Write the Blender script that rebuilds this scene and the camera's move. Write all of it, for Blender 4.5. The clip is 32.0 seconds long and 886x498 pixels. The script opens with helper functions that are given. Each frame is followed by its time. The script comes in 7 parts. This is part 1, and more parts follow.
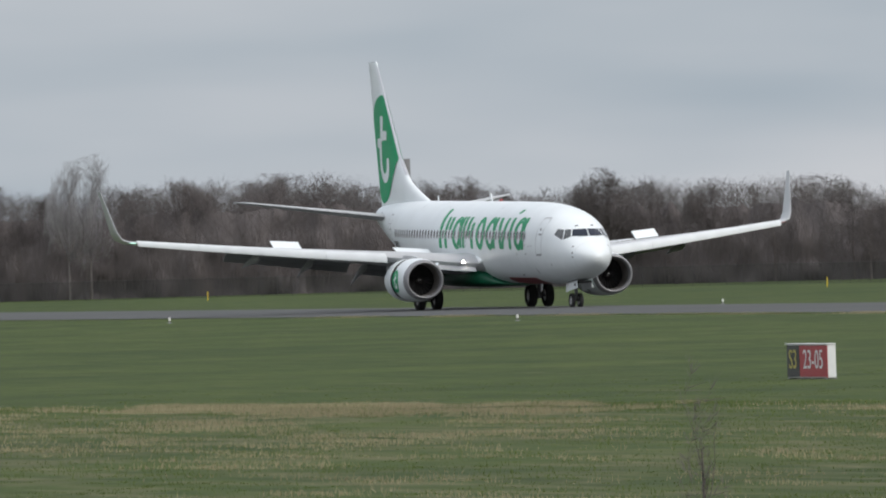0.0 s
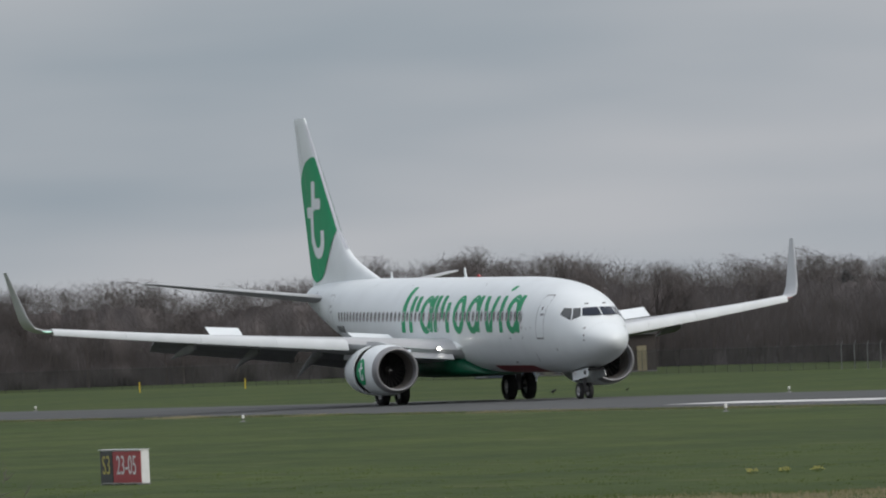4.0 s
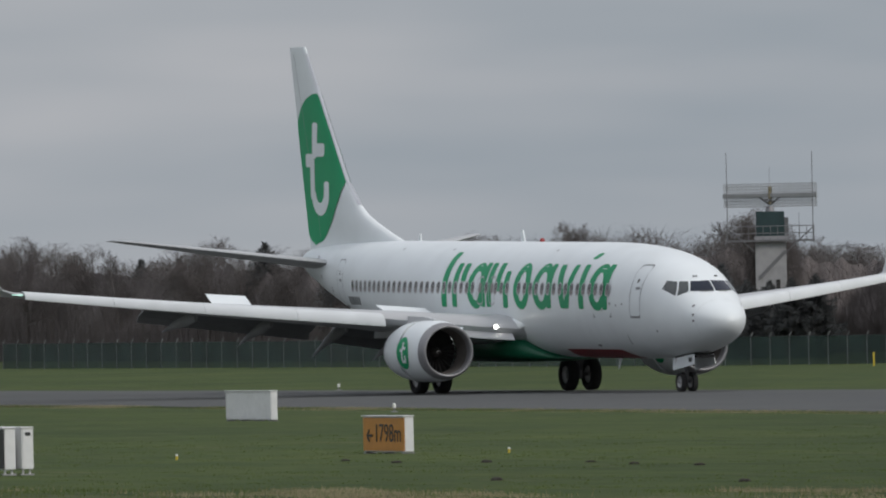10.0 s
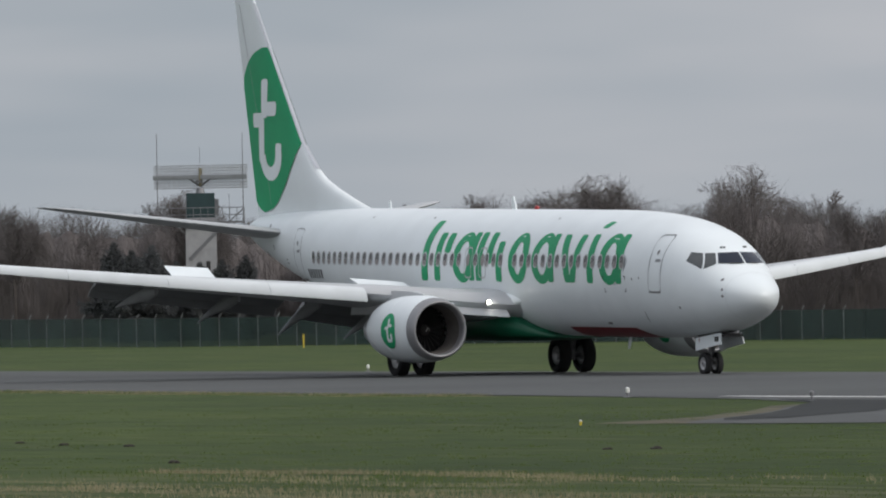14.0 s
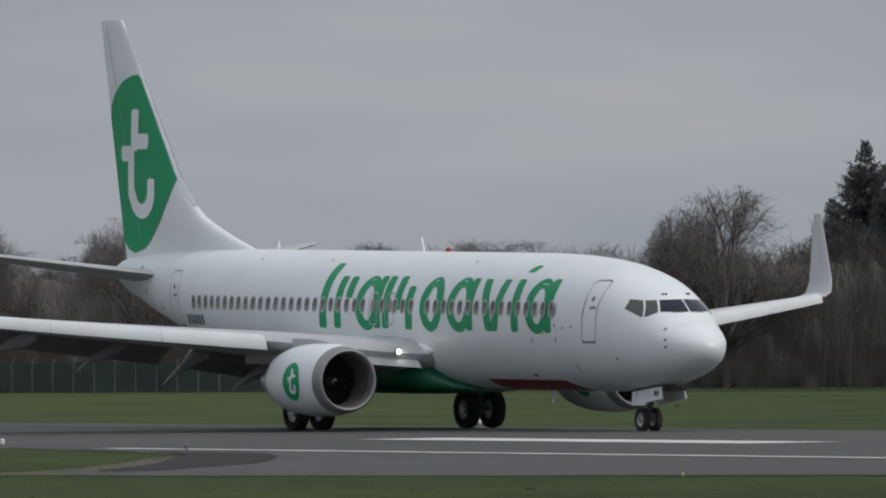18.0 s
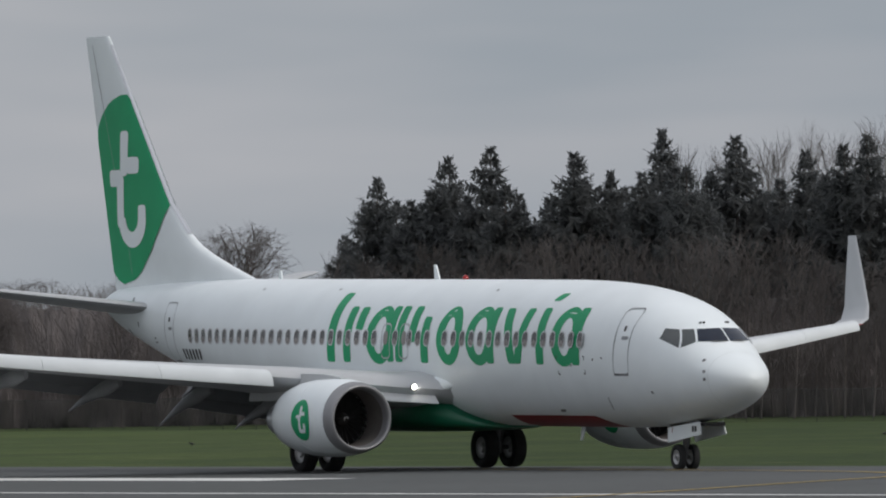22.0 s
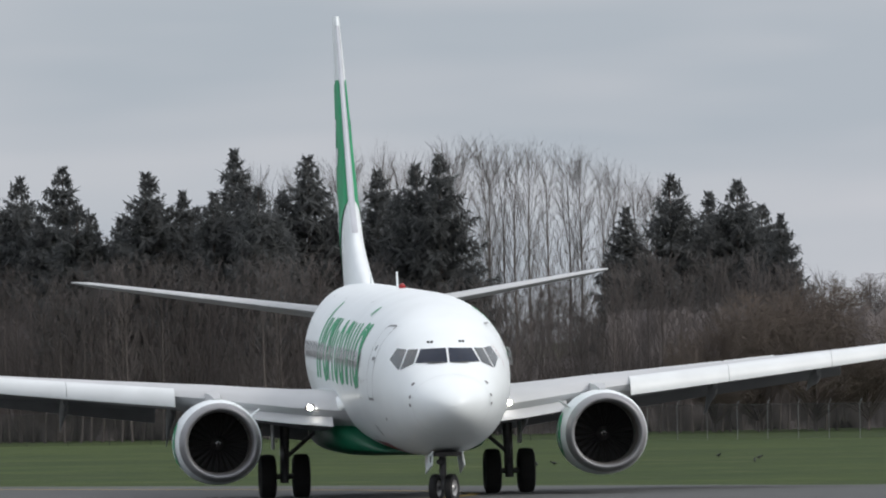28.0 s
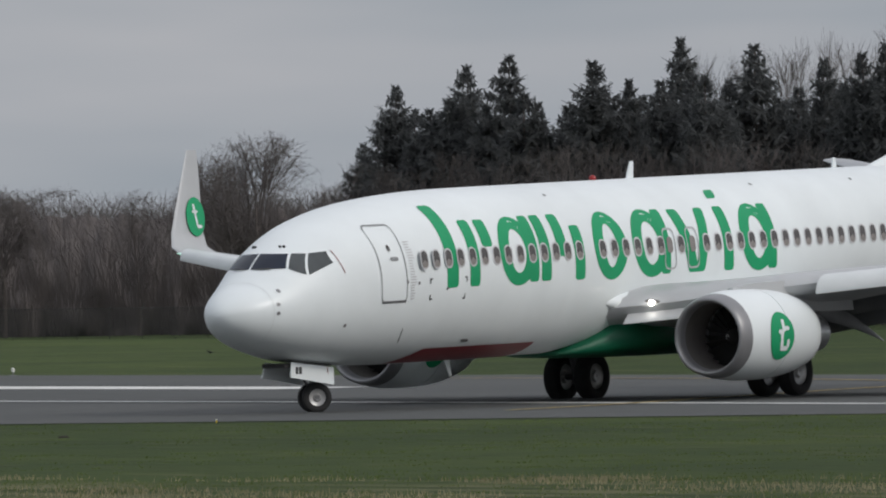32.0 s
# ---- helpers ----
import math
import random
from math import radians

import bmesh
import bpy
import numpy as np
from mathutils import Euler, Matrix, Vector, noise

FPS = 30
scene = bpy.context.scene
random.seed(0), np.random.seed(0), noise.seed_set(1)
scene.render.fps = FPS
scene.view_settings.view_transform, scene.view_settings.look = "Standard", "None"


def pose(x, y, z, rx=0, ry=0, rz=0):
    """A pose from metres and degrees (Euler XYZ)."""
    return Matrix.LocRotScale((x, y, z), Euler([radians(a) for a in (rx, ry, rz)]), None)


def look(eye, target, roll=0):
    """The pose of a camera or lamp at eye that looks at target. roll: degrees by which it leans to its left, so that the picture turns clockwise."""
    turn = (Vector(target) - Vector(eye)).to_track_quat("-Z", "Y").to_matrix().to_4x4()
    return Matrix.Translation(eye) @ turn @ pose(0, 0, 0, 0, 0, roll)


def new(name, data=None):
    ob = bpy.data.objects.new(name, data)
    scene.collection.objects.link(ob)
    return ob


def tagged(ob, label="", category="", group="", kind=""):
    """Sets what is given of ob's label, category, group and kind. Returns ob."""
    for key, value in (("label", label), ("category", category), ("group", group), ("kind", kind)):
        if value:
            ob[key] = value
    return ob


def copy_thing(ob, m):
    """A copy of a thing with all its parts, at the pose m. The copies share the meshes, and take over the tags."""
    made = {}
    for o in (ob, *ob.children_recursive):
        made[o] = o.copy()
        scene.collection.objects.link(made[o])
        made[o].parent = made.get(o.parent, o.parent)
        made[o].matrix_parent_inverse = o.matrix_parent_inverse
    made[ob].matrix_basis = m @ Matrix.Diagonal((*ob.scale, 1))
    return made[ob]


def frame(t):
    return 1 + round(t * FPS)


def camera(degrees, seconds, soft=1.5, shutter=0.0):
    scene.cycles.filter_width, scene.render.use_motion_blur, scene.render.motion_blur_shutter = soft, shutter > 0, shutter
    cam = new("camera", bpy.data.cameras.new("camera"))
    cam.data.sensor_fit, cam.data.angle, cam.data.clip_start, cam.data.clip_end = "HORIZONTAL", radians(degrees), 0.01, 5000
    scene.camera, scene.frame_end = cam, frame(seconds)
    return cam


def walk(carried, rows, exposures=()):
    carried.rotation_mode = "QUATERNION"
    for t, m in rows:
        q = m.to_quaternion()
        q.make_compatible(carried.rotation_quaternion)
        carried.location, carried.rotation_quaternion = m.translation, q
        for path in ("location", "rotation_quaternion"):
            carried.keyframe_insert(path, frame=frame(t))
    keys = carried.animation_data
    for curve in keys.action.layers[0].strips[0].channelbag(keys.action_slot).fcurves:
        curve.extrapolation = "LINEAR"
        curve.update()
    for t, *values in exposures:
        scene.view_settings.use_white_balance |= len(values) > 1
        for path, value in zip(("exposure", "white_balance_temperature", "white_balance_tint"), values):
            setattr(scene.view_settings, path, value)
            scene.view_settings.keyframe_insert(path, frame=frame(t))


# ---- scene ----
EYE = (0.0, -188.87, 4.17)
# seconds, bearing from +y towards +x, elevation, lean (degrees)
AIM = [
    (0, -73.890, -0.100, -1.86), (0.5, -73.529, 0.010, -2.12), (1, -73.199, 0.077, -1.47),
    (1.5, -72.888, 0.093, -2.23), (2, -72.542, 0.068, -1.45), (2.5, -72.177, 0.080, -2.06),
    (3, -71.807, 0.129, -1.70), (3.5, -71.455, 0.208, -2.16), (5.5, -69.906, 0.214, -2.62),
    (6, -69.519, 0.110, -2.13), (6.5, -69.177, 0.108, -2.16), (7, -68.841, 0.141, -1.87),
    (7.5, -68.534, 0.142, -1.90), (8, -68.197, 0.115, -1.76), (8.5, -67.887, 0.065, -1.59),
    (9, -67.574, 0.044, -1.39), (9.5, -67.300, 0.042, -1.25), (10, -67.030, 0.108, -1.22),
    (10.5, -66.748, 0.144, -1.14), (11, -66.441, 0.149, -1.17), (11.5, -66.127, 0.091, -1.26),
    (12, -65.764, 0.037, -1.11), (12.5, -65.449, 0.020, -1.08), (13, -65.140, 0.010, -1.06),
    (13.5, -64.892, -0.011, -0.95), (14, -64.639, -0.017, -1.06), (14.5, -64.369, 0.015, -1.27),
    (16.5, -63.233, 0.240, -0.63), (17, -62.794, 0.217, -0.34), (17.5, -62.391, 0.193, -0.32),
    (18, -62.017, 0.165, -0.59), (18.5, -61.731, 0.141, -0.69), (19, -61.477, 0.139, -0.61),
    (19.5, -61.244, 0.157, -0.67), (20, -60.964, 0.223, -0.81), (20.5, -60.687, 0.284, -0.96),
    (21, -60.422, 0.315, -0.97), (21.5, -60.211, 0.321, -0.97), (22, -59.969, 0.294, -1.13),
    (22.5, -59.703, 0.275, -1.02), (23, -59.406, 0.267, -1.13), (23.5, -59.145, 0.239, -1.20),
    (24, -58.916, 0.220, -1.17), (24.5, -58.756, 0.196, -1.36), (25, -58.633, 0.203, -1.15),
    (25.5, -58.557, 0.225, -1.18), (26, -58.445, 0.261, -1.21), (26.5, -58.307, 0.296, -1.17),
    (28.5, -58.163, 0.342, -1.21), (29, -58.386, 0.347, -1.00), (29.5, -58.542, 0.336, -0.93),
    (30, -58.720, 0.309, -1.22), (30.5, -58.938, 0.248, -1.45), (31, -59.257, 0.162, -0.98),
    (31.5, -59.640, 0.056, -1.18), (32, -60.054, -0.089, -1.13)]
# seconds, place of the main wheels on the runway, heading (degrees)
ROLL_OUT = [
    (0, -646.53, -0.11, 0.27), (0.5, -633.41, 0.12, -0.12), (1, -620.32, 0.33, -0.34),
    (1.5, -607.46, 0.29, -0.44), (2, -594.76, 0.17, -0.06), (2.5, -582.29, -0.02, 0.35),
    (3, -569.95, -0.07, 0.87), (3.5, -557.94, -0.22, 1.09), (5.5, -515.73, 0.03, -0.26),
    (6, -506.21, 0.12, -0.19), (6.5, -496.96, 0.05, 0.05), (7, -487.85, 0.07, 0.33),
    (7.5, -479.10, -0.02, 0.48), (8, -470.56, 0.03, 0.64), (8.5, -462.50, -0.05, 0.60),
    (9, -454.70, 0.03, 0.55), (9.5, -447.41, -0.01, 0.31), (10, -440.40, 0.08, 0.10),
    (10.5, -433.85, 0.08, -0.18), (11, -427.54, 0.15, -0.40), (11.5, -421.58, 0.09, -0.49),
    (12, -415.76, 0.10, -0.38), (12.5, -410.23, 0.00, -0.27), (13, -404.80, -0.04, -0.09),
    (13.5, -399.61, -0.17, 0.08), (14, -394.46, -0.23, 0.23), (14.5, -389.54, -0.40, 0.39),
    (16.5, -371.36, -0.26, 0.35), (17, -366.94, -0.13, 0.25), (17.5, -362.72, -0.14, 0.17),
    (18, -358.48, -0.08, 0.04), (18.5, -354.42, -0.11, -0.08), (19, -350.37, -0.03, -0.16),
    (19.5, -346.55, -0.03, -0.27), (20, -342.73, 0.09, -0.37), (20.5, -339.17, 0.07, -0.50),
    (21, -335.63, 0.15, -0.73), (21.5, -332.34, 0.12, -0.97), (22, -329.06, 0.12, -1.48),
    (22.5, -325.93, -0.03, -2.03), (23, -322.74, -0.18, -2.88), (23.5, -319.66, -0.49, -3.90),
    (24, -316.49, -0.85, -5.36), (24.5, -313.41, -1.40, -7.07), (25, -310.27, -2.05, -9.11),
    (25.5, -307.27, -2.87, -11.38), (26, -304.33, -3.71, -14.10), (26.5, -301.60, -4.68, -16.83),
    (28.5, -292.42, -8.68, -31.52), (29, -290.07, -10.16, -35.65), (29.5, -287.82, -11.75, -39.84),
    (30, -285.83, -13.52, -44.20), (30.5, -283.90, -15.34, -48.80), (31, -282.14, -17.30, -53.74),
    (31.5, -280.53, -19.39, -58.39), (32, -279.13, -21.67, -63.16)]


def aim(bearing, rise, lean):
    a, e = radians(bearing), radians(rise)
    way = Vector((math.sin(a) * math.cos(e), math.cos(a) * math.cos(e), math.sin(e)))
    return look(EYE, Vector(EYE) + way * 100, lean)


cam = camera(3.72, 32.0, soft=2.0)
walk(cam, [(t, aim(b, e, r)) for t, b, e, r in AIM], exposures=[(0, 0.38), (1.2, 0.25), (3, 0.16), (6, -0.13), (9, -0.07), (12, 0.01), (14, 0.13), (17, -0.17), (19, -0.17), (21, -0.04), (22, -0.06), (24, 0.15), (25, 0.29), (29, 0.38), (30.2, 0.29), (31, 0.11), (32, -0.08)])

# ---------------------------------------------------------------- light
SUN_BEARING, SUN_RISE = 62.0, 36.0
world = bpy.data.worlds.new("overcast_sky")
scene.world = world
world.use_nodes = True
wn, wl = world.node_tree.nodes, world.node_tree.links
wn.clear()
w_out = wn.new("ShaderNodeOutputWorld")
w_bg = wn.new("ShaderNodeBackground")
w_sky = wn.new("ShaderNodeTexSky")
w_sky.sky_type, w_sky.sun_disc = "NISHITA", False
w_sky.sun_elevation, w_sky.sun_rotation = radians(SUN_RISE), radians(SUN_BEARING)
w_sky.air_density, w_sky.dust_density, w_sky.ozone_density = 1.0, 3.0, 1.0
w_tc = wn.new("ShaderNodeTexCoord")
w_map = wn.new("ShaderNodeMapping")
w_map.inputs["Scale"].default_value = (7, 7, 40)
w_noise = wn.new("ShaderNodeTexNoise")
w_noise.inputs["Scale"].default_value = 1.6
w_noise.inputs["Detail"].default_value = 3.5
w_noise.inputs["Roughness"].default_value = 0.52
w_ramp = wn.new("ShaderNodeValToRGB")
w_ramp.color_ramp.elements[0].position, w_ramp.color_ramp.elements[0].color = 0.33, (0.300, 0.352, 0.402, 1)
w_ramp.color_ramp.elements[1].position, w_ramp.color_ramp.elements[1].color = 0.70, (0.470, 0.488, 0.518, 1)
w_mul = wn.new("ShaderNodeMix")
w_mul.data_type = "RGBA"
w_mul.inputs[0].default_value = 0.90
w_gain = wn.new("ShaderNodeVectorMath")
w_gain.operation = "SCALE"
w_gain.inputs["Scale"].default_value = 10.0
wl.new(w_tc.outputs["Generated"], w_map.inputs["Vector"])
wl.new(w_map.outputs["Vector"], w_noise.inputs["Vector"])
wl.new(w_noise.outputs["Fac"], w_ramp.inputs["Fac"])
w_sep = wn.new("ShaderNodeSeparateXYZ")
w_up = wn.new("ShaderNodeMapRange")
w_up.inputs["From Min"].default_value, w_up.inputs["From Max"].default_value = 0.04, 0.8
w_up.inputs["To Min"].default_value, w_up.inputs["To Max"].default_value = 10.0, 17.3
wl.new(w_tc.outputs["Generated"], w_sep.inputs[0])
wl.new(w_sep.outputs["Z"], w_up.inputs["Value"])
wl.new(w_up.outputs["Result"], w_gain.inputs["Scale"])
# thinner, warmer cloud on the sun's side
w_side = wn.new("ShaderNodeMapRange")
w_side.inputs["From Min"].default_value, w_side.inputs["From Max"].default_value = -0.955, -0.83
w_warm = wn.new("ShaderNodeMix")
w_warm.data_type, w_warm.blend_type = "RGBA", "MULTIPLY"
w_warm.inputs[7].default_value = (1.20, 1.13, 1.11, 1)
wl.new(w_sep.outputs["X"], w_side.inputs["Value"])
wl.new(w_side.outputs["Result"], w_warm.inputs[0])
wl.new(w_ramp.outputs["Color"], w_warm.inputs[6])
wl.new(w_warm.outputs[2], w_gain.inputs[0])
wl.new(w_sky.outputs["Color"], w_mul.inputs[6])
wl.new(w_gain.outputs["Vector"], w_mul.inputs[7])
wl.new(w_mul.outputs[2], w_bg.inputs["Color"])
w_bg.inputs["Strength"].default_value = 0.1
wl.new(w_bg.outputs["Background"], w_out.inputs["Surface"])

sun = new("sun", bpy.data.lights.new("sun", "SUN"))
sun.data.energy, sun.data.angle, sun.data.color = 1.28, radians(14), (1.0, 0.955, 0.89)
_a, _e = radians(SUN_BEARING), radians(SUN_RISE)
sun.matrix_world = look((0, 0, 60), (-math.sin(_a) * math.cos(_e) * 10, -math.cos(_a) * math.cos(_e) * 10, 60 - 10 * math.sin(_e)))


# ---------------------------------------------------------------- materials
def material(name, colour, rough=0.5, metal=0.0, vary=0.12, grain=2.0, coarse=0.25, bump=0.0, tone=None, space="Object",
             bump_scale=None, coat=0.0, per_object=0.0, alpha=None, spec=0.5):
    """A procedural surface: base colour varied by a coarse and a fine noise (per metre), with relief."""
    m = bpy.data.materials.new(name)
    m.use_nodes = True
    n, l = m.node_tree.nodes, m.node_tree.links
    b = n["Principled BSDF"]
    b.inputs["Roughness"].default_value, b.inputs["Metallic"].default_value = rough, metal
    b.inputs["Coat Weight"].default_value = coat
    b.inputs["Coat Roughness"].default_value = 0.12
    b.inputs["Specular IOR Level"].default_value = spec
    tc = n.new("ShaderNodeTexCoord")
    if space == "World":
        geo = n.new("ShaderNodeNewGeometry")
        vec = geo.outputs["Position"]
    else:
        vec = tc.outputs["Object"]
    fine = n.new("ShaderNodeTexNoise")
    fine.inputs["Scale"].default_value, fine.inputs["Detail"].default_value = grain, 6
    big = n.new("ShaderNodeTexNoise")
    big.inputs["Scale"].default_value, big.inputs["Detail"].default_value = coarse, 4
    l.new(vec, fine.inputs["Vector"])
    l.new(vec, big.inputs["Vector"])
    mixn = n.new("ShaderNodeMath")
    mixn.operation = "ADD"
    l.new(fine.outputs["Fac"], mixn.inputs[0])
    l.new(big.outputs["Fac"], mixn.inputs[1])
    last = mixn.outputs[0]
    if per_object:
        info = n.new("ShaderNodeObjectInfo")
        k = n.new("ShaderNodeMath")
        k.operation = "MULTIPLY_ADD"
        k.inputs[1].default_value = per_object
        l.new(info.outputs["Random"], k.inputs[0])
        l.new(last, k.inputs[2])
        last = k.outputs[0]
    ramp = n.new("ShaderNodeValToRGB")
    c = Vector(colour[:3])
    lo = c * (1 - vary)
    hi = c * (1 + vary) if tone is None else Vector(tone)
    ramp.color_ramp.elements[0].position, ramp.color_ramp.elements[0].color = 0.35, (*lo, 1)
    ramp.color_ramp.elements[1].position, ramp.color_ramp.elements[1].color = 0.65, (*hi, 1)
    half = n.new("ShaderNodeMath")
    half.operation = "MULTIPLY"
    half.inputs[1].default_value = 0.5 if not per_object else 1 / (2 + per_object)
    l.new(last, half.inputs[0])
    l.new(half.outputs[0], ramp.inputs["Fac"])
    l.new(ramp.outputs["Color"], b.inputs["Base Color"])
    if bump:
        bn = n.new("ShaderNodeTexNoise")
        bn.inputs["Scale"].default_value, bn.inputs["Detail"].default_value = bump_scale or grain * 3, 4
        l.new(vec, bn.inputs["Vector"])
        bp = n.new("ShaderNodeBump")
        bp.inputs["Strength"].default_value, bp.inputs["Distance"].default_value = bump, 0.02
        l.new(bn.outputs["Fac"], bp.inputs["Height"])
        l.new(bp.outputs["Normal"], b.inputs["Normal"])
    return m


def let_through(m, share):
    """Thin foliage: part of the light passes through to the far side."""
    n, l = m.node_tree.nodes, m.node_tree.links
    b, out = n["Principled BSDF"], n["Material Output"]
    tr, mx = n.new("ShaderNodeBsdfTranslucent"), n.new("ShaderNodeMixShader")
    mx.inputs[0].default_value = share
    l.new(b.inputs["Base Color"].links[0].from_socket, tr.inputs["Color"])
    l.new(b.outputs[0], mx.inputs[1])
    l.new(tr.outputs[0], mx.inputs[2])
    l.new(mx.outputs[0], out.inputs["Surface"])
    return m


def glowing(name, colour, strength):
    m = bpy.data.materials.new(name)
    m.use_nodes = True
    b = m.node_tree.nodes["Principled BSDF"]
    b.inputs["Base Color"].default_value = (*colour, 1)
    b.inputs["Emission Color"].default_value = (*colour, 1)
    b.inputs["Emission Strength"].default_value = strength
    return m


M_WHITE = material("white_aircraft_paint", (0.765, 0.81, 0.825), 0.42, 0, 0.05, 0.9, 0.18, coat=0.10)
M_GREEN = material("green_aircraft_paint", (0.012, 0.31, 0.130), 0.5, 0, 0.06, 1.5, 0.3, spec=0.3)
# about a third of M_GREEN; used for the belly fairing
M_DARKGREEN = material("dark_belly_green", (0.004, 0.10, 0.05), 0.4, 0, 0.2, 1.5, 0.4)
M_RED = material("dark_red_paint", (0.23, 0.014, 0.025), 0.4, 0, 0.15, 1.5, 0.4)
M_WING = material("grey_wing_paint", (0.46, 0.47, 0.48), 0.38, 0.1, 0.06, 1.2, 0.3)
M_SLAT = material("pale_slat_paint", (0.66, 0.69, 0.70), 0.4, 0.0, 0.07, 1.4, 0.4, coat=0.1)
# darker than the wing grey; used on flaps and their track fairings
M_FLAPGREY = material("darker_flap_grey", (0.25, 0.255, 0.265), 0.5, 0, 0.14, 1.6, 0.4)
M_BARE = material("brushed_bare_metal", (0.56, 0.57, 0.59), 0.3, 0.85, 0.06, 2.0, 0.5)
M_STEEL = material("dull_gear_steel", (0.22, 0.22, 0.23), 0.45, 0.6, 0.2, 6, 1.0)
M_RUBBER = material("tyre_rubber", (0.022, 0.022, 0.023), 0.85, 0, 0.25, 9, 1.5, bump=0.3)
M_BLACK = material("black_cavity", (0.032, 0.031, 0.032), 0.7, 0, 0.2, 3, 1)
M_RIM = material("grey_wheel_rim", (0.42, 0.42, 0.42), 0.4, 0.5, 0.15, 8, 2)
M_CABIN = material("dark_window_glass", (0.075, 0.068, 0.066), 0.15, 0, 0.2, 3, 1, spec=0.6)
M_BLIND = material("grey_brown_window_blind", (0.22, 0.20, 0.19), 0.35, 0, 0.15, 3, 1)
M_PANE = material("cockpit_glass", (0.016, 0.022, 0.038), 0.08, 0, 0.2, 3, 1, coat=0.0, spec=0.3)
# side panes: the sky's light in the glass is put into the base colour
M_SIDEPANE = material("sky_lightened_side_glass", (0.045, 0.052, 0.054), 0.08, 0, 0.2, 3, 1, coat=0.5)
M_SEAM = material("grey_seam", (0.25, 0.26, 0.27), 0.5, 0, 0.1, 3, 1)
M_PALESEAM = material("pale_seam", (0.55, 0.555, 0.57), 0.5, 0, 0.05, 3, 1)
M_FAINTSEAM = material("faint_seam", (0.66, 0.69, 0.70), 0.5, 0, 0.05, 3, 1)
M_INK = material("dark_lettering", (0.03, 0.032, 0.035), 0.5, 0, 0.1, 3, 1)
M_LIP = material("grey_inlet_lip", (0.27, 0.27, 0.28), 0.42, 0.4, 0.1, 2, 0.6)
M_DUCT = material("dark_inlet_lining", (0.125, 0.115, 0.108), 0.6, 0.0, 0.2, 3, 0.8)
M_FAN = material("dark_titanium_blades", (0.028, 0.027, 0.027), 0.6, 0.0, 0.2, 3, 0.8)
M_LAMP = glowing("lit_landing_light", (1.0, 0.96, 0.88), 20.0)
M_NAV = glowing("lit_navigation_light", (0.6, 1.0, 0.85), 0.8)
M_BEACON = material("red_beacon_glass", (0.30, 0.02, 0.02), 0.2, 0, 0.1, 5, 1)
M_SIGNWHITE = material("white_sign_enamel", (0.72, 0.73, 0.73), 0.45, 0, 0.06, 5, 1.5)
M_SIGNRED = material("red_sign_face", (0.36, 0.022, 0.03), 0.4, 0, 0.1, 5, 1.5)
M_SIGNBLACK = material("black_sign_face", (0.022, 0.022, 0.024), 0.4, 0, 0.2, 5, 1.5)
M_SIGNYELLOW = material("amber_sign_face", (0.50, 0.215, 0.025), 0.4, 0, 0.1, 5, 1.5)
M_SIGNLETTER = material("pale_yellow_lettering", (0.48, 0.42, 0.10), 0.4, 0, 0.1, 5, 1.5)
M_YELLOW = material("yellow_marker_plastic", (0.62, 0.46, 0.04), 0.5, 0, 0.12, 9, 2)
M_LAMPBODY = material("white_runway_lamp", (0.75, 0.75, 0.72), 0.4, 0, 0.1, 9, 2)
M_SOIL = material("dark_bare_soil", (0.024, 0.019, 0.016), 0.95, 0, 0.3, 9, 2, bump=0.8)
M_POST = material("galvanised_fence_post", (0.17, 0.18, 0.18), 0.6, 0.2, 0.15, 5, 0.3, space="World")
M_POSTDARK = material("weathered_fence_post", (0.036, 0.037, 0.037), 0.7, 0.1, 0.15, 5, 0.3, space="World")
M_CONCRETE = material("pale_concrete", (0.34, 0.34, 0.35), 0.85, 0, 0.15, 2, 0.3, bump=0.3)
M_BRICK = material("dark_brown_brick", (0.052, 0.044, 0.042), 0.85, 0, 0.2, 8, 0.5, bump=0.3)
M_BLUE = material("blue_cladding", (0.024, 0.038, 0.062), 0.5, 0, 0.12, 3, 0.4)
M_GREYDOOR = material("grey_roller_door", (0.15, 0.17, 0.188), 0.5, 0, 0.08, 3, 0.4)
# tan and roof edge are dulled: their low contrast stands in for haze
M_TAN = material("tan_door_paint", (0.23, 0.205, 0.13), 0.55, 0, 0.1, 3, 0.5)
M_ROOFEDGE = material("haze_dulled_roof_edge", (0.15, 0.15, 0.155), 0.85, 0, 0.15, 2, 0.3)
M_GREYBLUE = material("grey_blue_cladding", (0.10, 0.125, 0.15), 0.6, 0, 0.12, 3, 0.4)
M_DULLDOOR = material("dull_olive_door", (0.14, 0.14, 0.11), 0.6, 0, 0.12, 3, 0.5)
M_CABINET = material("dark_green_cabin", (0.02, 0.045, 0.048), 0.55, 0, 0.15, 3, 0.6)
# tower grey is lightened; the haze in front of it is in the colour
M_TOWER = material("hazed_grey_concrete", (0.23, 0.23, 0.24), 0.9, 0, 0.15, 1, 0.2)
M_ANT = material("grey_antenna_lattice", (0.36, 0.37, 0.38), 0.5, 0.2, 0.1, 3, 0.6)
# bark, twigs, needles, thicket and brush: lightened to stand in for distance haze
M_BARK = material("hazed_grey_brown_bark", (0.115, 0.098, 0.092), 0.9, 0, 0.25, 2, 0.2, per_object=0.8)
M_TWIG = let_through(material("hazed_bare_twigs", (0.168, 0.152, 0.148), 0.95, 0, 0.2, 1.2, 0.2, per_object=0.6, spec=0.1), 0.5)
M_BIRCH = material("pale_birch_bark", (0.25, 0.232, 0.22), 0.85, 0, 0.25, 2, 0.3, per_object=0.6)
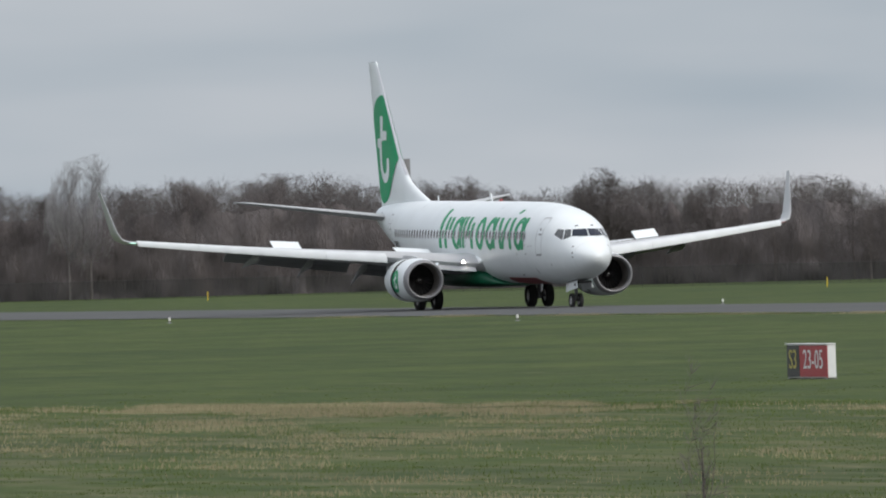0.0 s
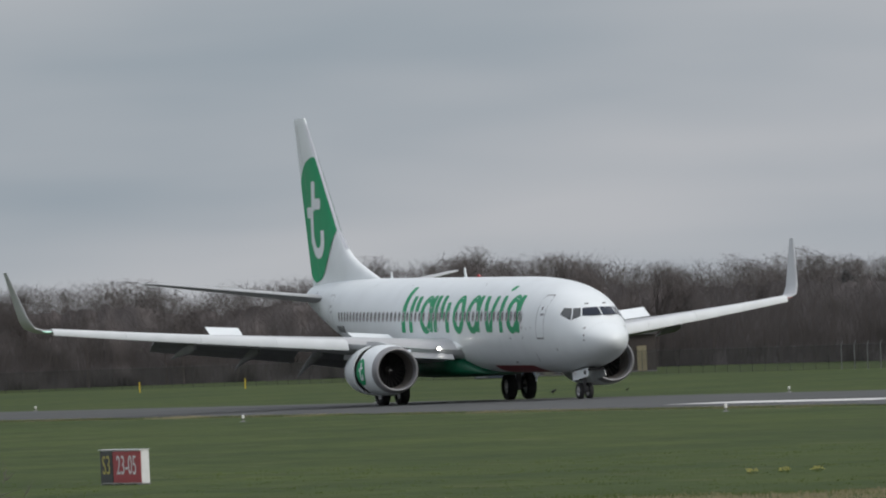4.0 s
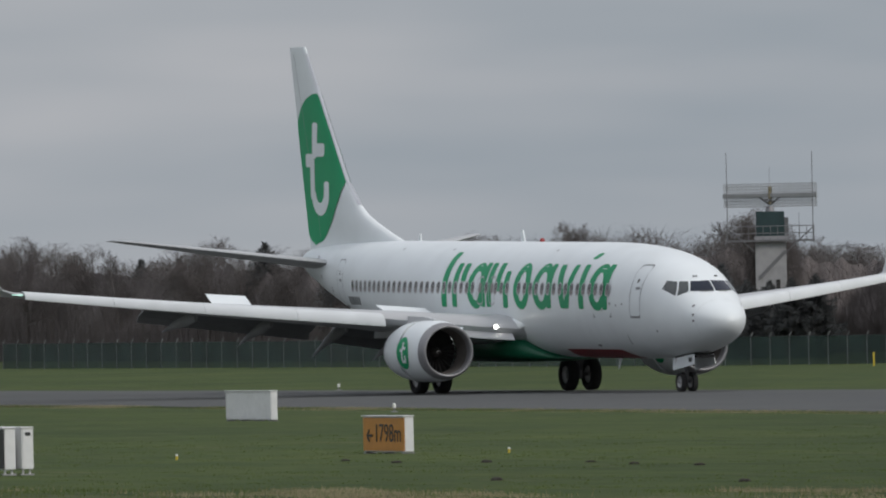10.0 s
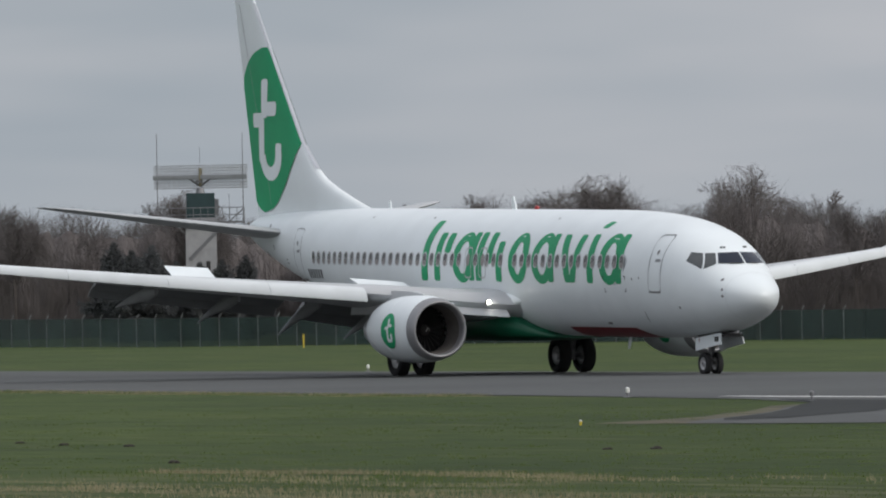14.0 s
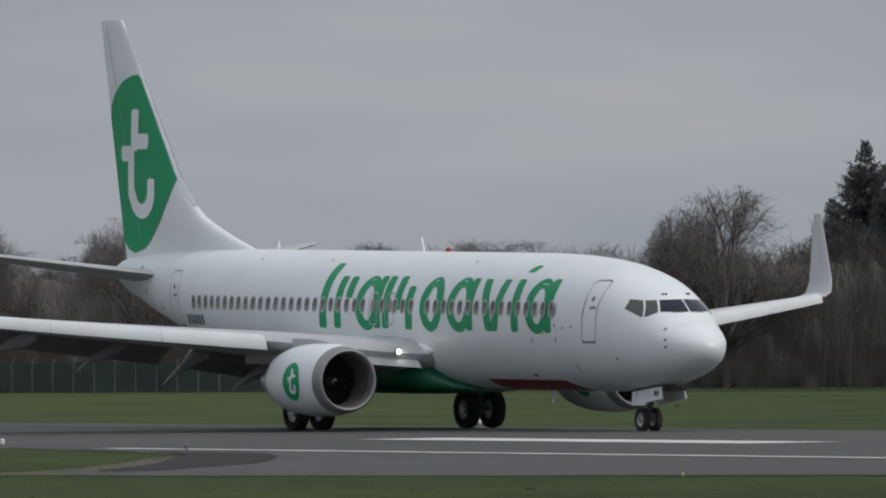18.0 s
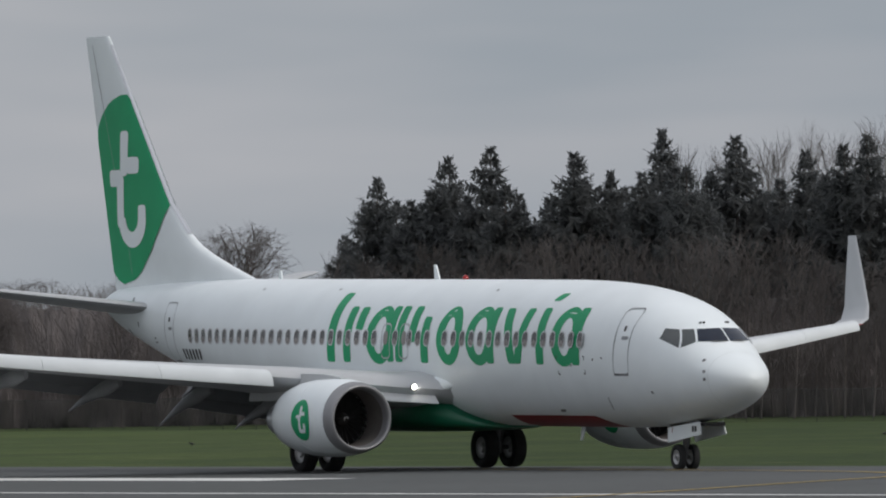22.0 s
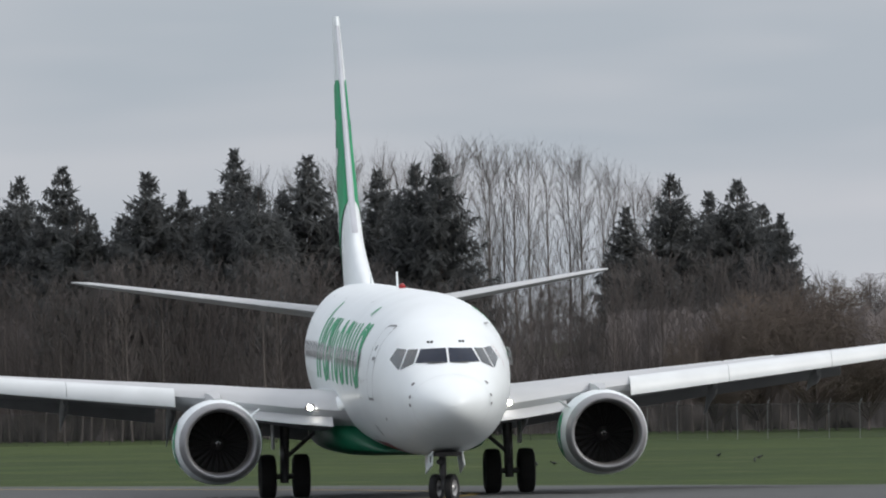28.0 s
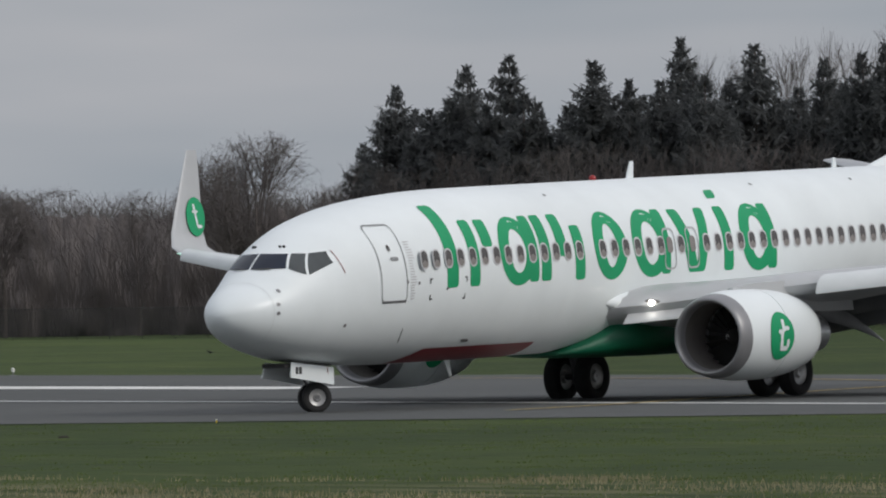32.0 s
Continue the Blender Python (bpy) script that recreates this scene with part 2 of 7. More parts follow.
M_NEEDLE = let_through(material("hazed_conifer_needles", (0.122, 0.128, 0.130), 0.95, 0, 0.18, 0.8, 0.2, per_object=0.6, spec=0.1), 0.45)
M_THICKET = material("hazed_brown_thicket", (0.118, 0.105, 0.102), 0.95, 0, 0.28, 0.9, 0.12, bump=0.5, bump_scale=1.2, space="World", spec=0.1)
M_BRUSH = let_through(material("hazed_brown_brushwood", (0.120, 0.106, 0.102), 0.95, 0, 0.2, 0.7, 0.1, space="World", spec=0.1), 0.5)
M_BUSH = let_through(material("light_brown_bush_twigs", (0.165, 0.138, 0.120), 0.95, 0, 0.2, 0.7, 0.1, spec=0.1), 0.5)
# far twigs made very pale: distance haze put into their colour
M_GHOST = let_through(material("hazed_far_twigs", (0.44, 0.43, 0.43), 0.95, 0, 0.12, 1.2, 0.2, spec=0.1), 0.6)
M_PALETWIG = let_through(material("pale_grey_twigs", (0.165, 0.152, 0.145), 0.95, 0, 0.15, 1.2, 0.2, per_object=0.6, spec=0.1), 0.5)
M_CROW = material("black_feathers", (0.012, 0.012, 0.014), 0.6, 0, 0.2, 9, 2)


# border of the unmown grass: y + ROUGH[0] * x + ROUGH[1] = 0
ROUGH = (-0.235, 30.2)


def ground_material():
    m = bpy.data.materials.new("rough_airfield_grass")
    m.use_nodes = True
    n, l = m.node_tree.nodes, m.node_tree.links
    b = n["Principled BSDF"]
    b.inputs["Roughness"].default_value = 0.95
    b.inputs["Specular IOR Level"].default_value = 0.15
    geo = n.new("ShaderNodeNewGeometry")

    def noise_of(scale, detail, stretch=(1, 1, 1)):
        mp = n.new("ShaderNodeMapping")
        mp.inputs["Scale"].default_value = stretch
        l.new(geo.outputs["Position"], mp.inputs["Vector"])
        t = n.new("ShaderNodeTexNoise")
        t.inputs["Scale"].default_value, t.inputs["Detail"].default_value = scale, detail
        l.new(mp.outputs["Vector"], t.inputs["Vector"])
        return t.outputs["Fac"]

    def ramp_of(src, p0, c0, p1, c1):
        r = n.new("ShaderNodeValToRGB")
        r.color_ramp.elements[0].position, r.color_ramp.elements[0].color = p0, (*c0, 1)
        r.color_ramp.elements[1].position, r.color_ramp.elements[1].color = p1, (*c1, 1)
        l.new(src, r.inputs["Fac"])
        return r.outputs["Color"]

    def mixed(kind, fac, a, b):
        x = n.new("ShaderNodeMix")
        x.data_type, x.blend_type = "RGBA", kind
        if isinstance(fac, float):
            x.inputs[0].default_value = fac
        else:
            l.new(fac, x.inputs[0])
        l.new(a, x.inputs[6])
        l.new(b, x.inputs[7])
        return x.outputs[2]

    def sums(op, a, b):
        x = n.new("ShaderNodeMath")
        x.operation = op
        for k, q in enumerate((a, b)):
            if isinstance(q, float):
                x.inputs[k].default_value = q
            else:
                l.new(q, x.inputs[k])
        return x.outputs[0]

    green = ramp_of(noise_of(2.3, 6), 0.30, (0.040, 0.063, 0.0195), 0.70, (0.055, 0.083, 0.0265))
    green = mixed("MULTIPLY", 1.0, green, ramp_of(noise_of(0.07, 4), 0.35, (0.84, 0.86, 0.84), 0.66, (1.25, 1.17, 1.04)))
    green = mixed("MULTIPLY", 0.7, green, ramp_of(noise_of(0.7, 5), 0.36, (0.72, 0.74, 0.70), 0.54, (1.06, 1.05, 1.04)))
    # swaths left by mowing along the runway
    green = mixed("MULTIPLY", 1.0, green, ramp_of(noise_of(1.1, 6, (0.11, 1, 1)), 0.34, (0.84, 0.90, 0.88), 0.66, (1.28, 1.16, 1.12)))
    # the sward is multiplied darker towards the turning bay
    lie = n.new("ShaderNodeVectorMath")
    lie.operation = "DOT_PRODUCT"
    lie.inputs[1].default_value = (1.0, 1.5, 0.0)
    l.new(geo.outputs["Position"], lie.inputs[0])
    bay_fade = n.new("ShaderNodeMapRange")
    bay_fade.inputs["From Min"].default_value, bay_fade.inputs["From Max"].default_value = -375.0, -315.0
    l.new(sums("ADD", lie.outputs["Value"], sums("MULTIPLY", noise_of(0.05, 3), 40.0)), bay_fade.inputs["Value"])
    bay_tone = n.new("ShaderNodeRGB")
    bay_tone.outputs[0].default_value = (0.68, 0.73, 0.66, 1)
    green = mixed("MULTIPLY", bay_fade.outputs["Result"], green, bay_tone.outputs[0])
    # the unmown strip on the near side starts at a slanting line
    dot = n.new("ShaderNodeVectorMath")
    dot.operation = "DOT_PRODUCT"
    dot.inputs[1].default_value = (ROUGH[0], 1.0, 0.0)
    l.new(geo.outputs["Position"], dot.inputs[0])
    strip = n.new("ShaderNodeMapRange")
    strip.inputs["From Min"].default_value, strip.inputs["From Max"].default_value = -ROUGH[1] + 1.5, -ROUGH[1] - 3.0
    strip.inputs["To Min"].default_value, strip.inputs["To Max"].default_value = 0.0, 0.14
    l.new(dot.outputs["Value"], strip.inputs["Value"])
    sep = n.new("ShaderNodeSeparateXYZ")
    l.new(geo.outputs["Position"], sep.inputs[0])
    verge = n.new("ShaderNodeMath")
    verge.operation = "COMPARE"
    verge.inputs[1].default_value, verge.inputs[2].default_value = -28.2, 1.1
    along = n.new("ShaderNodeMapRange")
    along.inputs["From Min"].default_value, along.inputs["From Max"].default_value = -560.0, -345.0
    along.inputs["To Min"].default_value, along.inputs["To Max"].default_value = -12.0, 0.0
    l.new(sep.outputs["X"], along.inputs["Value"])
    l.new(sums("ADD", sep.outputs["Y"], along.outputs["Result"]), verge.inputs[0])
    wild = sums("ADD", sums("ADD", noise_of(0.8, 6, (0.16, 1, 1)), strip.outputs["Result"]), sums("MULTIPLY", verge.outputs[0], 0.13))
    straw = ramp_of(wild, 0.60, (0, 0, 0), 0.80, (0.75, 0.75, 0.75))
    ground_colour = mixed("MIX", straw, green, ramp_of(noise_of(3.0, 5), 0.35, (0.105, 0.103, 0.052), 0.65, (0.160, 0.150, 0.082)))
    l.new(ground_colour, b.inputs["Base Color"])
    bp = n.new("ShaderNodeBump")
    bp.inputs["Strength"].default_value, bp.inputs["Distance"].default_value = 0.6, 0.05
    l.new(noise_of(5.0, 5), bp.inputs["Height"])
    l.new(bp.outputs["Normal"], b.inputs["Normal"])
    return m


M_GRASS = ground_material()
M_BLADE = let_through(material("green_grass_blades", (0.125, 0.165, 0.055), 0.95, 0, 0.2, 0.5, 0.06, space="World", spec=0.1), 0.5)
M_STRAW = let_through(material("dry_grass_blades", (0.36, 0.315, 0.20), 0.95, 0, 0.25, 0.6, 0.08, space="World", spec=0.1), 0.5)
M_VERGE = material("trampled_brown_grass", (0.070, 0.062, 0.034), 0.95, 0, 0.6, 1.1, 0.3, bump=0.5, space="World")
M_PATCH = material("dark_repaired_asphalt", (0.030, 0.032, 0.032), 0.95, 0, 0.25, 1.0, 0.06, bump=0.3, space="World", spec=0.2)
M_ASPHALT = material("worn_runway_asphalt", (0.056, 0.059, 0.0575), 0.85, 0, 0.22, 1.2, 0.06, bump=0.3, space="World")
M_PAINTWHITE = material("worn_white_marking", (0.62, 0.62, 0.60), 0.7, 0, 0.14, 1.5, 0.3, space="World")
M_PAINTFADED = material("faded_white_marking", (0.20, 0.20, 0.19), 0.8, 0, 0.25, 1.0, 0.15, space="World")
M_PAINTYELLOW = material("worn_yellow_marking", (0.33, 0.23, 0.05), 0.7, 0, 0.2, 1.5, 0.3, space="World")


# ---------------------------------------------------------------- building blocks
def mesh_of(name, verts, faces, mats, idx=None, smooth=False):
    me = bpy.data.meshes.new(name)
    me.from_pydata([tuple(map(float, v)) for v in verts], [], faces)
    for m in (mats if isinstance(mats, (list, tuple)) else [mats]):
        me.materials.append(m)
    if idx is not None:
        me.polygons.foreach_set("material_index", idx)
    if smooth:
        me.polygons.foreach_set("use_smooth", [True] * len(me.polygons))
    me.update()
    return me


def raw(name, verts, faces, mats, parent=None, label="", idx=None, smooth=False, at=None):
    ob = new(name, mesh_of(name, verts, faces, mats, idx, smooth))
    if parent is not None:
        ob.parent = parent
    if label:
        ob["label"] = label
    if at is not None:
        ob.matrix_basis = at
    return ob


def part(name, bm, mat, parent=None, label="", smooth=False, at=None, sharp=None):
    me = bpy.data.meshes.new(name)
    bmesh.ops.recalc_face_normals(bm, faces=bm.faces[:])
    if smooth:
        for f in bm.faces:
            f.smooth = True
        if sharp:
            for e in bm.edges:
                if len(e.link_faces) == 2 and e.calc_face_angle(0) > radians(sharp):
                    e.smooth = False
    bm.to_mesh(me)
    bm.free()
    for m in (mat if isinstance(mat, (list, tuple)) else [mat]):
        me.materials.append(m)
    ob = new(name, me)
    if parent is not None:
        ob.parent = parent
    if label:
        ob["label"] = label
    if at is not None:
        ob.matrix_basis = at
    return ob


def box(sx, sy, sz, centre=(0, 0, 0), bevel=0.0, bm=None):
    bm = bm or bmesh.new()
    r = bmesh.ops.create_cube(bm, size=1.0)
    for v in r["verts"]:
        v.co = Vector((v.co.x * sx, v.co.y * sy, v.co.z * sz)) + Vector(centre)
    if bevel:
        es = {e for v in r["verts"] for e in v.link_edges}
        bmesh.ops.bevel(bm, geom=list(es), offset=bevel, segments=2, affect="EDGES")
    return bm


def tube(p0, p1, r0, r1=None, sides=12, bm=None, caps=True):
    bm = bm or bmesh.new()
    p0, p1 = Vector(p0), Vector(p1)
    r1 = r0 if r1 is None else r1
    d = p1 - p0
    m = Matrix.Translation((p0 + p1) / 2) @ d.to_track_quat("Z", "Y").to_matrix().to_4x4()
    bmesh.ops.create_cone(bm, cap_ends=caps, segments=sides, radius1=r0, radius2=r1, depth=d.length, matrix=m)
    return bm


def loft(rings, closed=True, cap0=False, cap1=False, bm=None):
    """Skin a list of rings of equal length."""
    bm = bm or bmesh.new()
    vs = [[bm.verts.new(p) for p in ring] for ring in rings]
    n = len(rings[0])
    for a, b in zip(vs, vs[1:]):
        for i in range(n if closed else n - 1):
            j = (i + 1) % n
            bm.faces.new((a[i], a[j], b[j], b[i]))
    if cap0:
        bm.faces.new(vs[0][::-1])
    if cap1:
        bm.faces.new(vs[-1])
    return bm


def lathe(profile, sides=40, axis="x", squash=None, bm=None, centre=(0, 0, 0)):
    """Turn (along, radius) round the x axis; squash(angle) scales the radius."""
    rings = []
    for a, r in profile:
        ring = []
        for i in range(sides):
            t = 2 * math.pi * i / sides
            k = squash(t) if squash else 1.0
            ring.append((centre[0] + a, centre[1] + r * k * math.cos(t), centre[2] + r * k * math.sin(t)))
        rings.append(ring)
    return loft(rings, bm=bm)


def empty(name):
    return new(name)


# ---------------------------------------------------------------- ground
FALL_FROM, FALL_TO, FALL = 2.0, 62.0, 1.23


def ground_z(y):
    return -FALL * min(1.0, max(0.0, (y - FALL_FROM) / (FALL_TO - FALL_FROM)))


def strips(x0, x1, y0, y1, lift, nx=1):
    """A sheet that follows the ground between these lines."""
    ys = sorted({y0, y1, *[v for v in (FALL_FROM, 12, 25, 40, FALL_TO) if y0 < v < y1]})
    xs = [x0 + (x1 - x0) * i / nx for i in range(nx + 1)]
    verts = [(x, y, ground_z(y) + lift) for x in xs for y in ys]
    n = len(ys)
    faces = [(i * n + j, (i + 1) * n + j, (i + 1) * n + j + 1, i * n + j + 1) for i in range(nx) for j in range(n - 1)]
    return verts, faces


v, f = strips(-4800, 4800, -4800, 4800, 0.0, 40)
ground = raw("ground", v, f, M_GRASS)
tagged(ground, "rough green airfield grass with dry straw patches", "grass", kind="structure")


def runway_edges(x):
    """Near and far edge of the asphalt: it widens towards the turning bay."""
    return (float(np.interp(x, [-640, -560, -460, -400, -345], [-16.0, -15.5, -19.5, -23.5, -27.3])),
            float(np.interp(x, [-560, -470, -400], [8.0, 10.0, 25.0])))


v, f = [], []
for x in (-2400, -1600, -1000, -800, -640, -600, -560, -510, -460, -430, -400, -372, -345, -300, -200, 0, 500):
    y0, y1 = runway_edges(x)
    v += [(x, y, ground_z(y) + 0.02) for y in (y0, FALL_FROM, FALL_FROM + (y1 - FALL_FROM) * 0.5, y1)]
for i in range(len(v) // 4 - 1):
    f += [(4 * i + j, 4 * i + 4 + j, 4 * i + 5 + j, 4 * i + 1 + j) for j in range(3)]
runway = raw("runway", v, f, M_ASPHALT)
tagged(runway, "worn grey asphalt runway", "runway", kind="structure")
PAD = [(-338, -27.0), (-318, -29.5), (-308, -32.6), (-304, -35.0), (-300, -37.4), (-296, -39.6), (-290, -43.2), (-284, -47.3), (-279.6, -50.2), (-278.4, -50.9), (-275, -50.8), (-266, -46.4),
       (-256, -40.5), (-248, -35.2), (-243, -30.6), (-238, -27.0)]
pad = raw("turn_pad", [(x, y, 0.016) for x, y in PAD], [tuple(range(len(PAD)))], M_ASPHALT)
tagged(pad, "grey asphalt turning bay beside the runway", "pavement", kind="structure")
edge = [(-306, -33.8), (-303.4, -36.0), (-300, -38.1), (-296, -40.4), (-292, -43.2), (-288, -45.6), (-285, -48.3), (-283, -50.5), (-281, -51.9), (-278.6, -51.3), (-276, -50.9), (-284, -46.5), (-296, -39.0)]
soil = raw("bare_verge", [(x + 0.5 * noise.noise(Vector((x, y, 1.0))), y, 0.011) for x, y in edge], [tuple(range(len(edge)))], M_VERGE)
tagged(soil, "strip of brown trampled grass and soil beside the pavement", "ground", kind="structure")
dark = [(-304, -35.0), (-308, -32.6), (-316, -29.6), (-309, -29.9), (-303, -32.6), (-296, -36.4), (-290.2, -39.9), (-286, -43.4), (-282.5, -46.2), (-281, -48.6), (-284, -47.1), (-290, -43.0), (-296, -39.4), (-300, -37.2)]
patch = raw("asphalt_patch", [(x, y, 0.025) for x, y in dark], [tuple(range(len(dark)))], M_PATCH)
tagged(patch, "darker repaired asphalt in the corner of the turning bay", "pavement", kind="structure")


def marking(name, x0, x1, y0, y1, mat, label):
    ob = raw(name, *strips(x0, x1, y0, y1, 0.032), mat)
    return tagged(ob, label, "marking", kind="structure")


marking("edge_line", -323.2, 500, -27.75, -26.95, M_PAINTWHITE, "white painted runway edge line")
marking("edge_line", -396, 500, 24.0, 24.7, M_PAINTFADED, "faded white painted runway edge line")
for tx in (-333.5, -481.5):
    for ty in (-14.5,):
        marking("touchdown_mark", tx, tx + 22, ty, ty + 3.0, M_PAINTWHITE, "white painted touchdown zone bar")


def curve_line(pts, width, lift, mat, name, label):
    vs, n = [], len(pts)
    for i, (x, y) in enumerate(pts):
        a, b = pts[max(0, i - 1)], pts[min(n - 1, i + 1)]
        d = Vector((b[0] - a[0], b[1] - a[1])).normalized()
        vs += [(x - d.y * width / 2, y + d.x * width / 2, lift), (x + d.y * width / 2, y - d.x * width / 2, lift)]
    ob = raw(name, vs, [(2 * i, 2 * i + 1, 2 * i + 3, 2 * i + 2) for i in range(n - 1)], mat)
    return tagged(ob, label, "marking", kind="structure")


def bezier(p0, p1, p2, p3, n=24):
    out = []
    for i in range(n + 1):
        t = i / n
        out.append(tuple((1 - t) ** 3 * a + 3 * (1 - t) ** 2 * t * b + 3 * (1 - t) * t * t * c + t ** 3 * d
                         for a, b, c, d in zip(p0, p1, p2, p3)))
    return out


curve_line(bezier((-330, -1.0), (-300, -1.0), (-292, -5.0), (-286, -12.0)) + bezier((-286, -12.0), (-280, -19), (-273, -25), (-266, -34))[1:],
           0.30, 0.034, M_PAINTYELLOW, "turn_line", "yellow painted turning line")


# ---------------------------------------------------------------- the airliner: x forward, y to its left, main wheels at x = 0
NOSE, DROOP = 19.45, 0.0129
S_TOP = [(0, 2.65), (0.15, 2.93), (0.4, 3.12), (0.9, 3.37), (1.25, 3.58), (1.5, 3.79), (1.75, 3.98), (2.1, 4.18), (2.6, 4.41), (3.2, 4.63), (4, 4.85), (5, 5.04), (6.5, 5.19), (8, 5.265), (10, 5.295),
         (27.5, 5.30), (30.5, 5.28), (33.5, 5.18), (35.5, 5.07), (37.0, 4.92), (37.5, 4.76)]
S_BOT = [(0, 2.65), (0.15, 2.35), (0.4, 2.16), (0.9, 1.93), (1.5, 1.755), (2.5, 1.55), (4, 1.40), (6, 1.32), (8, 1.30), (15, 1.30), (22.5, 1.30), (24.5, 1.38),
         (26.5, 1.62), (28.5, 1.98), (30.5, 2.4), (32.5, 2.85), (34.5, 3.35), (36.5, 3.95), (37.5, 4.35)]
S_WIDE = [(0, 0.02), (0.15, 0.38), (0.4, 0.63), (0.9, 0.92), (1.5, 1.15), (2.5, 1.42), (4, 1.67), (6, 1.84), (8, 1.88), (15, 1.88), (23.5, 1.88), (25.5, 1.84),
          (27.5, 1.72), (29.5, 1.52), (31.5, 1.26), (33.5, 0.95), (35.5, 0.62), (37.0, 0.36), (37.5, 0.2)]
S_MID = [(0, 2.65), (0.9, 2.74), (2.5, 2.92), (4, 3.12), (6, 3.3), (8, 3.42), (15, 3.42), (23.5, 3.42), (27.5, 3.6), (31.5, 3.95), (35.5, 4.4), (37.5, 4.58)]


def smooth_table(table):
    s = np.array([a for a, _ in table])
    q = np.array([b for _, b in table])
    u = np.sqrt(s)
    g = np.diff(q) / np.diff(u)
    d = np.gradient(q, u)
    d[1:-1] = np.where(g[:-1] * g[1:] <= 0, 0.0, np.sign(d[1:-1]) * np.minimum(np.abs(d[1:-1]), 2.5 * np.minimum(np.abs(g[:-1]), np.abs(g[1:]))))
    return u, q, d


def at_table(tab, s):
    u, q, d = tab
    x = math.sqrt(max(0.0, s))
    i = int(np.clip(np.searchsorted(u, x) - 1, 0, len(u) - 2))
    h = u[i + 1] - u[i]
    t = min(1.0, max(0.0, (x - u[i]) / h))
    return ((2 * t ** 3 - 3 * t ** 2 + 1) * q[i] + (t ** 3 - 2 * t ** 2 + t) * h * d[i]
            + (-2 * t ** 3 + 3 * t ** 2) * q[i + 1] + (t ** 3 - t ** 2) * h * d[i + 1])


T_TOP, T_BOT, T_WIDE, T_MID = (smooth_table(t) for t in (S_TOP, S_BOT, S_WIDE, S_MID))


def upper_power(s):
    """How square the upper half of the hull is: flatter over the flight deck."""
    return float(np.interp(s, [0, 0.8, 1.5, 2.1, 3.4, 5.5], [2.0, 2.05, 1.9, 2.05, 2.2, 2.05]))


def section(s):
    return at_table(T_TOP, s), at_table(T_BOT, s), max(0.01, at_table(T_WIDE, s)), at_table(T_MID, s)


def skin_y(s, z):
    """Half width of the fuselage at s metres from the nose and at the level height z."""
    top, bot, w, mid = section(s)
    h = (top - mid) if z > mid else (mid - bot)
    k = min(1.0, abs(z - mid) / max(h, 1e-4))
    p = upper_power(s) if z > mid else 2.15
    return w * (1 - k ** p) ** (1 / p)


def skin(s, z, side, lift=0.012):
    """Point on the skin, lifted a little outwards; side is -1 (right) or +1 (left)."""
    y = skin_y(s, z)
    e = 0.02
    dz = (skin_y(s, z + e) - skin_y(s, z - e)) / (2 * e)
    ds = (skin_y(s + e, z) - skin_y(max(0.01, s - e), z)) / (2 * e)
    nrm = Vector((ds, 1.0, -dz)).normalized()
    x = NOSE - s
    return Vector((x + nrm.x * lift, side * (y + nrm.y * lift), z - DROOP * x + nrm.z * lift))


def skin_front(y, z, lift=0.012):
    """Point on the nose at the cross place y, z."""
    lo, hi = 0.0, 8.0
    for _ in range(40):
        m = (lo + hi) / 2
        top, bot, w, mid = section(m)
        if z < top and skin_y(m, z) > abs(y):
            hi = m
        else:
            lo = m
    x = NOSE - hi
    return Vector((x + lift, y, z - DROOP * x))


def patch(corners, place, nu=6, nv=6):
    """A sheet between four corners (a, b), each set on a surface by place(a, b)."""
    c = [Vector(q) for q in corners]
    vs = []
    for i in range(nu + 1):
        for j in range(nv + 1):
            u, w = i / nu, j / nv
            q = c[0] * (1 - u) * (1 - w) + c[1] * u * (1 - w) + c[2] * u * w + c[3] * (1 - u) * w
            vs.append(place(q[0], q[1]))
    n = nv + 1
    return vs, [(i * n + j, (i + 1) * n + j, (i + 1) * n + j + 1, i * n + j + 1) for i in range(nu) for j in range(nv)]


def fan_patch(outline, place):
    """A sheet inside an outline (a, b), in rings round its middle."""
    n = len(outline)
    cx, cy = sum(p[0] for p in outline) / n, sum(p[1] for p in outline) / n
    vs, rings = [place(cx, cy)], 5
    for k in range(1, rings + 1):
        vs += [place(cx + (p[0] - cx) * k / rings, cy + (p[1] - cy) * k / rings) for p in outline]
    fs = [(0, 1 + i, 1 + (i + 1) % n) for i in range(n)]
    for k in range(rings - 1):
        a, b = 1 + k * n, 1 + (k + 1) * n
        fs += [(a + i, b + i, b + (i + 1) % n, a + (i + 1) % n) for i in range(n)]
    return vs, fs


def band(outline, place, width, closed=True):
    """A thin strip along an outline (a, b)."""
    n = len(outline)
    cx, cy = sum(p[0] for p in outline) / n, sum(p[1] for p in outline) / n
    vs = []
    for p in outline:
        d = math.hypot(p[0] - cx, p[1] - cy) or 1
        k = 1 - width / d
        vs += [place(*p), place(cx + (p[0] - cx) * k, cy + (p[1] - cy) * k)]
    return vs, [(2 * i, 2 * i + 1, (2 * i + 3) % (2 * n), (2 * i + 2) % (2 * n)) for i in range(n if closed else n - 1)]


def round_rect(cx, cy, w, h, r, lean=0.0, n=4):
    out = []
    for sx, sy, a0 in ((1, 1, 0), (-1, 1, 90), (-1, -1, 180), (1, -1, 270)):
        for k in range(n + 1):
            a = radians(a0 + 90 * k / n)
            y = sy * (h / 2 - r) + r * math.sin(a)
            out.append((cx + sx * (w / 2 - r) + r * math.cos(a) + lean * y, cy + y))
    return out


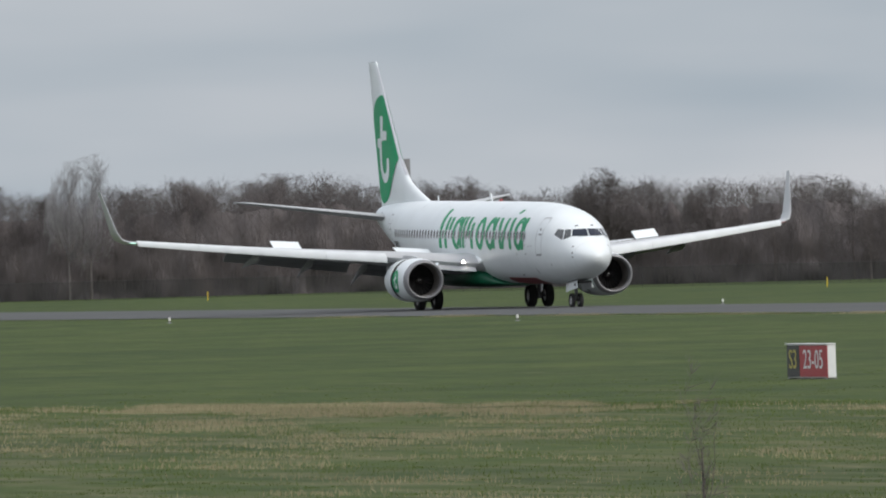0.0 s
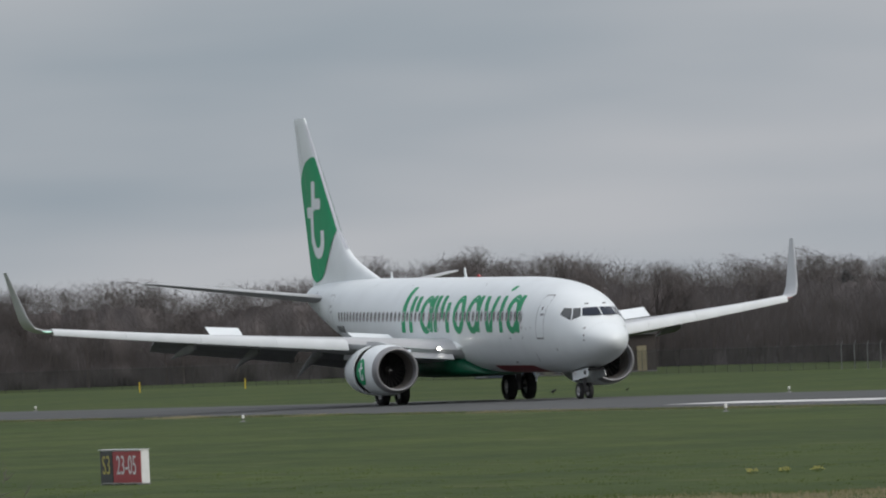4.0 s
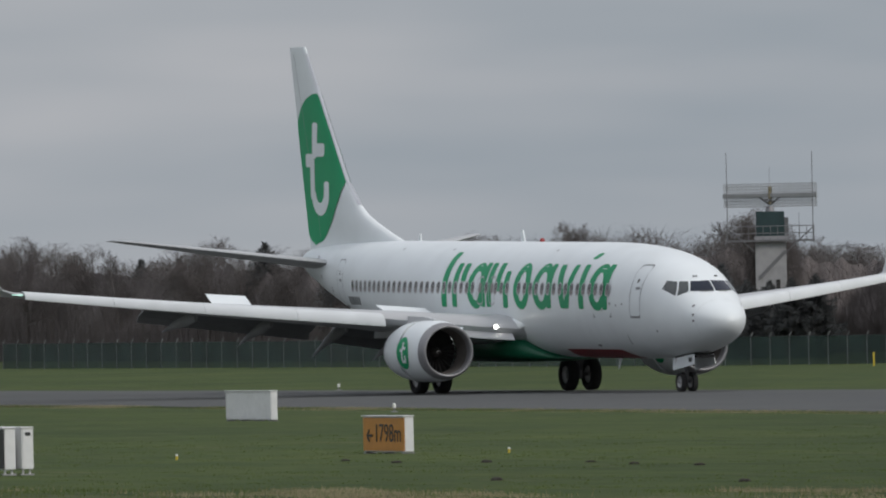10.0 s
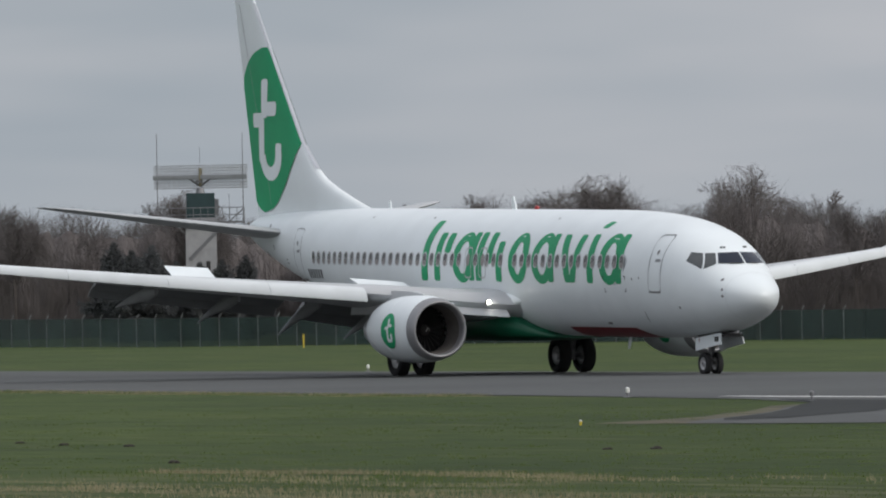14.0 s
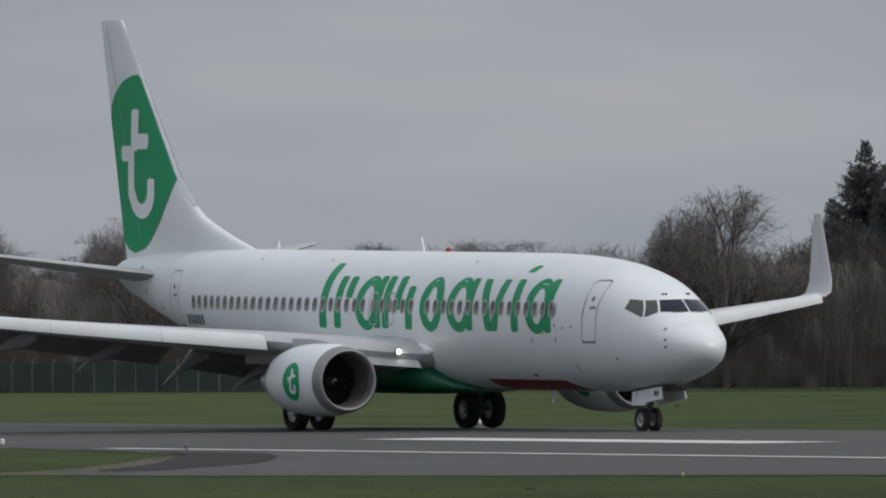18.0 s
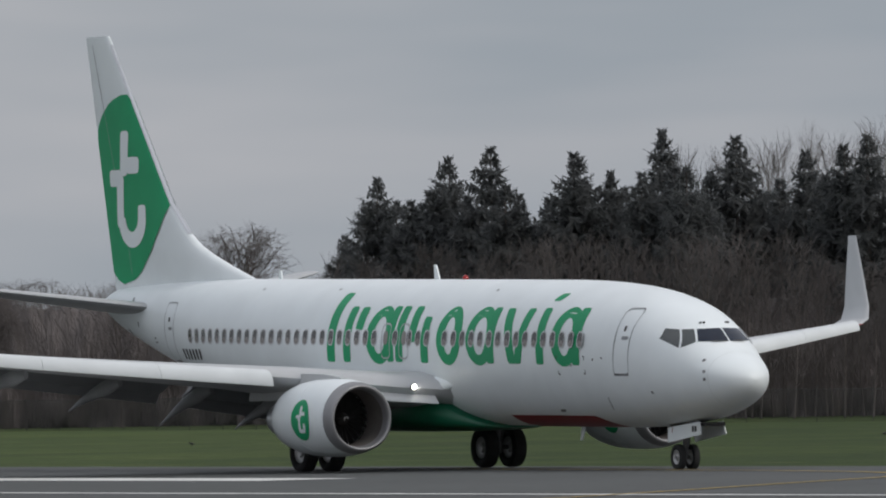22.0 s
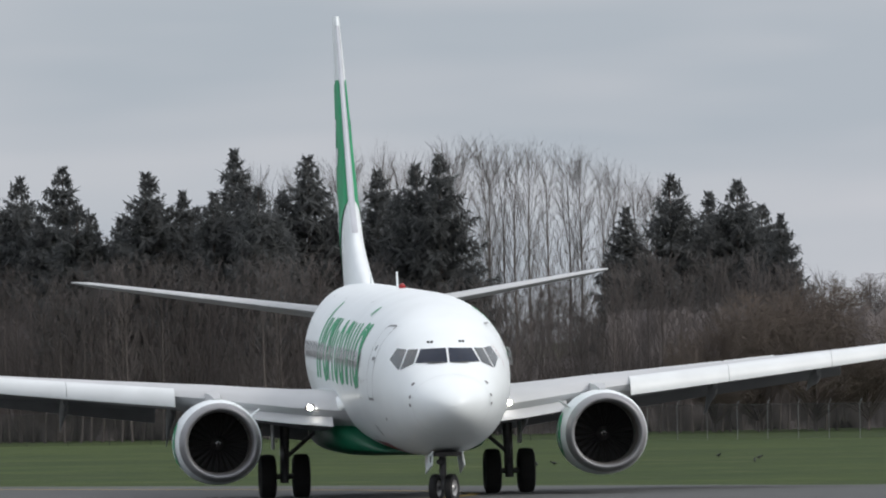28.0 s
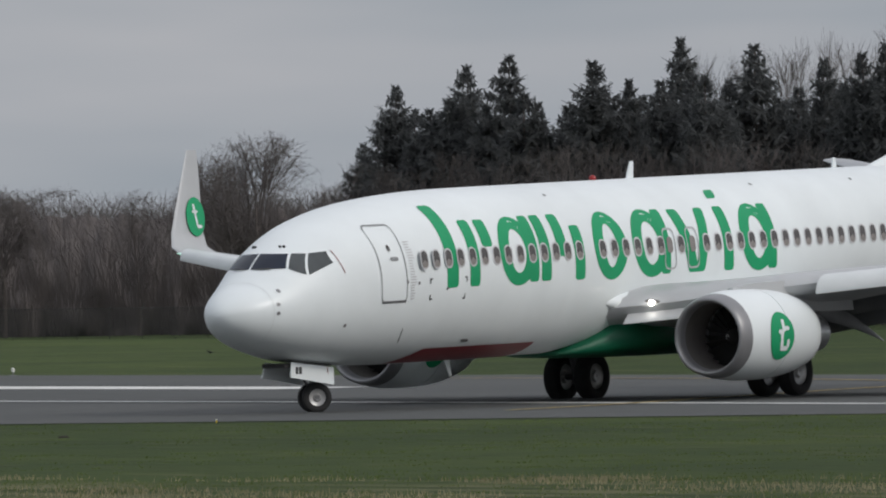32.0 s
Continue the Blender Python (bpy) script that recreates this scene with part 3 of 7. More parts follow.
def dense(outline, step=0.12):
    out = []
    for a, b in zip(outline, outline[1:] + outline[:1]):
        k = max(1, int(math.hypot(b[0] - a[0], b[1] - a[1]) / step))
        out += [(a[0] + (b[0] - a[0]) * i / k, a[1] + (b[1] - a[1]) * i / k) for i in range(k)]
    return out


airplane = empty("airplane")
tagged(airplane, "white twin-engine airliner with green markings rolling on runway", "airplane")


def build_fuselage():
    ss = sorted({round(0.012 * k * k, 3) for k in range(0, 28)} | {9.4 + 0.8 * k for k in range(0, 33)} | {35.6, 36.2, 36.7, 37.0, 37.3, 37.5})
    rings = []
    for s in ss:
        top, bot, w, mid = section(s)
        x = NOSE - s
        ring = []
        for i in range(64):
            a = 2 * math.pi * i / 64
            c, q = math.cos(a), math.sin(a)
            p = upper_power(s) if q >= 0 else 2.15
            y = w * math.copysign(abs(c) ** (2 / p), c)
            z = mid + ((top - mid) if q >= 0 else (mid - bot)) * math.copysign(abs(q) ** (2 / p), q)
            ring.append((x, y, z - DROOP * x))
        rings.append(ring)
    body = part("fuselage", loft(rings, cap0=True, cap1=True), M_WHITE, airplane, "glossy white fuselage", smooth=True, sharp=40)
    # radome joint
    for s in (0.92,):
        top, bot, w, mid = section(s)
        ring = []
        for i in range(97):
            a = 2 * math.pi * i / 96
            q = math.sin(a)
            z = mid + ((top - mid) if q >= 0 else (mid - bot)) * q * 0.999
            ring.append((z, math.copysign(1, math.cos(a))))
        vs = []
        for z, sd in ring:
            vs += [skin(s, z, sd, 0.006), skin(s + 0.012, z, sd, 0.006)]
        raw("radome_seam", vs, [(2 * i, 2 * i + 1, 2 * i + 3, 2 * i + 2) for i in range(96)], M_FAINTSEAM, body)
    # exhaust of the small tail engine
    e = part("tail_exhaust", tube((-18.0, 0, 4.76), (-18.25, 0, 4.78), 0.17, 0.14, 20), M_STEEL, body)
    return body


fuselage = build_fuselage()

# flight deck panes, level heights
for side in (-1, 1):
    def cross(a, b, sd=side):
        return skin_front(sd * a, b, 0.014)

    def along(a, b, sd=side):
        return skin(a, b, sd, 0.014)
    raw("windshield_pane", *patch([(0.025, 3.67), (0.78, 3.67), (0.62, 4.00), (0.025, 4.02)], cross), M_PANE, airplane, "dark windshield pane", smooth=True)
    raw("side_pane", *patch([(0.825, 3.66), (1.13, 3.51), (0.90, 3.99), (0.675, 4.00)], cross), M_SIDEPANE, airplane, "dark flight deck side pane", smooth=True)
    raw("aft_pane", *patch([(1.165, 3.50), (1.315, 3.75), (1.13, 4.02), (0.935, 3.99)], cross), M_SIDEPANE, airplane, "dark flight deck side pane", smooth=True)
    raw("wiper", *patch([(0.10, 3.67), (0.50, 3.66), (0.50, 3.70), (0.10, 3.69)], lambda a, b: cross(a, b) + Vector((0.03, 0, 0)), 3, 1), M_INK, airplane)

p = skin_front(1.315, 3.75)
s0 = NOSE - p.x
raw("escape_line", *patch([(s0 + 0.09, 4.03), (s0 + 0.11, 4.03), (s0 + 0.24, 3.50), (s0 + 0.22, 3.50)], lambda a, b: skin(a, b, 1, 0.012), 1, 8), M_RED, airplane, "thin red line")

# cabin windows: the hull is a plain tube here, so they share one mesh
WIN_Z = 3.71
for side in (-1, 1):
    def along(a, b, sd=side):
        return skin(a, b, sd, 0.012)
    s0 = 16.0
    v1, f1 = fan_patch(round_rect(s0, WIN_Z, 0.25, 0.38, 0.11), along)
    v2, f2 = band(round_rect(s0, WIN_Z, 0.33, 0.46, 0.15), lambda a, b: skin(a, b, side, 0.009), 0.05)
    x0 = NOSE - s0
    off = Vector((x0, 0, -DROOP * x0))
    shade = [0 if sum(v1[q].z - off.z for q in f) / len(f) > WIN_Z - 0.02 else 1 for f in f1]
    pane_me = mesh_of("cabin_window", [q - off for q in v1], f1, [M_CABIN, M_BLIND], shade, smooth=True)
    ring_me = mesh_of("window_frame", [q - off for q in v2], f2, M_PALESEAM)
    for k in range(48):
        x = (13.24 if side < 0 else 13.67) - 0.508 * k
        if k == 21:
            x = 2.77 if side < 0 else 2.62
        if k in (14, 22, 23) and side > 0 or k in (16, 20, 22) and side < 0 or x < -10.2:
            continue
        if x < -3.0:
            # the hull tapers here, so each window follows it
            v3, f3 = fan_patch(round_rect(NOSE - x, WIN_Z, 0.25, 0.38, 0.11), along)
            tail_pane = raw("cabin_window", v3, f3, [M_CABIN, M_BLIND], airplane, idx=shade, smooth=True)
            raw("window_frame", *band(round_rect(NOSE - x, WIN_Z, 0.33, 0.46, 0.15), lambda a, b: skin(a, b, side, 0.009), 0.05), M_PALESEAM, tail_pane)
            continue
        ob = new("cabin_window", pane_me)
        ob.parent, ob.location = airplane, (x, 0, -DROOP * x)
        rim = new("window_frame", ring_me)
        rim.parent = ob

# doors: outline seams, handles, small panes
for side in (-1, 1):
    def along(a, b, sd=side):
        return skin(a, b, sd, 0.010)
    for cs, w, name in ((NOSE - (15.17 if side < 0 else 14.76), 0.70 if side < 0 else 0.94, "front_door"), (NOSE + 11.85, 0.76, "rear_door")):
        cz = 3.66 if name == "front_door" else 3.80
        h = 1.80 if name == "front_door" else 1.70
        out = dense(round_rect(cs, cz, w, h, 0.14), 0.15)
        d = raw(name, *band(out, along, 0.035), M_SEAM, airplane, "grey door outline")
        raw("door_window", *fan_patch(round_rect(cs, cz + 0.35, 0.10, 0.15, 0.05), along), M_CABIN, d)
        raw("door_handle", *fan_patch(round_rect(cs + 0.1 * side, cz + 0.1, 0.28, 0.09, 0.04), along), M_SEAM, d)
        raw("door_sill", *fan_patch(round_rect(cs, cz - h / 2 + 0.02, w * 0.95, 0.06, 0.03), along), M_STEEL, d)
    exits = (2.25, 3.29) if side < 0 else (2.12, 3.13)
    for cx in exits:
        out = dense(round_rect(NOSE - cx, 3.62, 0.52, 0.98, 0.16), 0.12)
        e = raw("overwing_exit", *band(out, lambda a, b: skin(a, b, side, 0.016), 0.045), M_WING, airplane, "pale overwing exit outline")
        raw("exit_window", *fan_patch(round_rect(NOSE - cx, WIN_Z, 0.25, 0.38, 0.11), lambda a, b: skin(a, b, side, 0.018)), M_BLIND, e)
    # corner marks round the static ports
    for cx, cz, d1, d2 in ((13.43, 2.78, -1, 1), (11.97, 2.76, 1, 1), (13.43, 3.27, -1, -1), (11.92, 3.27, 1, -1)):
        vs = [skin(NOSE - cx - a * d1, cz + b * d2, side, 0.014) for a, b in ((0, 0), (0.10, 0), (0.10, 0.03), (0.03, 0.03), (0.03, 0.12), (0, 0.12))]
        raw("corner_mark", vs, [(0, 1, 2, 3), (0, 3, 4, 5)], M_INK, airplane)
    for cx, cz in ((13.85, 3.18), (12.72, 3.02), (14.28, 3.22)):
        raw("static_port", *fan_patch(round_rect(NOSE - cx, cz, 0.07, 0.07, 0.03), along), M_STEEL, airplane)
    raw("drain_mast", *fan_patch(round_rect(NOSE - 11.2, 1.78, 0.30, 0.07, 0.03, lean=-1.5), along), M_STEEL, airplane)
    raw("panel_seam", *fan_patch(round_rect(NOSE - 14.1, 2.0, 0.03, 0.34, 0.01, lean=-0.4), along), M_SEAM, airplane)
    if side > 0:
        # small writing behind the door, too small to read
        rt = random.Random(4)
        for k in range(22):
            w = rt.uniform(0.12, 0.24)
            raw("writing_bar", *patch([(NOSE - 14.17, 2.82 + 0.062 * k), (NOSE - 14.17 + w, 2.82 + 0.062 * k), (NOSE - 14.17 + w, 2.845 + 0.062 * k), (NOSE - 14.17, 2.845 + 0.062 * k)],
                                      along, 1, 1), M_PALESEAM, airplane)
    # probes beside the nose
    for s, z in ((1.19, 3.17), (1.05, 2.87), (1.03, 2.67), (3.09, 2.31)):
        raw("air_probe", *fan_patch(round_rect(s, z, 0.09, 0.08, 0.035), along), M_STEEL, airplane, "small dark air probe")
    # title on the hull, as plain leaning bars
    def own(cx):
        return cx if side < 0 else 11.55 - cx

    def ring_shape(cx, z0, z1, w, stroke):
        cz, vs = (z0 + z1) / 2, []
        n = 36
        for k in range(n):
            a = 2 * math.pi * k / n
            for q in (0, 1):
                u, h = (w / 2 - q * stroke) * math.cos(a), ((z1 - z0) / 2 - q * stroke * 0.66) * math.sin(a)
                vs.append(skin(NOSE - cx - u, cz + h, side, 0.007))
        return vs, [(2 * k, 2 * k + 1, (2 * k + 3) % (2 * n), (2 * k + 2) % (2 * n)) for k in range(n)]
    for cx, w, z0, z1, lean in ((-0.95, 0.46, 3.03, 4.93, 0.0), (-0.02, 0.42, 3.03, 4.56, 0.0), (0.62, 0.44, 3.92, 4.55, 0.0), (2.50, 0.40, 3.05, 4.58, 0.0),
                                (3.02, 0.42, 3.05, 4.58, 0.0), (4.48, 0.42, 3.03, 4.30, 0.0), (3.75, 0.42, 3.60, 4.58, 0.0), (8.24, 0.40, 3.04, 4.56, 0.0), (9.22, 0.44, 3.04, 4.54, -0.32),
                                (9.95, 0.40, 3.04, 4.54, 0.28), (11.02, 0.42, 3.03, 4.55, 0.0), (12.98, 0.40, 3.02, 4.56, 0.0)):
        out = dense(round_rect(NOSE - own(cx), (z0 + z1) / 2, w, z1 - z0, 0.09, lean=-lean * -side), 0.10)
        raw("title_bar", *fan_patch(out, lambda a, b: skin(a, b, side, 0.007)), M_GREEN, airplane, "green painted title bar")
    for cx, w in ((1.86, 1.55), (5.86, 1.42), (7.62, 1.58), (12.38, 1.52)):
        raw("title_ring", *ring_shape(own(cx), 2.98, 4.58, w, 0.44), M_GREEN, airplane, "green painted title ring")
    out = dense(round_rect(NOSE - own(11.2), 4.84, 0.42, 0.20, 0.08, lean=0.9 * side), 0.08)
    raw("title_bar", *fan_patch(out, lambda a, b: skin(a, b, side, 0.007)), M_GREEN, airplane, "green painted title bar")
    for k in range(6):
        cx = -10.85 + 0.27 * k
        raw("registration_bar", *fan_patch(round_rect(NOSE - cx, 3.18, 0.15, 0.30, 0.03), along), M_INK, airplane)
    # dark red stripe low on the hull
    raw("belly_stripe", *patch([(NOSE - 13.3, 1.345), (NOSE - 7.95, 1.303), (NOSE - 7.95, 1.63), (NOSE - 12.7, 1.65)], lambda a, b: skin(a, b, side, 0.010), 24, 5), M_RED, airplane, "dark red belly stripe")


for side in (-1, 1):
    for cx, cz, w, h in ((-15.6, 4.55, 0.16, 0.10), (-15.2, 4.70, 0.12, 0.12), (-14.6, 4.0, 0.10, 0.16), (-13.2, 3.5, 0.22, 0.06), (-13.2, 3.62, 0.16, 0.05), (-15.8, 3.75, 0.18, 0.22)):
        raw("tail_placard", *fan_patch(round_rect(NOSE - cx, cz, w, h, 0.02), lambda a, b: skin(a, b, side, 0.010)), M_SEAM, airplane)
    for cx in (-6.5, -1.9, 7.2):
        raw("crown_placard", *fan_patch(round_rect(NOSE - cx, 5.02, 0.10, 0.05, 0.02), lambda a, b: skin(a, b, side, 0.010)), M_SEAM, airplane)


# ---- flying surfaces
def aerofoil(n=12, thick=0.12):
    """Closed outline of a wing section, chord from 0 (front) to 1 (rear)."""
    up, dn = [], []
    for i in range(n + 1):
        c = (1 - math.cos(math.pi * i / n)) / 2
        t = thick * 5 * (0.2969 * math.sqrt(c) - 0.126 * c - 0.3516 * c * c + 0.2843 * c ** 3 - 0.1036 * c ** 4)
        up.append((c, t * 1.05))
        dn.append((c, -t * 0.95))
    return up + dn[-2:0:-1]


def wing_le(y):
    return 5.35 - (y - 1.9) * 0.70 if y < 5.6 else 2.76 - 0.583 * (y - 5.6)


def wing_te(y):
    return -2.75 - 0.05 * (y - 1.9) if y < 5.7 else -2.94 - 0.232 * (y - 5.7)


def wing_z(y):
    u = min(1.0, max(0.0, (y - 2.4) / 3.3))
    return 2.20 + 0.084 * (y - 1.9) + 0.0009 * (y - 1.9) ** 2 + 0.12 * u * u * (3 - 2 * u)


def foil_ring(y, le, te, z, thick, side, twist=0.0, n=12):
    c = le - te
    return [(le - u * c, side * y, z + t * c - twist * (u - 0.3) * c) for u, t in aerofoil(n, thick)]


def build_wing(side):
    rings = []
    for y in (1.2, 1.9, 2.8, 3.8, 4.8, 5.7, 7.5, 9.5, 11.5, 13.5, 15.5, 16.9):
        cut = 0.82 if y < 12 else 1.0     # the flaps make up the rear part inboard
        le, te = wing_le(y), wing_te(y)
        th = np.interp(y, [1.2, 5.7, 17], [0.135, 0.118, 0.10])
        rings.append(foil_ring(y, le, te, wing_z(y), th, side, 0.02))
    # blended winglet
    base_le, base_te = wing_le(16.9), wing_te(16.9)
    for k in range(1, 8):
        t = k / 7
        a = radians(78) * min(1, t * 2.1)
        run = t * 2.92
        bend = 0.55
        if run < bend * radians(78) * 1.0:
            yy, zz = 16.9 + bend * math.sin(run / bend), wing_z(16.9) + bend * (1 - math.cos(run / bend))
        else:
            ex = run - bend * radians(78)
            yy = 16.9 + bend * math.sin(radians(78)) + ex * math.cos(radians(78))
            zz = wing_z(16.9) + bend * (1 - math.cos(radians(78))) + ex * math.sin(radians(78))
        le = base_le + (-5.74 - base_le) * t ** 1.05
        te = base_te + (-6.19 - base_te) * t ** 0.95
        lean = min(radians(78), run / bend)
        c = le - te
        ring = []
        for u, q in aerofoil(12, 0.085):
            off = q * c
            ring.append((le - u * c, side * (yy - off * math.sin(lean)), zz + off * math.cos(lean)))
        rings.append(ring)
    bm = loft(rings, cap0=True, cap1=True)
    wing = part("wing", bm, M_WING, airplane, "pale grey swept wing with upturned tip", smooth=True, sharp=50)
    # slats along the front, drooped forward: a curved shell that stands clear of the wing
    for y0, y1 in ((5.75, 8.39), (8.40, 11.19), (11.2, 13.94), (13.95, 16.65)):
        rs = []
        for y in (y0, (y0 + y1) / 2, y1):
            le, z = wing_le(y), wing_z(y)
            k = float(np.interp(y, [5.75, 11.2, 16.65], [1.0, 0.84, 0.62]))
            outer = [(-0.42, 0.235), (-0.22, 0.222), (-0.02, 0.17), (0.12, 0.06), (0.185, -0.06), (0.22, -0.17), (0.215, -0.24)]
            inner = [(0.10, -0.225), (0.13, -0.13), (0.07, -0.01), (-0.06, 0.09), (-0.24, 0.17), (-0.42, 0.215)]
            rs.append([(le + dx * k + 0.04, side * y, z + dz * k) for dx, dz in outer + inner])
        part("slat", loft(rs, cap0=True, cap1=True), M_SLAT, wing, "pale leading edge slat", smooth=True, sharp=50)
    # krueger flap between hull and engine
    rs = []
    for y in (1.95, 3.0, 4.05):
        le, z = wing_le(y), wing_z(y)
        rs.append([(le + 0.10 - u * 0.42, side * y, z - 0.36 + t * 0.35 + 0.40 * u) for u, t in aerofoil(8, 0.14)])
    part("krueger_flap", loft(rs, cap0=True, cap1=True), M_WING, wing, smooth=True, sharp=50)
    # flaps, down
    for y0, y1 in ((2.0, 5.2), (5.9, 11.9)):
        for chord, dx, dz, dip in ((0.85, 0.10, -0.08, 0.45), (0.42, -0.62, -0.42, 0.85)):
            rs = []
            for y in (y0, y1):
                te, z = wing_te(y), wing_z(y)
                k = np.interp(y, [2, 12], [1.1, 0.72])
                c = chord * k
                rs.append([(te + dx * k - u * c * math.cos(dip), side * y, z + dz * k - u * c * math.sin(dip) + t * c) for u, t in aerofoil(8, 0.16)])
            part("flap", loft(rs, cap0=True, cap1=True), M_FLAPGREY, wing, "lowered grey flap", smooth=True, sharp=50)
    # flap track fairings
    for y, tipx, tipz in ((3.4, -3.9, 1.20), (5.6, -4.2, 1.36), (8.3, -4.5, 1.80), (11.0, -4.9, 2.35)):
        z0 = wing_z(y) - 0.30
        p = [Vector((tipx + 3.2, 0, z0)), Vector((tipx + 2.2, 0, z0 - 0.12)), Vector((tipx + 1.2, 0, (z0 + tipz) / 2 + 0.05)), Vector((tipx, 0, tipz))]
        rs = []
        for k in range(9):
            t = k / 8
            c = p[0] * (1 - t) ** 3 + p[1] * 3 * (1 - t) ** 2 * t + p[2] * 3 * (1 - t) * t * t + p[3] * t ** 3
            r = 0.012 + 0.20 * (1 - t ** 1.6) * min(1.0, 0.45 + 2.2 * t)
            rs.append([(c.x, side * y + 0.62 * r * math.cos(2 * math.pi * i / 12), c.z + 1.25 * r * math.sin(2 * math.pi * i / 12)) for i in range(12)])
        part("flap_fairing", loft(rs, cap0=True, cap1=True), M_FLAPGREY, wing, "pointed flap track fairing", smooth=True, sharp=60)
    if side < 0:
        def inner(x, h, lift=0.012):
            k = h / 2.45
            return (x, side * (17.42 + 0.52 * k - lift - 0.05 * (1 - k)), wing_z(16.9) + 0.42 + h * 0.978)
        disc = [(-5.42 - 0.10 * math.sin(a) + 0.40 * math.cos(a), 0.49 + 0.50 * math.sin(a)) for a in [2 * math.pi * k / 28 for k in range(28)]]
        raw("winglet_emblem", *fan_patch(disc, lambda a, b: inner(a, b, 0.036)), M_GREEN, wing, "round green winglet emblem")
        for cx, h, w, hh in ((-5.42, 0.66, 0.08, 0.34), (-5.42, 0.62, 0.26, 0.07), (-5.42, 0.40, 0.08, 0.36), (-5.50, 0.24, 0.22, 0.09)):
            raw("emblem_stroke", *fan_patch(round_rect(cx, h, w, hh, 0.05), lambda a, b: inner(a, b, 0.042)), M_WHITE, wing)
    # navigation light
    part("navigation_light", tube((wing_le(16.7) + 0.02, side * 16.7, wing_z(16.7)), (wing_le(17.0) - 0.05, side * 17.0, wing_z(17.0)), 0.022, 0.02, 8),
         M_NAV if side < 0 else M_BEACON, wing)
    # landing light in the root
    lx = wing_le(2.48)
    bm = bmesh.new()
    bmesh.ops.create_uvsphere(bm, u_segments=14, v_segments=8, radius=0.14)
    for q in bm.verts:
        q.co = Vector((q.co.x * 0.45 + lx - 0.03 - side * q.co.y * 1.1 * 0.70 * side, q.co.y * 1.7 + side * 2.40, q.co.z * 0.62 + wing_z(2.4) + 0.085))
    part("lamp_housing", bm, M_DUCT, wing, "dark lamp housing", smooth=True)
    bm = bmesh.new()
    bmesh.ops.create_uvsphere(bm, u_segments=14, v_segments=8, radius=0.07)
    for q in bm.verts:
        q.co = Vector((q.co.x * 0.8 + lx + 0.06, q.co.y * 1.0 + side * 2.50, q.co.z * 0.95 + wing_z(2.4) + 0.085))
    part("landing_light", bm, M_LAMP, wing, "lit landing light", smooth=True)
    return wing


SPOILERS = []


def build_spoilers(side):
    for y0, y1, lift in ((2.35, 4.05, 0.40), (4.65, 5.65, 0.20), (5.7, 6.6, 0.18), (6.65, 7.6, 0.16), (7.65, 8.55, 0.16), (8.62, 9.95, 0.72)):
        ym = (y0 + y1) / 2
        def hinge(y):
            c = wing_le(y) - wing_te(y)
            return Vector((wing_te(y) + 0.30 * c, y, wing_z(y) + 0.052 * c))
        h0, h1 = hinge(y0), hinge(y1)
        o = hinge(ym)
        bm = bmesh.new()
        length = 0.16 * (wing_le(ym) - wing_te(ym)) + 0.1
        pts = []
        for h in (h0, h1):
            for u, dz in ((0, 0.0), (length, -0.10)):
                for th in (0.0, 0.028):
                    pts.append(bm.verts.new((h.x - o.x - u, side * (h.y - o.y), h.z - o.z + dz + th)))
        for q in ((0, 1, 3, 2), (4, 6, 7, 5), (0, 4, 5, 1), (2, 3, 7, 6), (1, 5, 7, 3), (0, 2, 6, 4)):
            bm.faces.new([pts[i] for i in q])
        ob = part("spoiler", bm, M_WHITE, airplane, "white spoiler panel on the wing")
        base = Vector((o.x, side * o.y, o.z))
        ob.location = base
        axis = Vector((h1.x - h0.x, side * (h1.y - h0.y), h1.z - h0.z)) * side
        SPOILERS.append((ob, base, lift, axis.normalized()))


wings = [build_wing(s) for s in (-1, 1)]
for s in (-1, 1):
    build_spoilers(s)


def build_belly():
    """Green fairing where wing and hull meet."""
    rings = []
    for x, w, top, bot in ((6.35, 0.75, 1.26, 1.16), (6.0, 1.05, 1.40, 1.13), (5.7, 1.25, 1.54, 1.11), (5.4, 1.45, 1.70, 1.10), (5.05, 1.70, 1.95, 1.09), (4.7, 1.92, 2.12, 1.08), (3.0, 2.08, 2.30, 1.06),
                           (0, 2.10, 2.3, 1.08), (-3, 2.02, 2.25, 1.18), (-5.0, 1.75, 2.05, 1.35), (-7.0, 1.15, 1.8, 1.52)):
        ring = []
        for i in range(28):
            a = 2 * math.pi * i / 28
            c, q = math.cos(a), math.sin(a)
            ring.append((x, w * math.copysign(abs(c) ** 0.6, c), (top + bot) / 2 + (top - bot) / 2 * math.copysign(abs(q) ** 0.6, q)))
        rings.append(ring)
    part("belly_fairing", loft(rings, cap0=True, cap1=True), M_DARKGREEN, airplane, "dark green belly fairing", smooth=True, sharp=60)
    for side in (-1, 1):
        # white root fillet above the wing front
        rs = []
        for x, y, r in ((5.75, 1.80, 0.05), (5.35, 1.86, 0.17), (4.8, 1.94, 0.26), (3.8, 2.0, 0.33), (2.0, 2.0, 0.38), (-1.5, 1.95, 0.35), (-3.6, 1.8, 0.1)):
            rs.append([(x, side * (y + 0.7 * r * math.cos(2 * math.pi * i / 14) - 0.15), 2.36 + 0.03 * (x < 0) + r * math.sin(2 * math.pi * i / 14)) for i in range(14)])
        part("root_fillet", loft(rs, cap0=True, cap1=True), M_WHITE, airplane, "white wing root fillet", smooth=True, sharp=60)


build_belly()


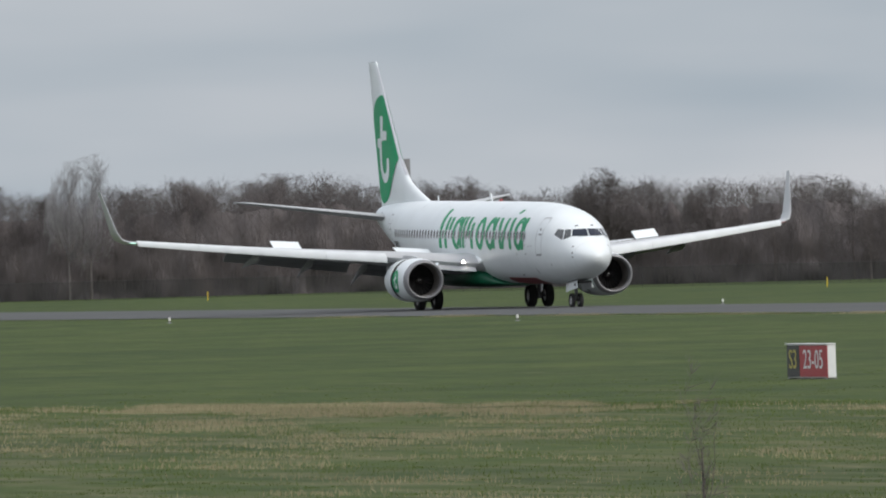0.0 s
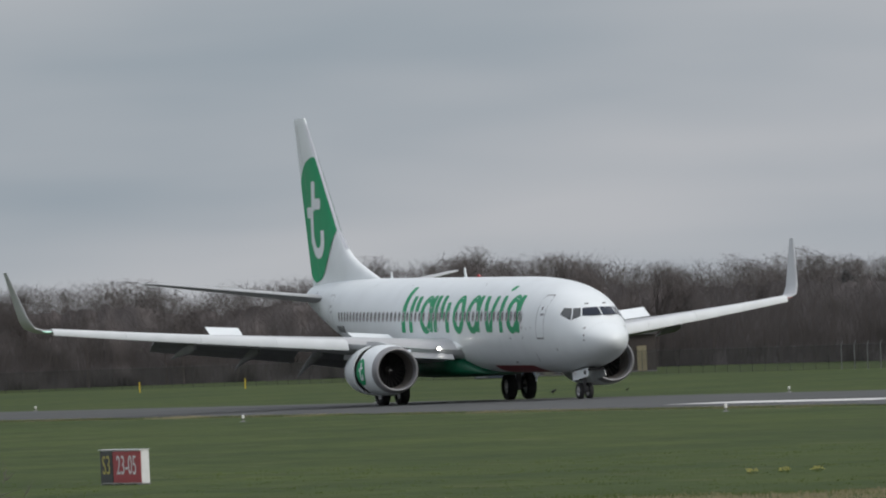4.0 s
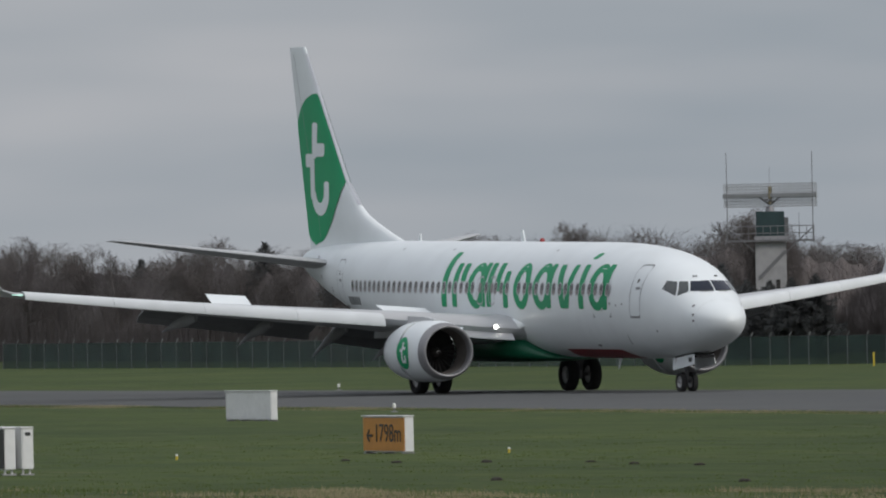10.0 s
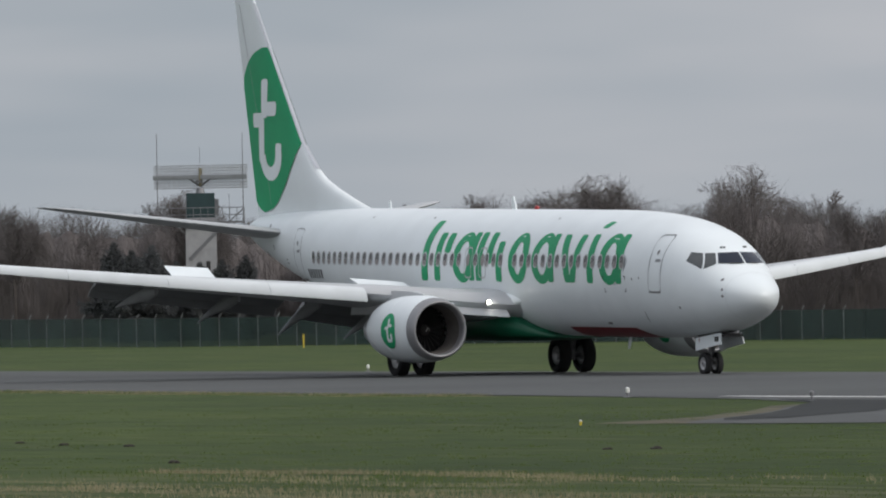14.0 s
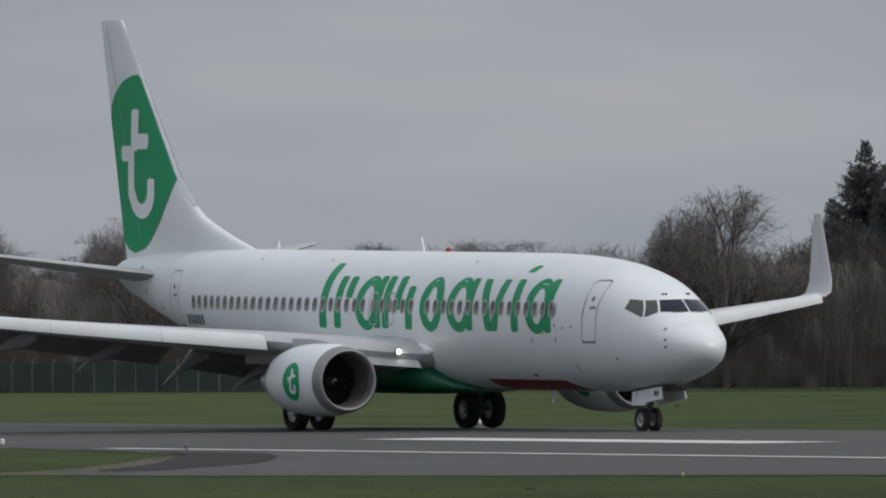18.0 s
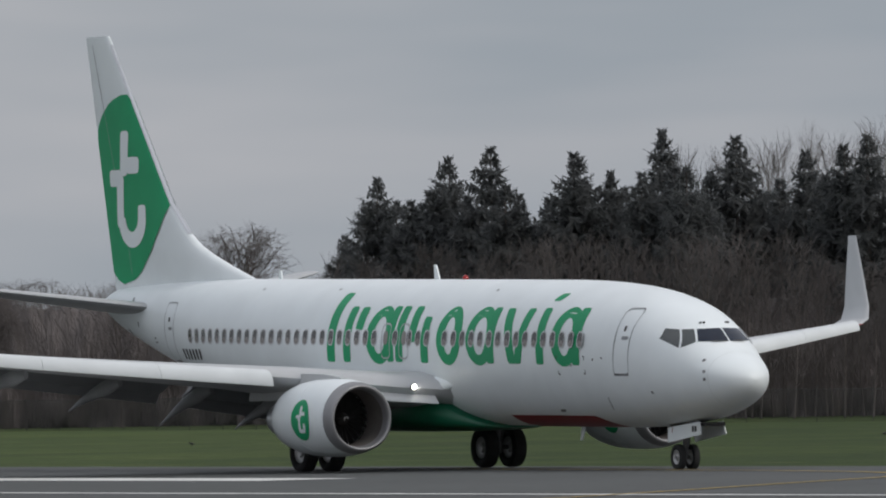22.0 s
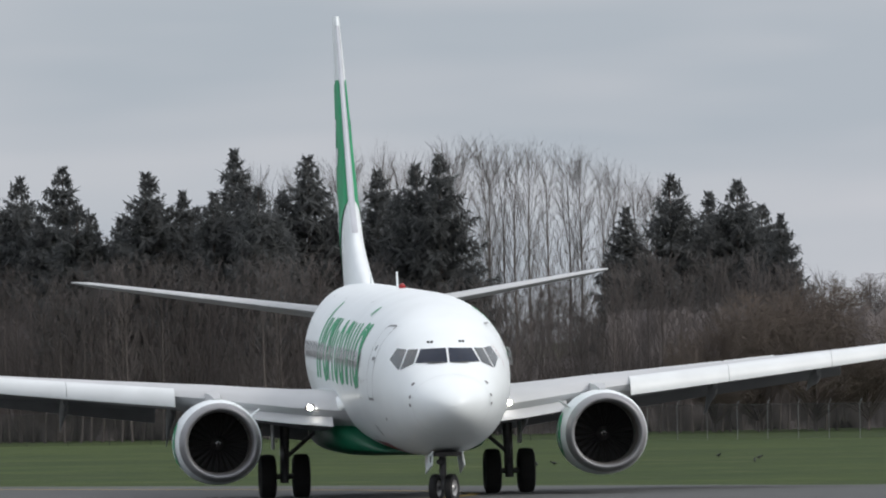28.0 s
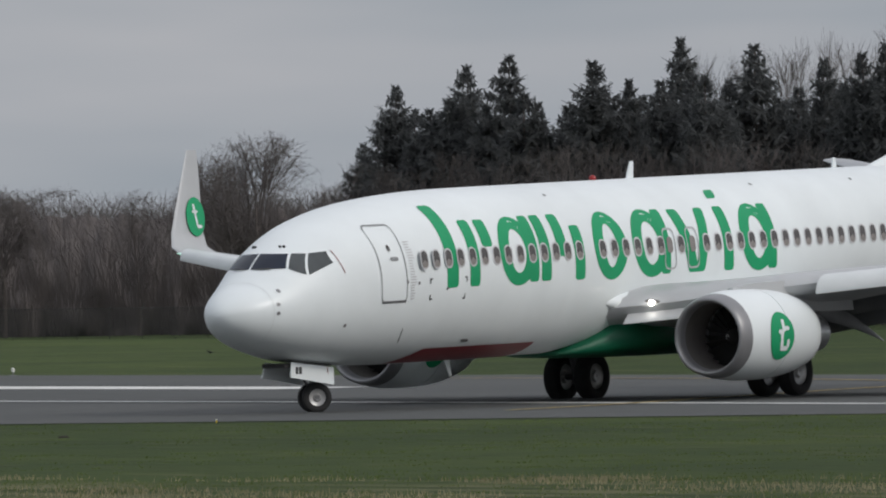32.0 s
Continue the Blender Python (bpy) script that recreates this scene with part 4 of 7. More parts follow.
def build_tail():
    # fin: stations of height with front and rear edges
    def fin_le(z):
        return np.interp(z, [5.0, 5.43, 5.75, 6.10, 6.40, 6.70, 7.66, 10.75, 12.50, 12.55], [-7.9, -9.0, -10.2, -11.38, -12.22, -12.76, -13.94, -16.34, -17.70, -17.76])

    def fin_te(z):
        return np.interp(z, [5.0, 12.5, 12.55], [-17.55, -19.2, -19.15])
    zs = [5.0, 5.2, 5.43, 5.6, 5.75, 5.95, 6.10, 6.25, 6.4, 6.55, 6.7, 7.2, 7.66, 8.6, 9.6, 10.75, 11.6, 12.2, 12.50, 12.55]
    rings = []
    for z in zs:
        le, te = fin_le(z), fin_te(z)
        c = le - te
        th = 0.62 * np.interp(z, [5, 12.5], [1.0, 0.28]) / c
        rings.append([(le - u * c, t * c, z) for u, t in aerofoil(14, min(0.11, th))])
    fin = part("fin", loft(rings, cap0=True, cap1=True), M_WHITE, airplane, "white tail fin", smooth=True, sharp=60)

    def half(x, z):
        le, te = fin_le(z), fin_te(z)
        c = le - te
        u = min(0.999, max(0.0, (le - x) / c))
        th = min(0.11, 0.62 * np.interp(z, [5, 12.5], [1.0, 0.28]) / c)
        return c * th * 5 * (0.2969 * math.sqrt(u) - 0.126 * u - 0.3516 * u * u + 0.2843 * u ** 3 - 0.1036 * u ** 4)
    for side in (-1, 1):
        def on(x, z, lift=0.012, sd=side):
            x = min(fin_le(z) - 0.012, max(fin_te(z) + 0.005, x))
            return (x, sd * (half(x, z) + lift), z)
        # the mark reads the right way round on both sides
        def read(q, sd=side):
            return (q[0], q[1]) if sd < 0 else (-32.8 - q[0], q[1])
        # green lens between front and rear edge, in rows that follow the fin
        vs, rows, cols = [], 44, 16
        for k in range(rows + 1):
            z = 5.36 + (10.83 - 5.36) * k / rows
            xf = np.interp(z, [5.36, 5.45, 5.7, 6.3, 7.0, 7.65, 9, 10.0, 10.6, 10.83], [-16.9, -16.2, -15.65, -14.85, -14.25, -13.86, -14.86, -15.62, -16.1, -16.5])
            xf = min(xf, fin_le(z) - 0.06)
            xr = np.interp(z, [5.36, 5.45, 5.7, 9.5, 9.9, 10.3, 10.65, 10.83], [-16.95, -17.3, -17.7, -18.54, -18.5, -18.1, -17.5, -16.8])
            for j in range(cols + 1):
                u = (j / cols) ** 1.5
                vs.append(on(xf + (xr - xf) * u, z, 0.016))
        n = cols + 1
        raw("fin_emblem", vs, [(k * n + j, (k + 1) * n + j, (k + 1) * n + j + 1, k * n + j + 1) for k in range(rows) for j in range(cols)], M_GREEN, fin, "green rounded tail emblem")
        for cx, cz, w, h, lean in ((-16.58, 9.13, 0.52, 1.30, 0.06), (-16.02, 8.78, 0.80, 0.48, 0), (-17.25, 8.42, 0.86, 0.48, 0), (-16.92, 7.75, 0.50, 1.50, 0.06)):
            o = [read(q) for q in dense(round_rect(cx, cz, w, h, 0.14, lean=lean), 0.15)]
            raw("emblem_bar", *fan_patch(o, lambda a, b: on(a, b, 0.026)), M_WHITE, fin, "white bar on the emblem")
        vs = []
        for k in range(19):
            a = radians(180 + 190 * k / 18)
            for rx, rz, up in ((0.98, 0.80, 0.0), (0.46, 0.42, 0.08)):
                vs.append(on(*read((-16.13 + rx * math.cos(a), 7.2 + up + rz * math.sin(a))), 0.026))
        raw("emblem_bar", vs, [(2 * k, 2 * k + 1, 2 * k + 3, 2 * k + 2) for k in range(18)], M_WHITE, fin, "white bar on the emblem")
        o = [read(q) for q in dense(round_rect(-15.41, 7.40, 0.50, 0.46, 0.12), 0.15)]
        raw("emblem_bar", *fan_patch(o, lambda a, b: on(a, b, 0.026)), M_WHITE, fin, "white bar on the emblem")
        vs = []
        for k in range(20):
            z = 5.6 + (12.3 - 5.6) * k / 19
            xr = fin_te(z) + 0.30 * (fin_le(max(z, 6.9)) - fin_te(z)) * 0.95
            vs += [on(xr, z, 0.018), on(xr + 0.03, z, 0.018)]
        raw("rudder_seam", vs, [(2 * i, 2 * i + 1, 2 * i + 3, 2 * i + 2) for i in range(19)], M_SEAM, fin)
    # bare metal along the front edge
    rs = []
    for z in (6.75, 7.2, 7.66, 8.6, 9.6, 10.75, 11.6, 12.3):
        le, c = fin_le(z), fin_le(z) - fin_te(z)
        front = [half(le - d, z) + 0.006 for d in (0.055, 0.03, 0.012)]
        rs.append([(le - 0.055, -front[0], z), (le - 0.03, -front[1], z), (le - 0.012, -front[2], z), (le + 0.008, 0, z),
                   (le - 0.012, front[2], z), (le - 0.03, front[1], z), (le - 0.055, front[0], z)])
    part("front_edge", loft(rs, closed=False), M_BARE, fin, "bare metal front edge", smooth=True)
    # tailplane
    for side in (-1, 1):
        rings = []
        for y, le, te in ((0.5, -13.6, -17.9), (1.3, -14.2, -18.0), (4.0, -16.1, -18.85), (6.7, -18.0, -19.6), (7.05, -18.35, -19.7), (7.18, -18.75, -19.72)):
            rings.append(foil_ring(y, le, te, 4.74 + (y - 1.3) * 0.152, 0.085 if y < 7 else 0.05, side))
        part("tailplane", loft(rings, cap0=True, cap1=True), M_WING, airplane, "grey swept tailplane", smooth=True, sharp=60)


build_tail()

# ---- engines
SLEEVES = []


def build_engine(side):
    cy, cz = side * 4.83, 1.50

    def squash(t):
        q = math.sin(t)
        return 1.0 - (0.055 * max(0, -q) ** 3)

    def turned(profile, sides=44, flat=squash):
        return lathe(profile, sides, squash=flat, centre=(0, cy, cz))
    nac = part("nacelle", turned([(5.92, 1.015), (5.78, 1.045), (5.40, 1.085), (4.95, 1.10), (4.45, 1.095), (4.42, 1.05)]), M_WHITE, airplane, "white engine nacelle", smooth=True, sharp=50)
    part("inlet_lip", turned([(5.92, 1.017), (6.07, 0.990), (6.22, 0.955), (6.29, 0.91), (6.305, 0.875), (6.27, 0.84), (6.14, 0.81), (6.0, 0.80)]), M_LIP, nac, "grey metal inlet lip", smooth=True)
    part("inlet_duct", turned([(6.0, 0.80), (5.7, 0.775), (5.3, 0.775), (5.12, 0.775)]), M_DUCT, nac, "dark inlet lining", smooth=True)
    # fan disc and blades
    q = [(dx, r * math.cos(da), r * math.sin(da)) for r, da, dx in ((0.18, -0.05, 0.06), (0.76, -0.06, 0.10), (0.76, 0.09, -0.08), (0.18, 0.12, -0.06))]
    blade = mesh_of("fan_blade", q + [(x - 0.012, y, z) for x, y, z in q], [(0, 1, 2, 3), (7, 6, 5, 4), (0, 4, 5, 1), (1, 5, 6, 2), (2, 6, 7, 3), (3, 7, 4, 0)], M_FAN)
    for k in range(24):
        ob = new("fan_blade", blade)
        ob.parent = nac
        ob.matrix_basis = Matrix.Translation((5.12, cy, cz)) @ Matrix.Rotation(2 * math.pi * k / 24, 4, "X")
    part("fan_backing", lathe([(5.0, 0.775), (5.0, 0.02)], 32, centre=(0, cy, cz)), M_BLACK, nac)
    sp = part("spinner", lathe([(5.45, 0.005), (5.40, 0.06), (5.28, 0.13), (5.12, 0.19)], 24, centre=(0, cy, cz)), M_FAN, nac, smooth=True)
    swirl = [(5.435 - 0.05 * k / 10, cy + (0.035 + 0.030 * k / 10) * math.cos(k * 0.42), cz + (0.035 + 0.030 * k / 10) * math.sin(k * 0.42)) for k in range(11)]
    bm = bmesh.new()
    for a, b in zip(swirl, swirl[1:]):
        tube(a, b, 0.009, None, 5, bm)
    part("spinner_swirl", bm, M_SIGNWHITE, nac, "white spinner swirl")
    # rear sleeve of the nacelle, slides back for reverse thrust
    sl = part("reverser_sleeve", turned([(4.42, 1.05), (4.42, 1.095), (3.9, 1.075), (3.4, 1.02), (2.95, 0.93), (2.62, 0.84), (2.58, 0.80), (3.0, 0.82), (4.42, 1.03)]),
              M_WHITE, airplane, "white thrust reverser sleeve", smooth=True, sharp=50)
    SLEEVES.append(sl)
    part("cascade_ring", turned([(4.44, 1.0), (3.6, 0.97), (3.0, 0.9)]), M_BLACK, nac, "dark reverser cascades", smooth=True)
    part("core_nozzle", turned([(3.4, 0.72), (2.6, 0.64), (1.9, 0.50), (1.55, 0.44), (1.5, 0.40), (2.0, 0.40)], flat=None), M_BARE, nac, "bare metal core nozzle", smooth=True, sharp=50)
    part("exhaust_cone", lathe([(2.0, 0.26), (1.5, 0.18), (1.05, 0.03)], 20, centre=(0, cy, cz)), M_STEEL, nac, smooth=True)
    # emblem on the outboard side, riding on the fixed cowl
    for sd in (-1, 1):
        def on(x, a, lift=0.012, s2=sd):
            r = (np.interp(x, [2.9, 3.4, 3.9, 4.42, 4.45, 4.95, 5.40, 5.78], [0.93, 1.02, 1.075, 1.095, 1.095, 1.10, 1.085, 1.045]) + lift) * squash(a)
            return (x, cy + s2 * r * math.cos(a), cz + r * math.sin(a))
        disc = [(4.75 + 0.52 * math.cos(2 * math.pi * k / 28), 0.53 * math.sin(2 * math.pi * k / 28) - 0.02) for k in range(28)]
        em = raw("engine_emblem", *fan_patch(disc, on), M_GREEN, nac, "round green engine emblem")
        for px, pa, w, h in ((4.80, 0.20, 0.13, 0.28), (4.92, 0.14, 0.26, 0.09), (4.68, 0.07, 0.26, 0.09), (4.72, -0.10, 0.13, 0.36), (4.84, -0.29, 0.34, 0.10), (4.99, -0.18, 0.12, 0.18)):
            raw("emblem_stroke", *fan_patch(round_rect(px if sd < 0 else 9.5 - px, pa, w, h, 0.05), lambda x, a: on(x, a, 0.018)), M_WHITE, nac)
        # vortex fin on the cowl
        if sd == -side:
            r = 1.09
            a = radians(38)
            p0 = Vector((5.55, cy + sd * r * math.cos(a), cz + r * math.sin(a)))
            out = Vector((0, sd * math.cos(a), math.sin(a)))
            bm = bmesh.new()
            q = [bm.verts.new(p0 + Vector((dx, 0, 0)) + out * h + Vector((0, 0, w))) for w in (-0.012, 0.012) for dx, h in ((0.0, 0.0), (-0.45, 0.26), (-0.9, 0.26), (-1.0, 0.0))]
            bm.faces.new(q[:4]), bm.faces.new(q[4:][::-1])
            for i in range(4):
                bm.faces.new((q[i], q[(i + 1) % 4], q[4 + (i + 1) % 4], q[4 + i]))
            part("strake", bm, M_WHITE, nac)
    # pylon
    rs = []
    for x, z0, z1, w in ((5.25, 2.48, 2.62, 0.10), (4.4, 2.40, 2.72, 0.2), (3.2, 2.2, 2.75, 0.24), (1.6, 2.0, 2.6, 0.24), (0.0, 2.0, 2.4, 0.15)):
        rs.append([(x, cy - w, z0), (x, cy + w, z0), (x, cy + w * 0.7, z1), (x, cy - w * 0.7, z1)])
    part("pylon", loft(rs, cap0=True, cap1=True), M_WING, nac, "grey engine pylon", smooth=True, sharp=40)


for s in (-1, 1):
    build_engine(s)

# ---- landing gear
WHEELS = []


def tyre_profile(r, w, hub):
    return [(-w * 0.30, hub), (-w * 0.46, hub + 0.25 * (r - hub)), (-w * 0.5, hub + 0.6 * (r - hub)), (-w * 0.40, r * 0.965), (-w * 0.2, r), (w * 0.2, r), (w * 0.40, r * 0.965),
            (w * 0.5, hub + 0.6 * (r - hub)), (w * 0.46, hub + 0.25 * (r - hub)), (w * 0.30, hub)]


def turned_y(profile, sides=32):
    rings = [[(r * math.cos(2 * math.pi * i / sides), a, r * math.sin(2 * math.pi * i / sides)) for i in range(sides)] for a, r in profile]
    return loft(rings)


TYRE = part("tyre", turned_y(tyre_profile(0.565, 0.42, 0.30)), M_RUBBER, airplane, "black main wheel tyre", smooth=True, sharp=50)
RIM = part("rim", turned_y([(-0.13, 0.02), (-0.15, 0.12), (-0.09, 0.16), (-0.10, 0.27), (-0.135, 0.305), (0.135, 0.305), (0.10, 0.27), (0.09, 0.16), (0.15, 0.12), (0.13, 0.02)]), M_RIM, TYRE, "grey wheel rim", smooth=True, sharp=40)
first = True
for y in (-3.29, -2.43, 2.43, 3.29):
    if first:
        ob = TYRE
        first = False
    else:
        ob = new("tyre", TYRE.data)
        ob["label"] = "black main wheel tyre"
        r = new("rim", RIM.data)
        r["label"] = "grey wheel rim"
        r.parent = ob
    ob.parent, ob.location = airplane, (0, y, 0.565)
    WHEELS.append((ob, (0, y, 0.565), 0.565))
for side in (-1, 1):
    bm = tube((0, side * 2.86, 0.40), (0.1, side * 2.82, 2.3), 0.11, 0.13, 16)
    tube((0, side * 2.40, 0.565), (0, side * 3.32, 0.565), 0.07, None, 12, bm)
    tube((0, side * 2.86, 1.0), (0.5, side * 1.7, 2.0), 0.055, None, 10, bm)
    tube((0.16, side * 2.86, 0.75), (0.30, side * 2.86, 1.15), 0.035, None, 8, bm)
    tube((0.30, side * 2.86, 1.15), (0.12, side * 2.86, 1.5), 0.035, None, 8, bm)
    part("main_strut", bm, M_STEEL, airplane, "dull steel main gear strut", smooth=True, sharp=40)
    part("gear_door", box(0.95, 0.04, 1.0, (0.1, side * 3.14, 1.75), 0.02), M_WING, airplane)
NOSE_GEAR_AT = Vector((15.6, 0, 0))
bm = tube((0, 0, 0.32), (0.08, 0, 1.4), 0.07, 0.10, 16)
tube((0, -0.30, 0.345), (0, 0.30, 0.345), 0.05, None, 12, bm)
tube((0.1, 0, 0.55), (0.26, 0, 0.78), 0.03, None, 8, bm)
tube((0.26, 0, 0.78), (0.1, 0, 1.02), 0.03, None, 8, bm)
box(0.10, 0.22, 0.12, (0.16, 0, 0.98), 0.02, bm)
nose_gear = part("nose_strut", bm, M_STEEL, airplane, "steel nose gear strut", smooth=True, sharp=40)
nose_gear.location = NOSE_GEAR_AT
tw = turned_y(tyre_profile(0.345, 0.20, 0.19))
for f in tw.faces:
    f.material_index = 0
k = len(tw.faces)
loft([[(r * math.cos(2 * math.pi * i / 32), a, r * math.sin(2 * math.pi * i / 32)) for i in range(32)]
      for a, r in ((-0.07, 0.01), (-0.085, 0.07), (-0.05, 0.10), (-0.06, 0.17), (-0.075, 0.195), (0.075, 0.195), (0.06, 0.17), (0.05, 0.10), (0.085, 0.07), (0.07, 0.01))], bm=tw)
for i, f in enumerate(tw.faces):
    f.material_index = 0 if i < k else 1
n0 = part("nose_wheel", tw, [M_RUBBER, M_RIM], nose_gear, "black nose wheel with grey rim", smooth=True, sharp=45)
n0.location = (0, -0.20, 0.345)
n1 = new("nose_wheel", n0.data)
n1.parent, n1.location = nose_gear, (0, 0.20, 0.345)
n1["label"] = "black nose wheel with grey rim"
NOSE_WHEELS = [(n0, (0, -0.20, 0.345)), (n1, (0, 0.20, 0.345))]
for side in (-1, 1):
    bm = bmesh.new()
    q = [bm.verts.new((x, side * (0.36 + (1.25 - z) * 0.12) + dy, z)) for dy in (-0.015, 0.015) for x, z in ((17.05, 1.30), (15.35, 1.14), (15.42, 0.74), (17.15, 0.95))]
    bm.faces.new(q[:4]), bm.faces.new(q[4:][::-1])
    for i in range(4):
        bm.faces.new((q[i], q[(i + 1) % 4], q[4 + (i + 1) % 4], q[4 + i]))
    d = part("nose_gear_door", bm, M_WHITE, airplane, "white nose gear door with dark code bars")
    part("red_edge", box(0.025, 0.008, 0.36, (15.62, side * 0.402, 0.97)), M_RED, d, "red painted line")
    for k in range(2):
        part("code_bar", box(0.09, 0.012, 0.16, (16.88 - 0.14 * k, side * 0.403, 1.10)), M_INK, d)
# flat black slab in place of an open well, its shade painted in
part("nose_well_black_slab", box(1.9, 0.62, 0.10, (16.3, 0, 1.22)), M_BLACK, airplane)

# ---- aerials and beacons on the hull
for x, z, h, c0, c1, rake in ((2.05, 5.26, 0.42, 0.32, 0.12, 0.22), (-7.3, 5.38, 0.26, 0.22, 0.10, 0.05)):
    bm = bmesh.new()
    q = [bm.verts.new((x + dx, y, z + dz)) for y in (-0.02, 0.02) for dx, dz in ((0, -0.05), (-rake, h), (-rake - c1, h), (-c0, -0.05))]
    bm.faces.new(q[:4]), bm.faces.new(q[4:][::-1])
    for i in range(4):
        bm.faces.new((q[i], q[(i + 1) % 4], q[4 + (i + 1) % 4], q[4 + i]))
    part("blade_aerial", bm, M_WHITE, airplane, "white blade aerial")
bm = bmesh.new()
bmesh.ops.create_uvsphere(bm, u_segments=12, v_segments=8, radius=0.09)
part("beacon", bm, M_BEACON, airplane, "red beacon glass", smooth=True, at=Matrix.Translation((3.5, 0, 5.29)))
bm = bmesh.new()
q = [bm.verts.new((x, y, z)) for y in (-0.015, 0.015) for x, z in ((10.2, 1.22), (9.95, 0.80), (9.85, 0.80), (9.95, 1.22))]
bm.faces.new(q[:4]), bm.faces.new(q[4:][::-1])
for i in range(4):
    bm.faces.new((q[i], q[(i + 1) % 4], q[4 + (i + 1) % 4], q[4 + i]))
part("belly_aerial", bm, M_WHITE, airplane, "white blade aerial")
for side in (-1, 1):
    for y, z in ((0.42, 4.06), (0.50, 4.06)):
        p = skin_front(side * (0.34 + (y - 0.42)), 4.16, 0.02)
        part("nose_code_bar", box(0.03, 0.06, 0.06, p), M_INK, airplane)


# ---------------------------------------------------------------- signs, lamps and markers on the grass
def lettering(text, height, mat, parent, place, squeeze=0.8):
    """Raised letters facing -y; place is the middle of the line."""
    cu = bpy.data.curves.new("letters", "FONT")
    cu.body, cu.size, cu.align_x, cu.align_y = text, height * 1.38, "CENTER", "CENTER"
    cu.extrude, cu.resolution_u = 0.004, 3
    tmp = new("letters_tmp", cu)
    me = bpy.data.meshes.new_from_object(tmp)
    bpy.data.objects.remove(tmp)
    me.materials.clear()
    me.materials.append(mat)
    ob = new("letters", me)
    ob.parent = parent
    ob.matrix_basis = Matrix.Translation(place) @ Matrix.Rotation(radians(90), 4, "X") @ Matrix.Diagonal((squeeze, 1, 1, 1))
    return ob


def board(name, label, x0, y, width, height, thick, foot, faces, legs=True):
    """A lit taxiway sign: a box on short legs, with coloured faces (from, to, material) along its front."""
    sign = empty(name)
    sign.location = (x0, y, 0)
    z = foot + height / 2
    part("casing", box(width, thick, height, (width / 2, thick / 2, z), 0.015), M_SIGNWHITE, sign, "white enamel casing")
    for a, b, m in faces:
        part("face", box((b - a) - 0.02, 0.02, height - 0.05, ((a + b) / 2, -0.008, z), 0.004), m, sign)
    part("hood", box(width + 0.04, thick + 0.06, 0.025, (width / 2, thick / 2 - 0.02, foot + height + 0.012), 0.004), M_SIGNWHITE, sign)
    if legs:
        n = max(2, int(width / 0.9))
        for k in range(n + 1):
            lx = 0.12 + (width - 0.24) * k / n
            for ly in (0.05, thick - 0.05):
                part("leg", tube((lx, ly, 0), (lx, ly, foot + 0.02), 0.025, None, 8), M_STEEL if k < n else M_SIGNWHITE, sign)
            part("foot_plate", box(0.14, thick + 0.06, 0.03, (lx, thick / 2, 0.015), 0.005), M_CONCRETE, sign)
    return tagged(sign, label, "airport sign", group="signs beside the runway")


s = board("taxiway_sign", "black and red runway sign with white end on grass", -329.25, -84.8, 3.34, 0.84, 0.22, 0.03, [(0, 1.05, M_SIGNBLACK), (1.05, 3.34, M_SIGNRED)])
lettering("S3", 0.50, M_SIGNLETTER, s, (0.53, -0.026, 0.47), 1.05)
lettering("23-05", 0.50, M_SIGNWHITE, s, (2.2, -0.026, 0.47), 1.05)
s = board("taxiway_sign", "red and black runway sign with white end on legs", -280.3, -82.0, 3.5, 0.90, 0.26, 0.13, [(0, 2.45, M_SIGNRED), (2.45, 3.5, M_SIGNBLACK)])
lettering("23-05", 0.46, M_SIGNWHITE, s, (1.23, -0.026, 0.58), 1.0)
lettering("S3", 0.46, M_SIGNLETTER, s, (2.98, -0.026, 0.58), 1.0)
s = board("taxiway_sign", "white casing of a sign behind the red one", -280.3, -81.58, 3.5, 0.90, 0.26, 0.13, [(0, 3.5, M_SIGNWHITE)])
part("label_plate", box(0.01, 0.12, 0.07, (3.508, 0.13, 0.90)), M_INK, s)
s = board("distance_sign", "amber distance sign with black writing on grass", -296.8, -65.2, 2.5, 0.83, 0.23, 0.04, [(0, 2.5, M_SIGNYELLOW)])
lettering("1798m", 0.44, M_SIGNBLACK, s, (1.52, -0.026, 0.46), 0.98)
part("arrow_shaft", box(0.36, 0.012, 0.06, (0.42, -0.026, 0.42)), M_SIGNBLACK, s)
for d in (-1, 1):
    part("arrow_barb", box(0.20, 0.012, 0.05, (0, 0, 0)), M_SIGNBLACK, s, at=Matrix.Translation((0.33, -0.026, 0.42 + 0.065 * d)) @ Matrix.Rotation(radians(-40 * d), 4, "Y"))
s = board("sign_back", "plain white back of a runway sign", -372.8, -37.9, 3.5, 0.84, 0.2, 0.03, [(0, 3.5, M_SIGNWHITE)])


def runway_lamp(x, y, body=None, label="small white runway edge lamp on a stem"):
    z = ground_z(y)
    lamp = empty("runway_lamp")
    lamp.location = (x, y, z)
    part("base_plate", tube((0, 0, 0.0), (0, 0, 0.03), 0.12, 0.10, 14), M_STEEL, lamp)
    part("stem", tube((0, 0, 0.03), (0, 0, 0.14), 0.022, 0.022, 10), M_STEEL, lamp)
    part("collar", tube((0, 0, 0.13), (0, 0, 0.20), 0.054, 0.058, 14), body or M_LAMPBODY, lamp)
    bm = bmesh.new()
    bmesh.ops.create_uvsphere(bm, u_segments=12, v_segments=8, radius=0.057)
    part("lens", bm, body or M_LAMPBODY, lamp, "pale glass lens", smooth=True, at=Matrix.Translation((0, 0, 0.22)))
    return tagged(lamp, label, "runway lamp", group="runway edge lamps")


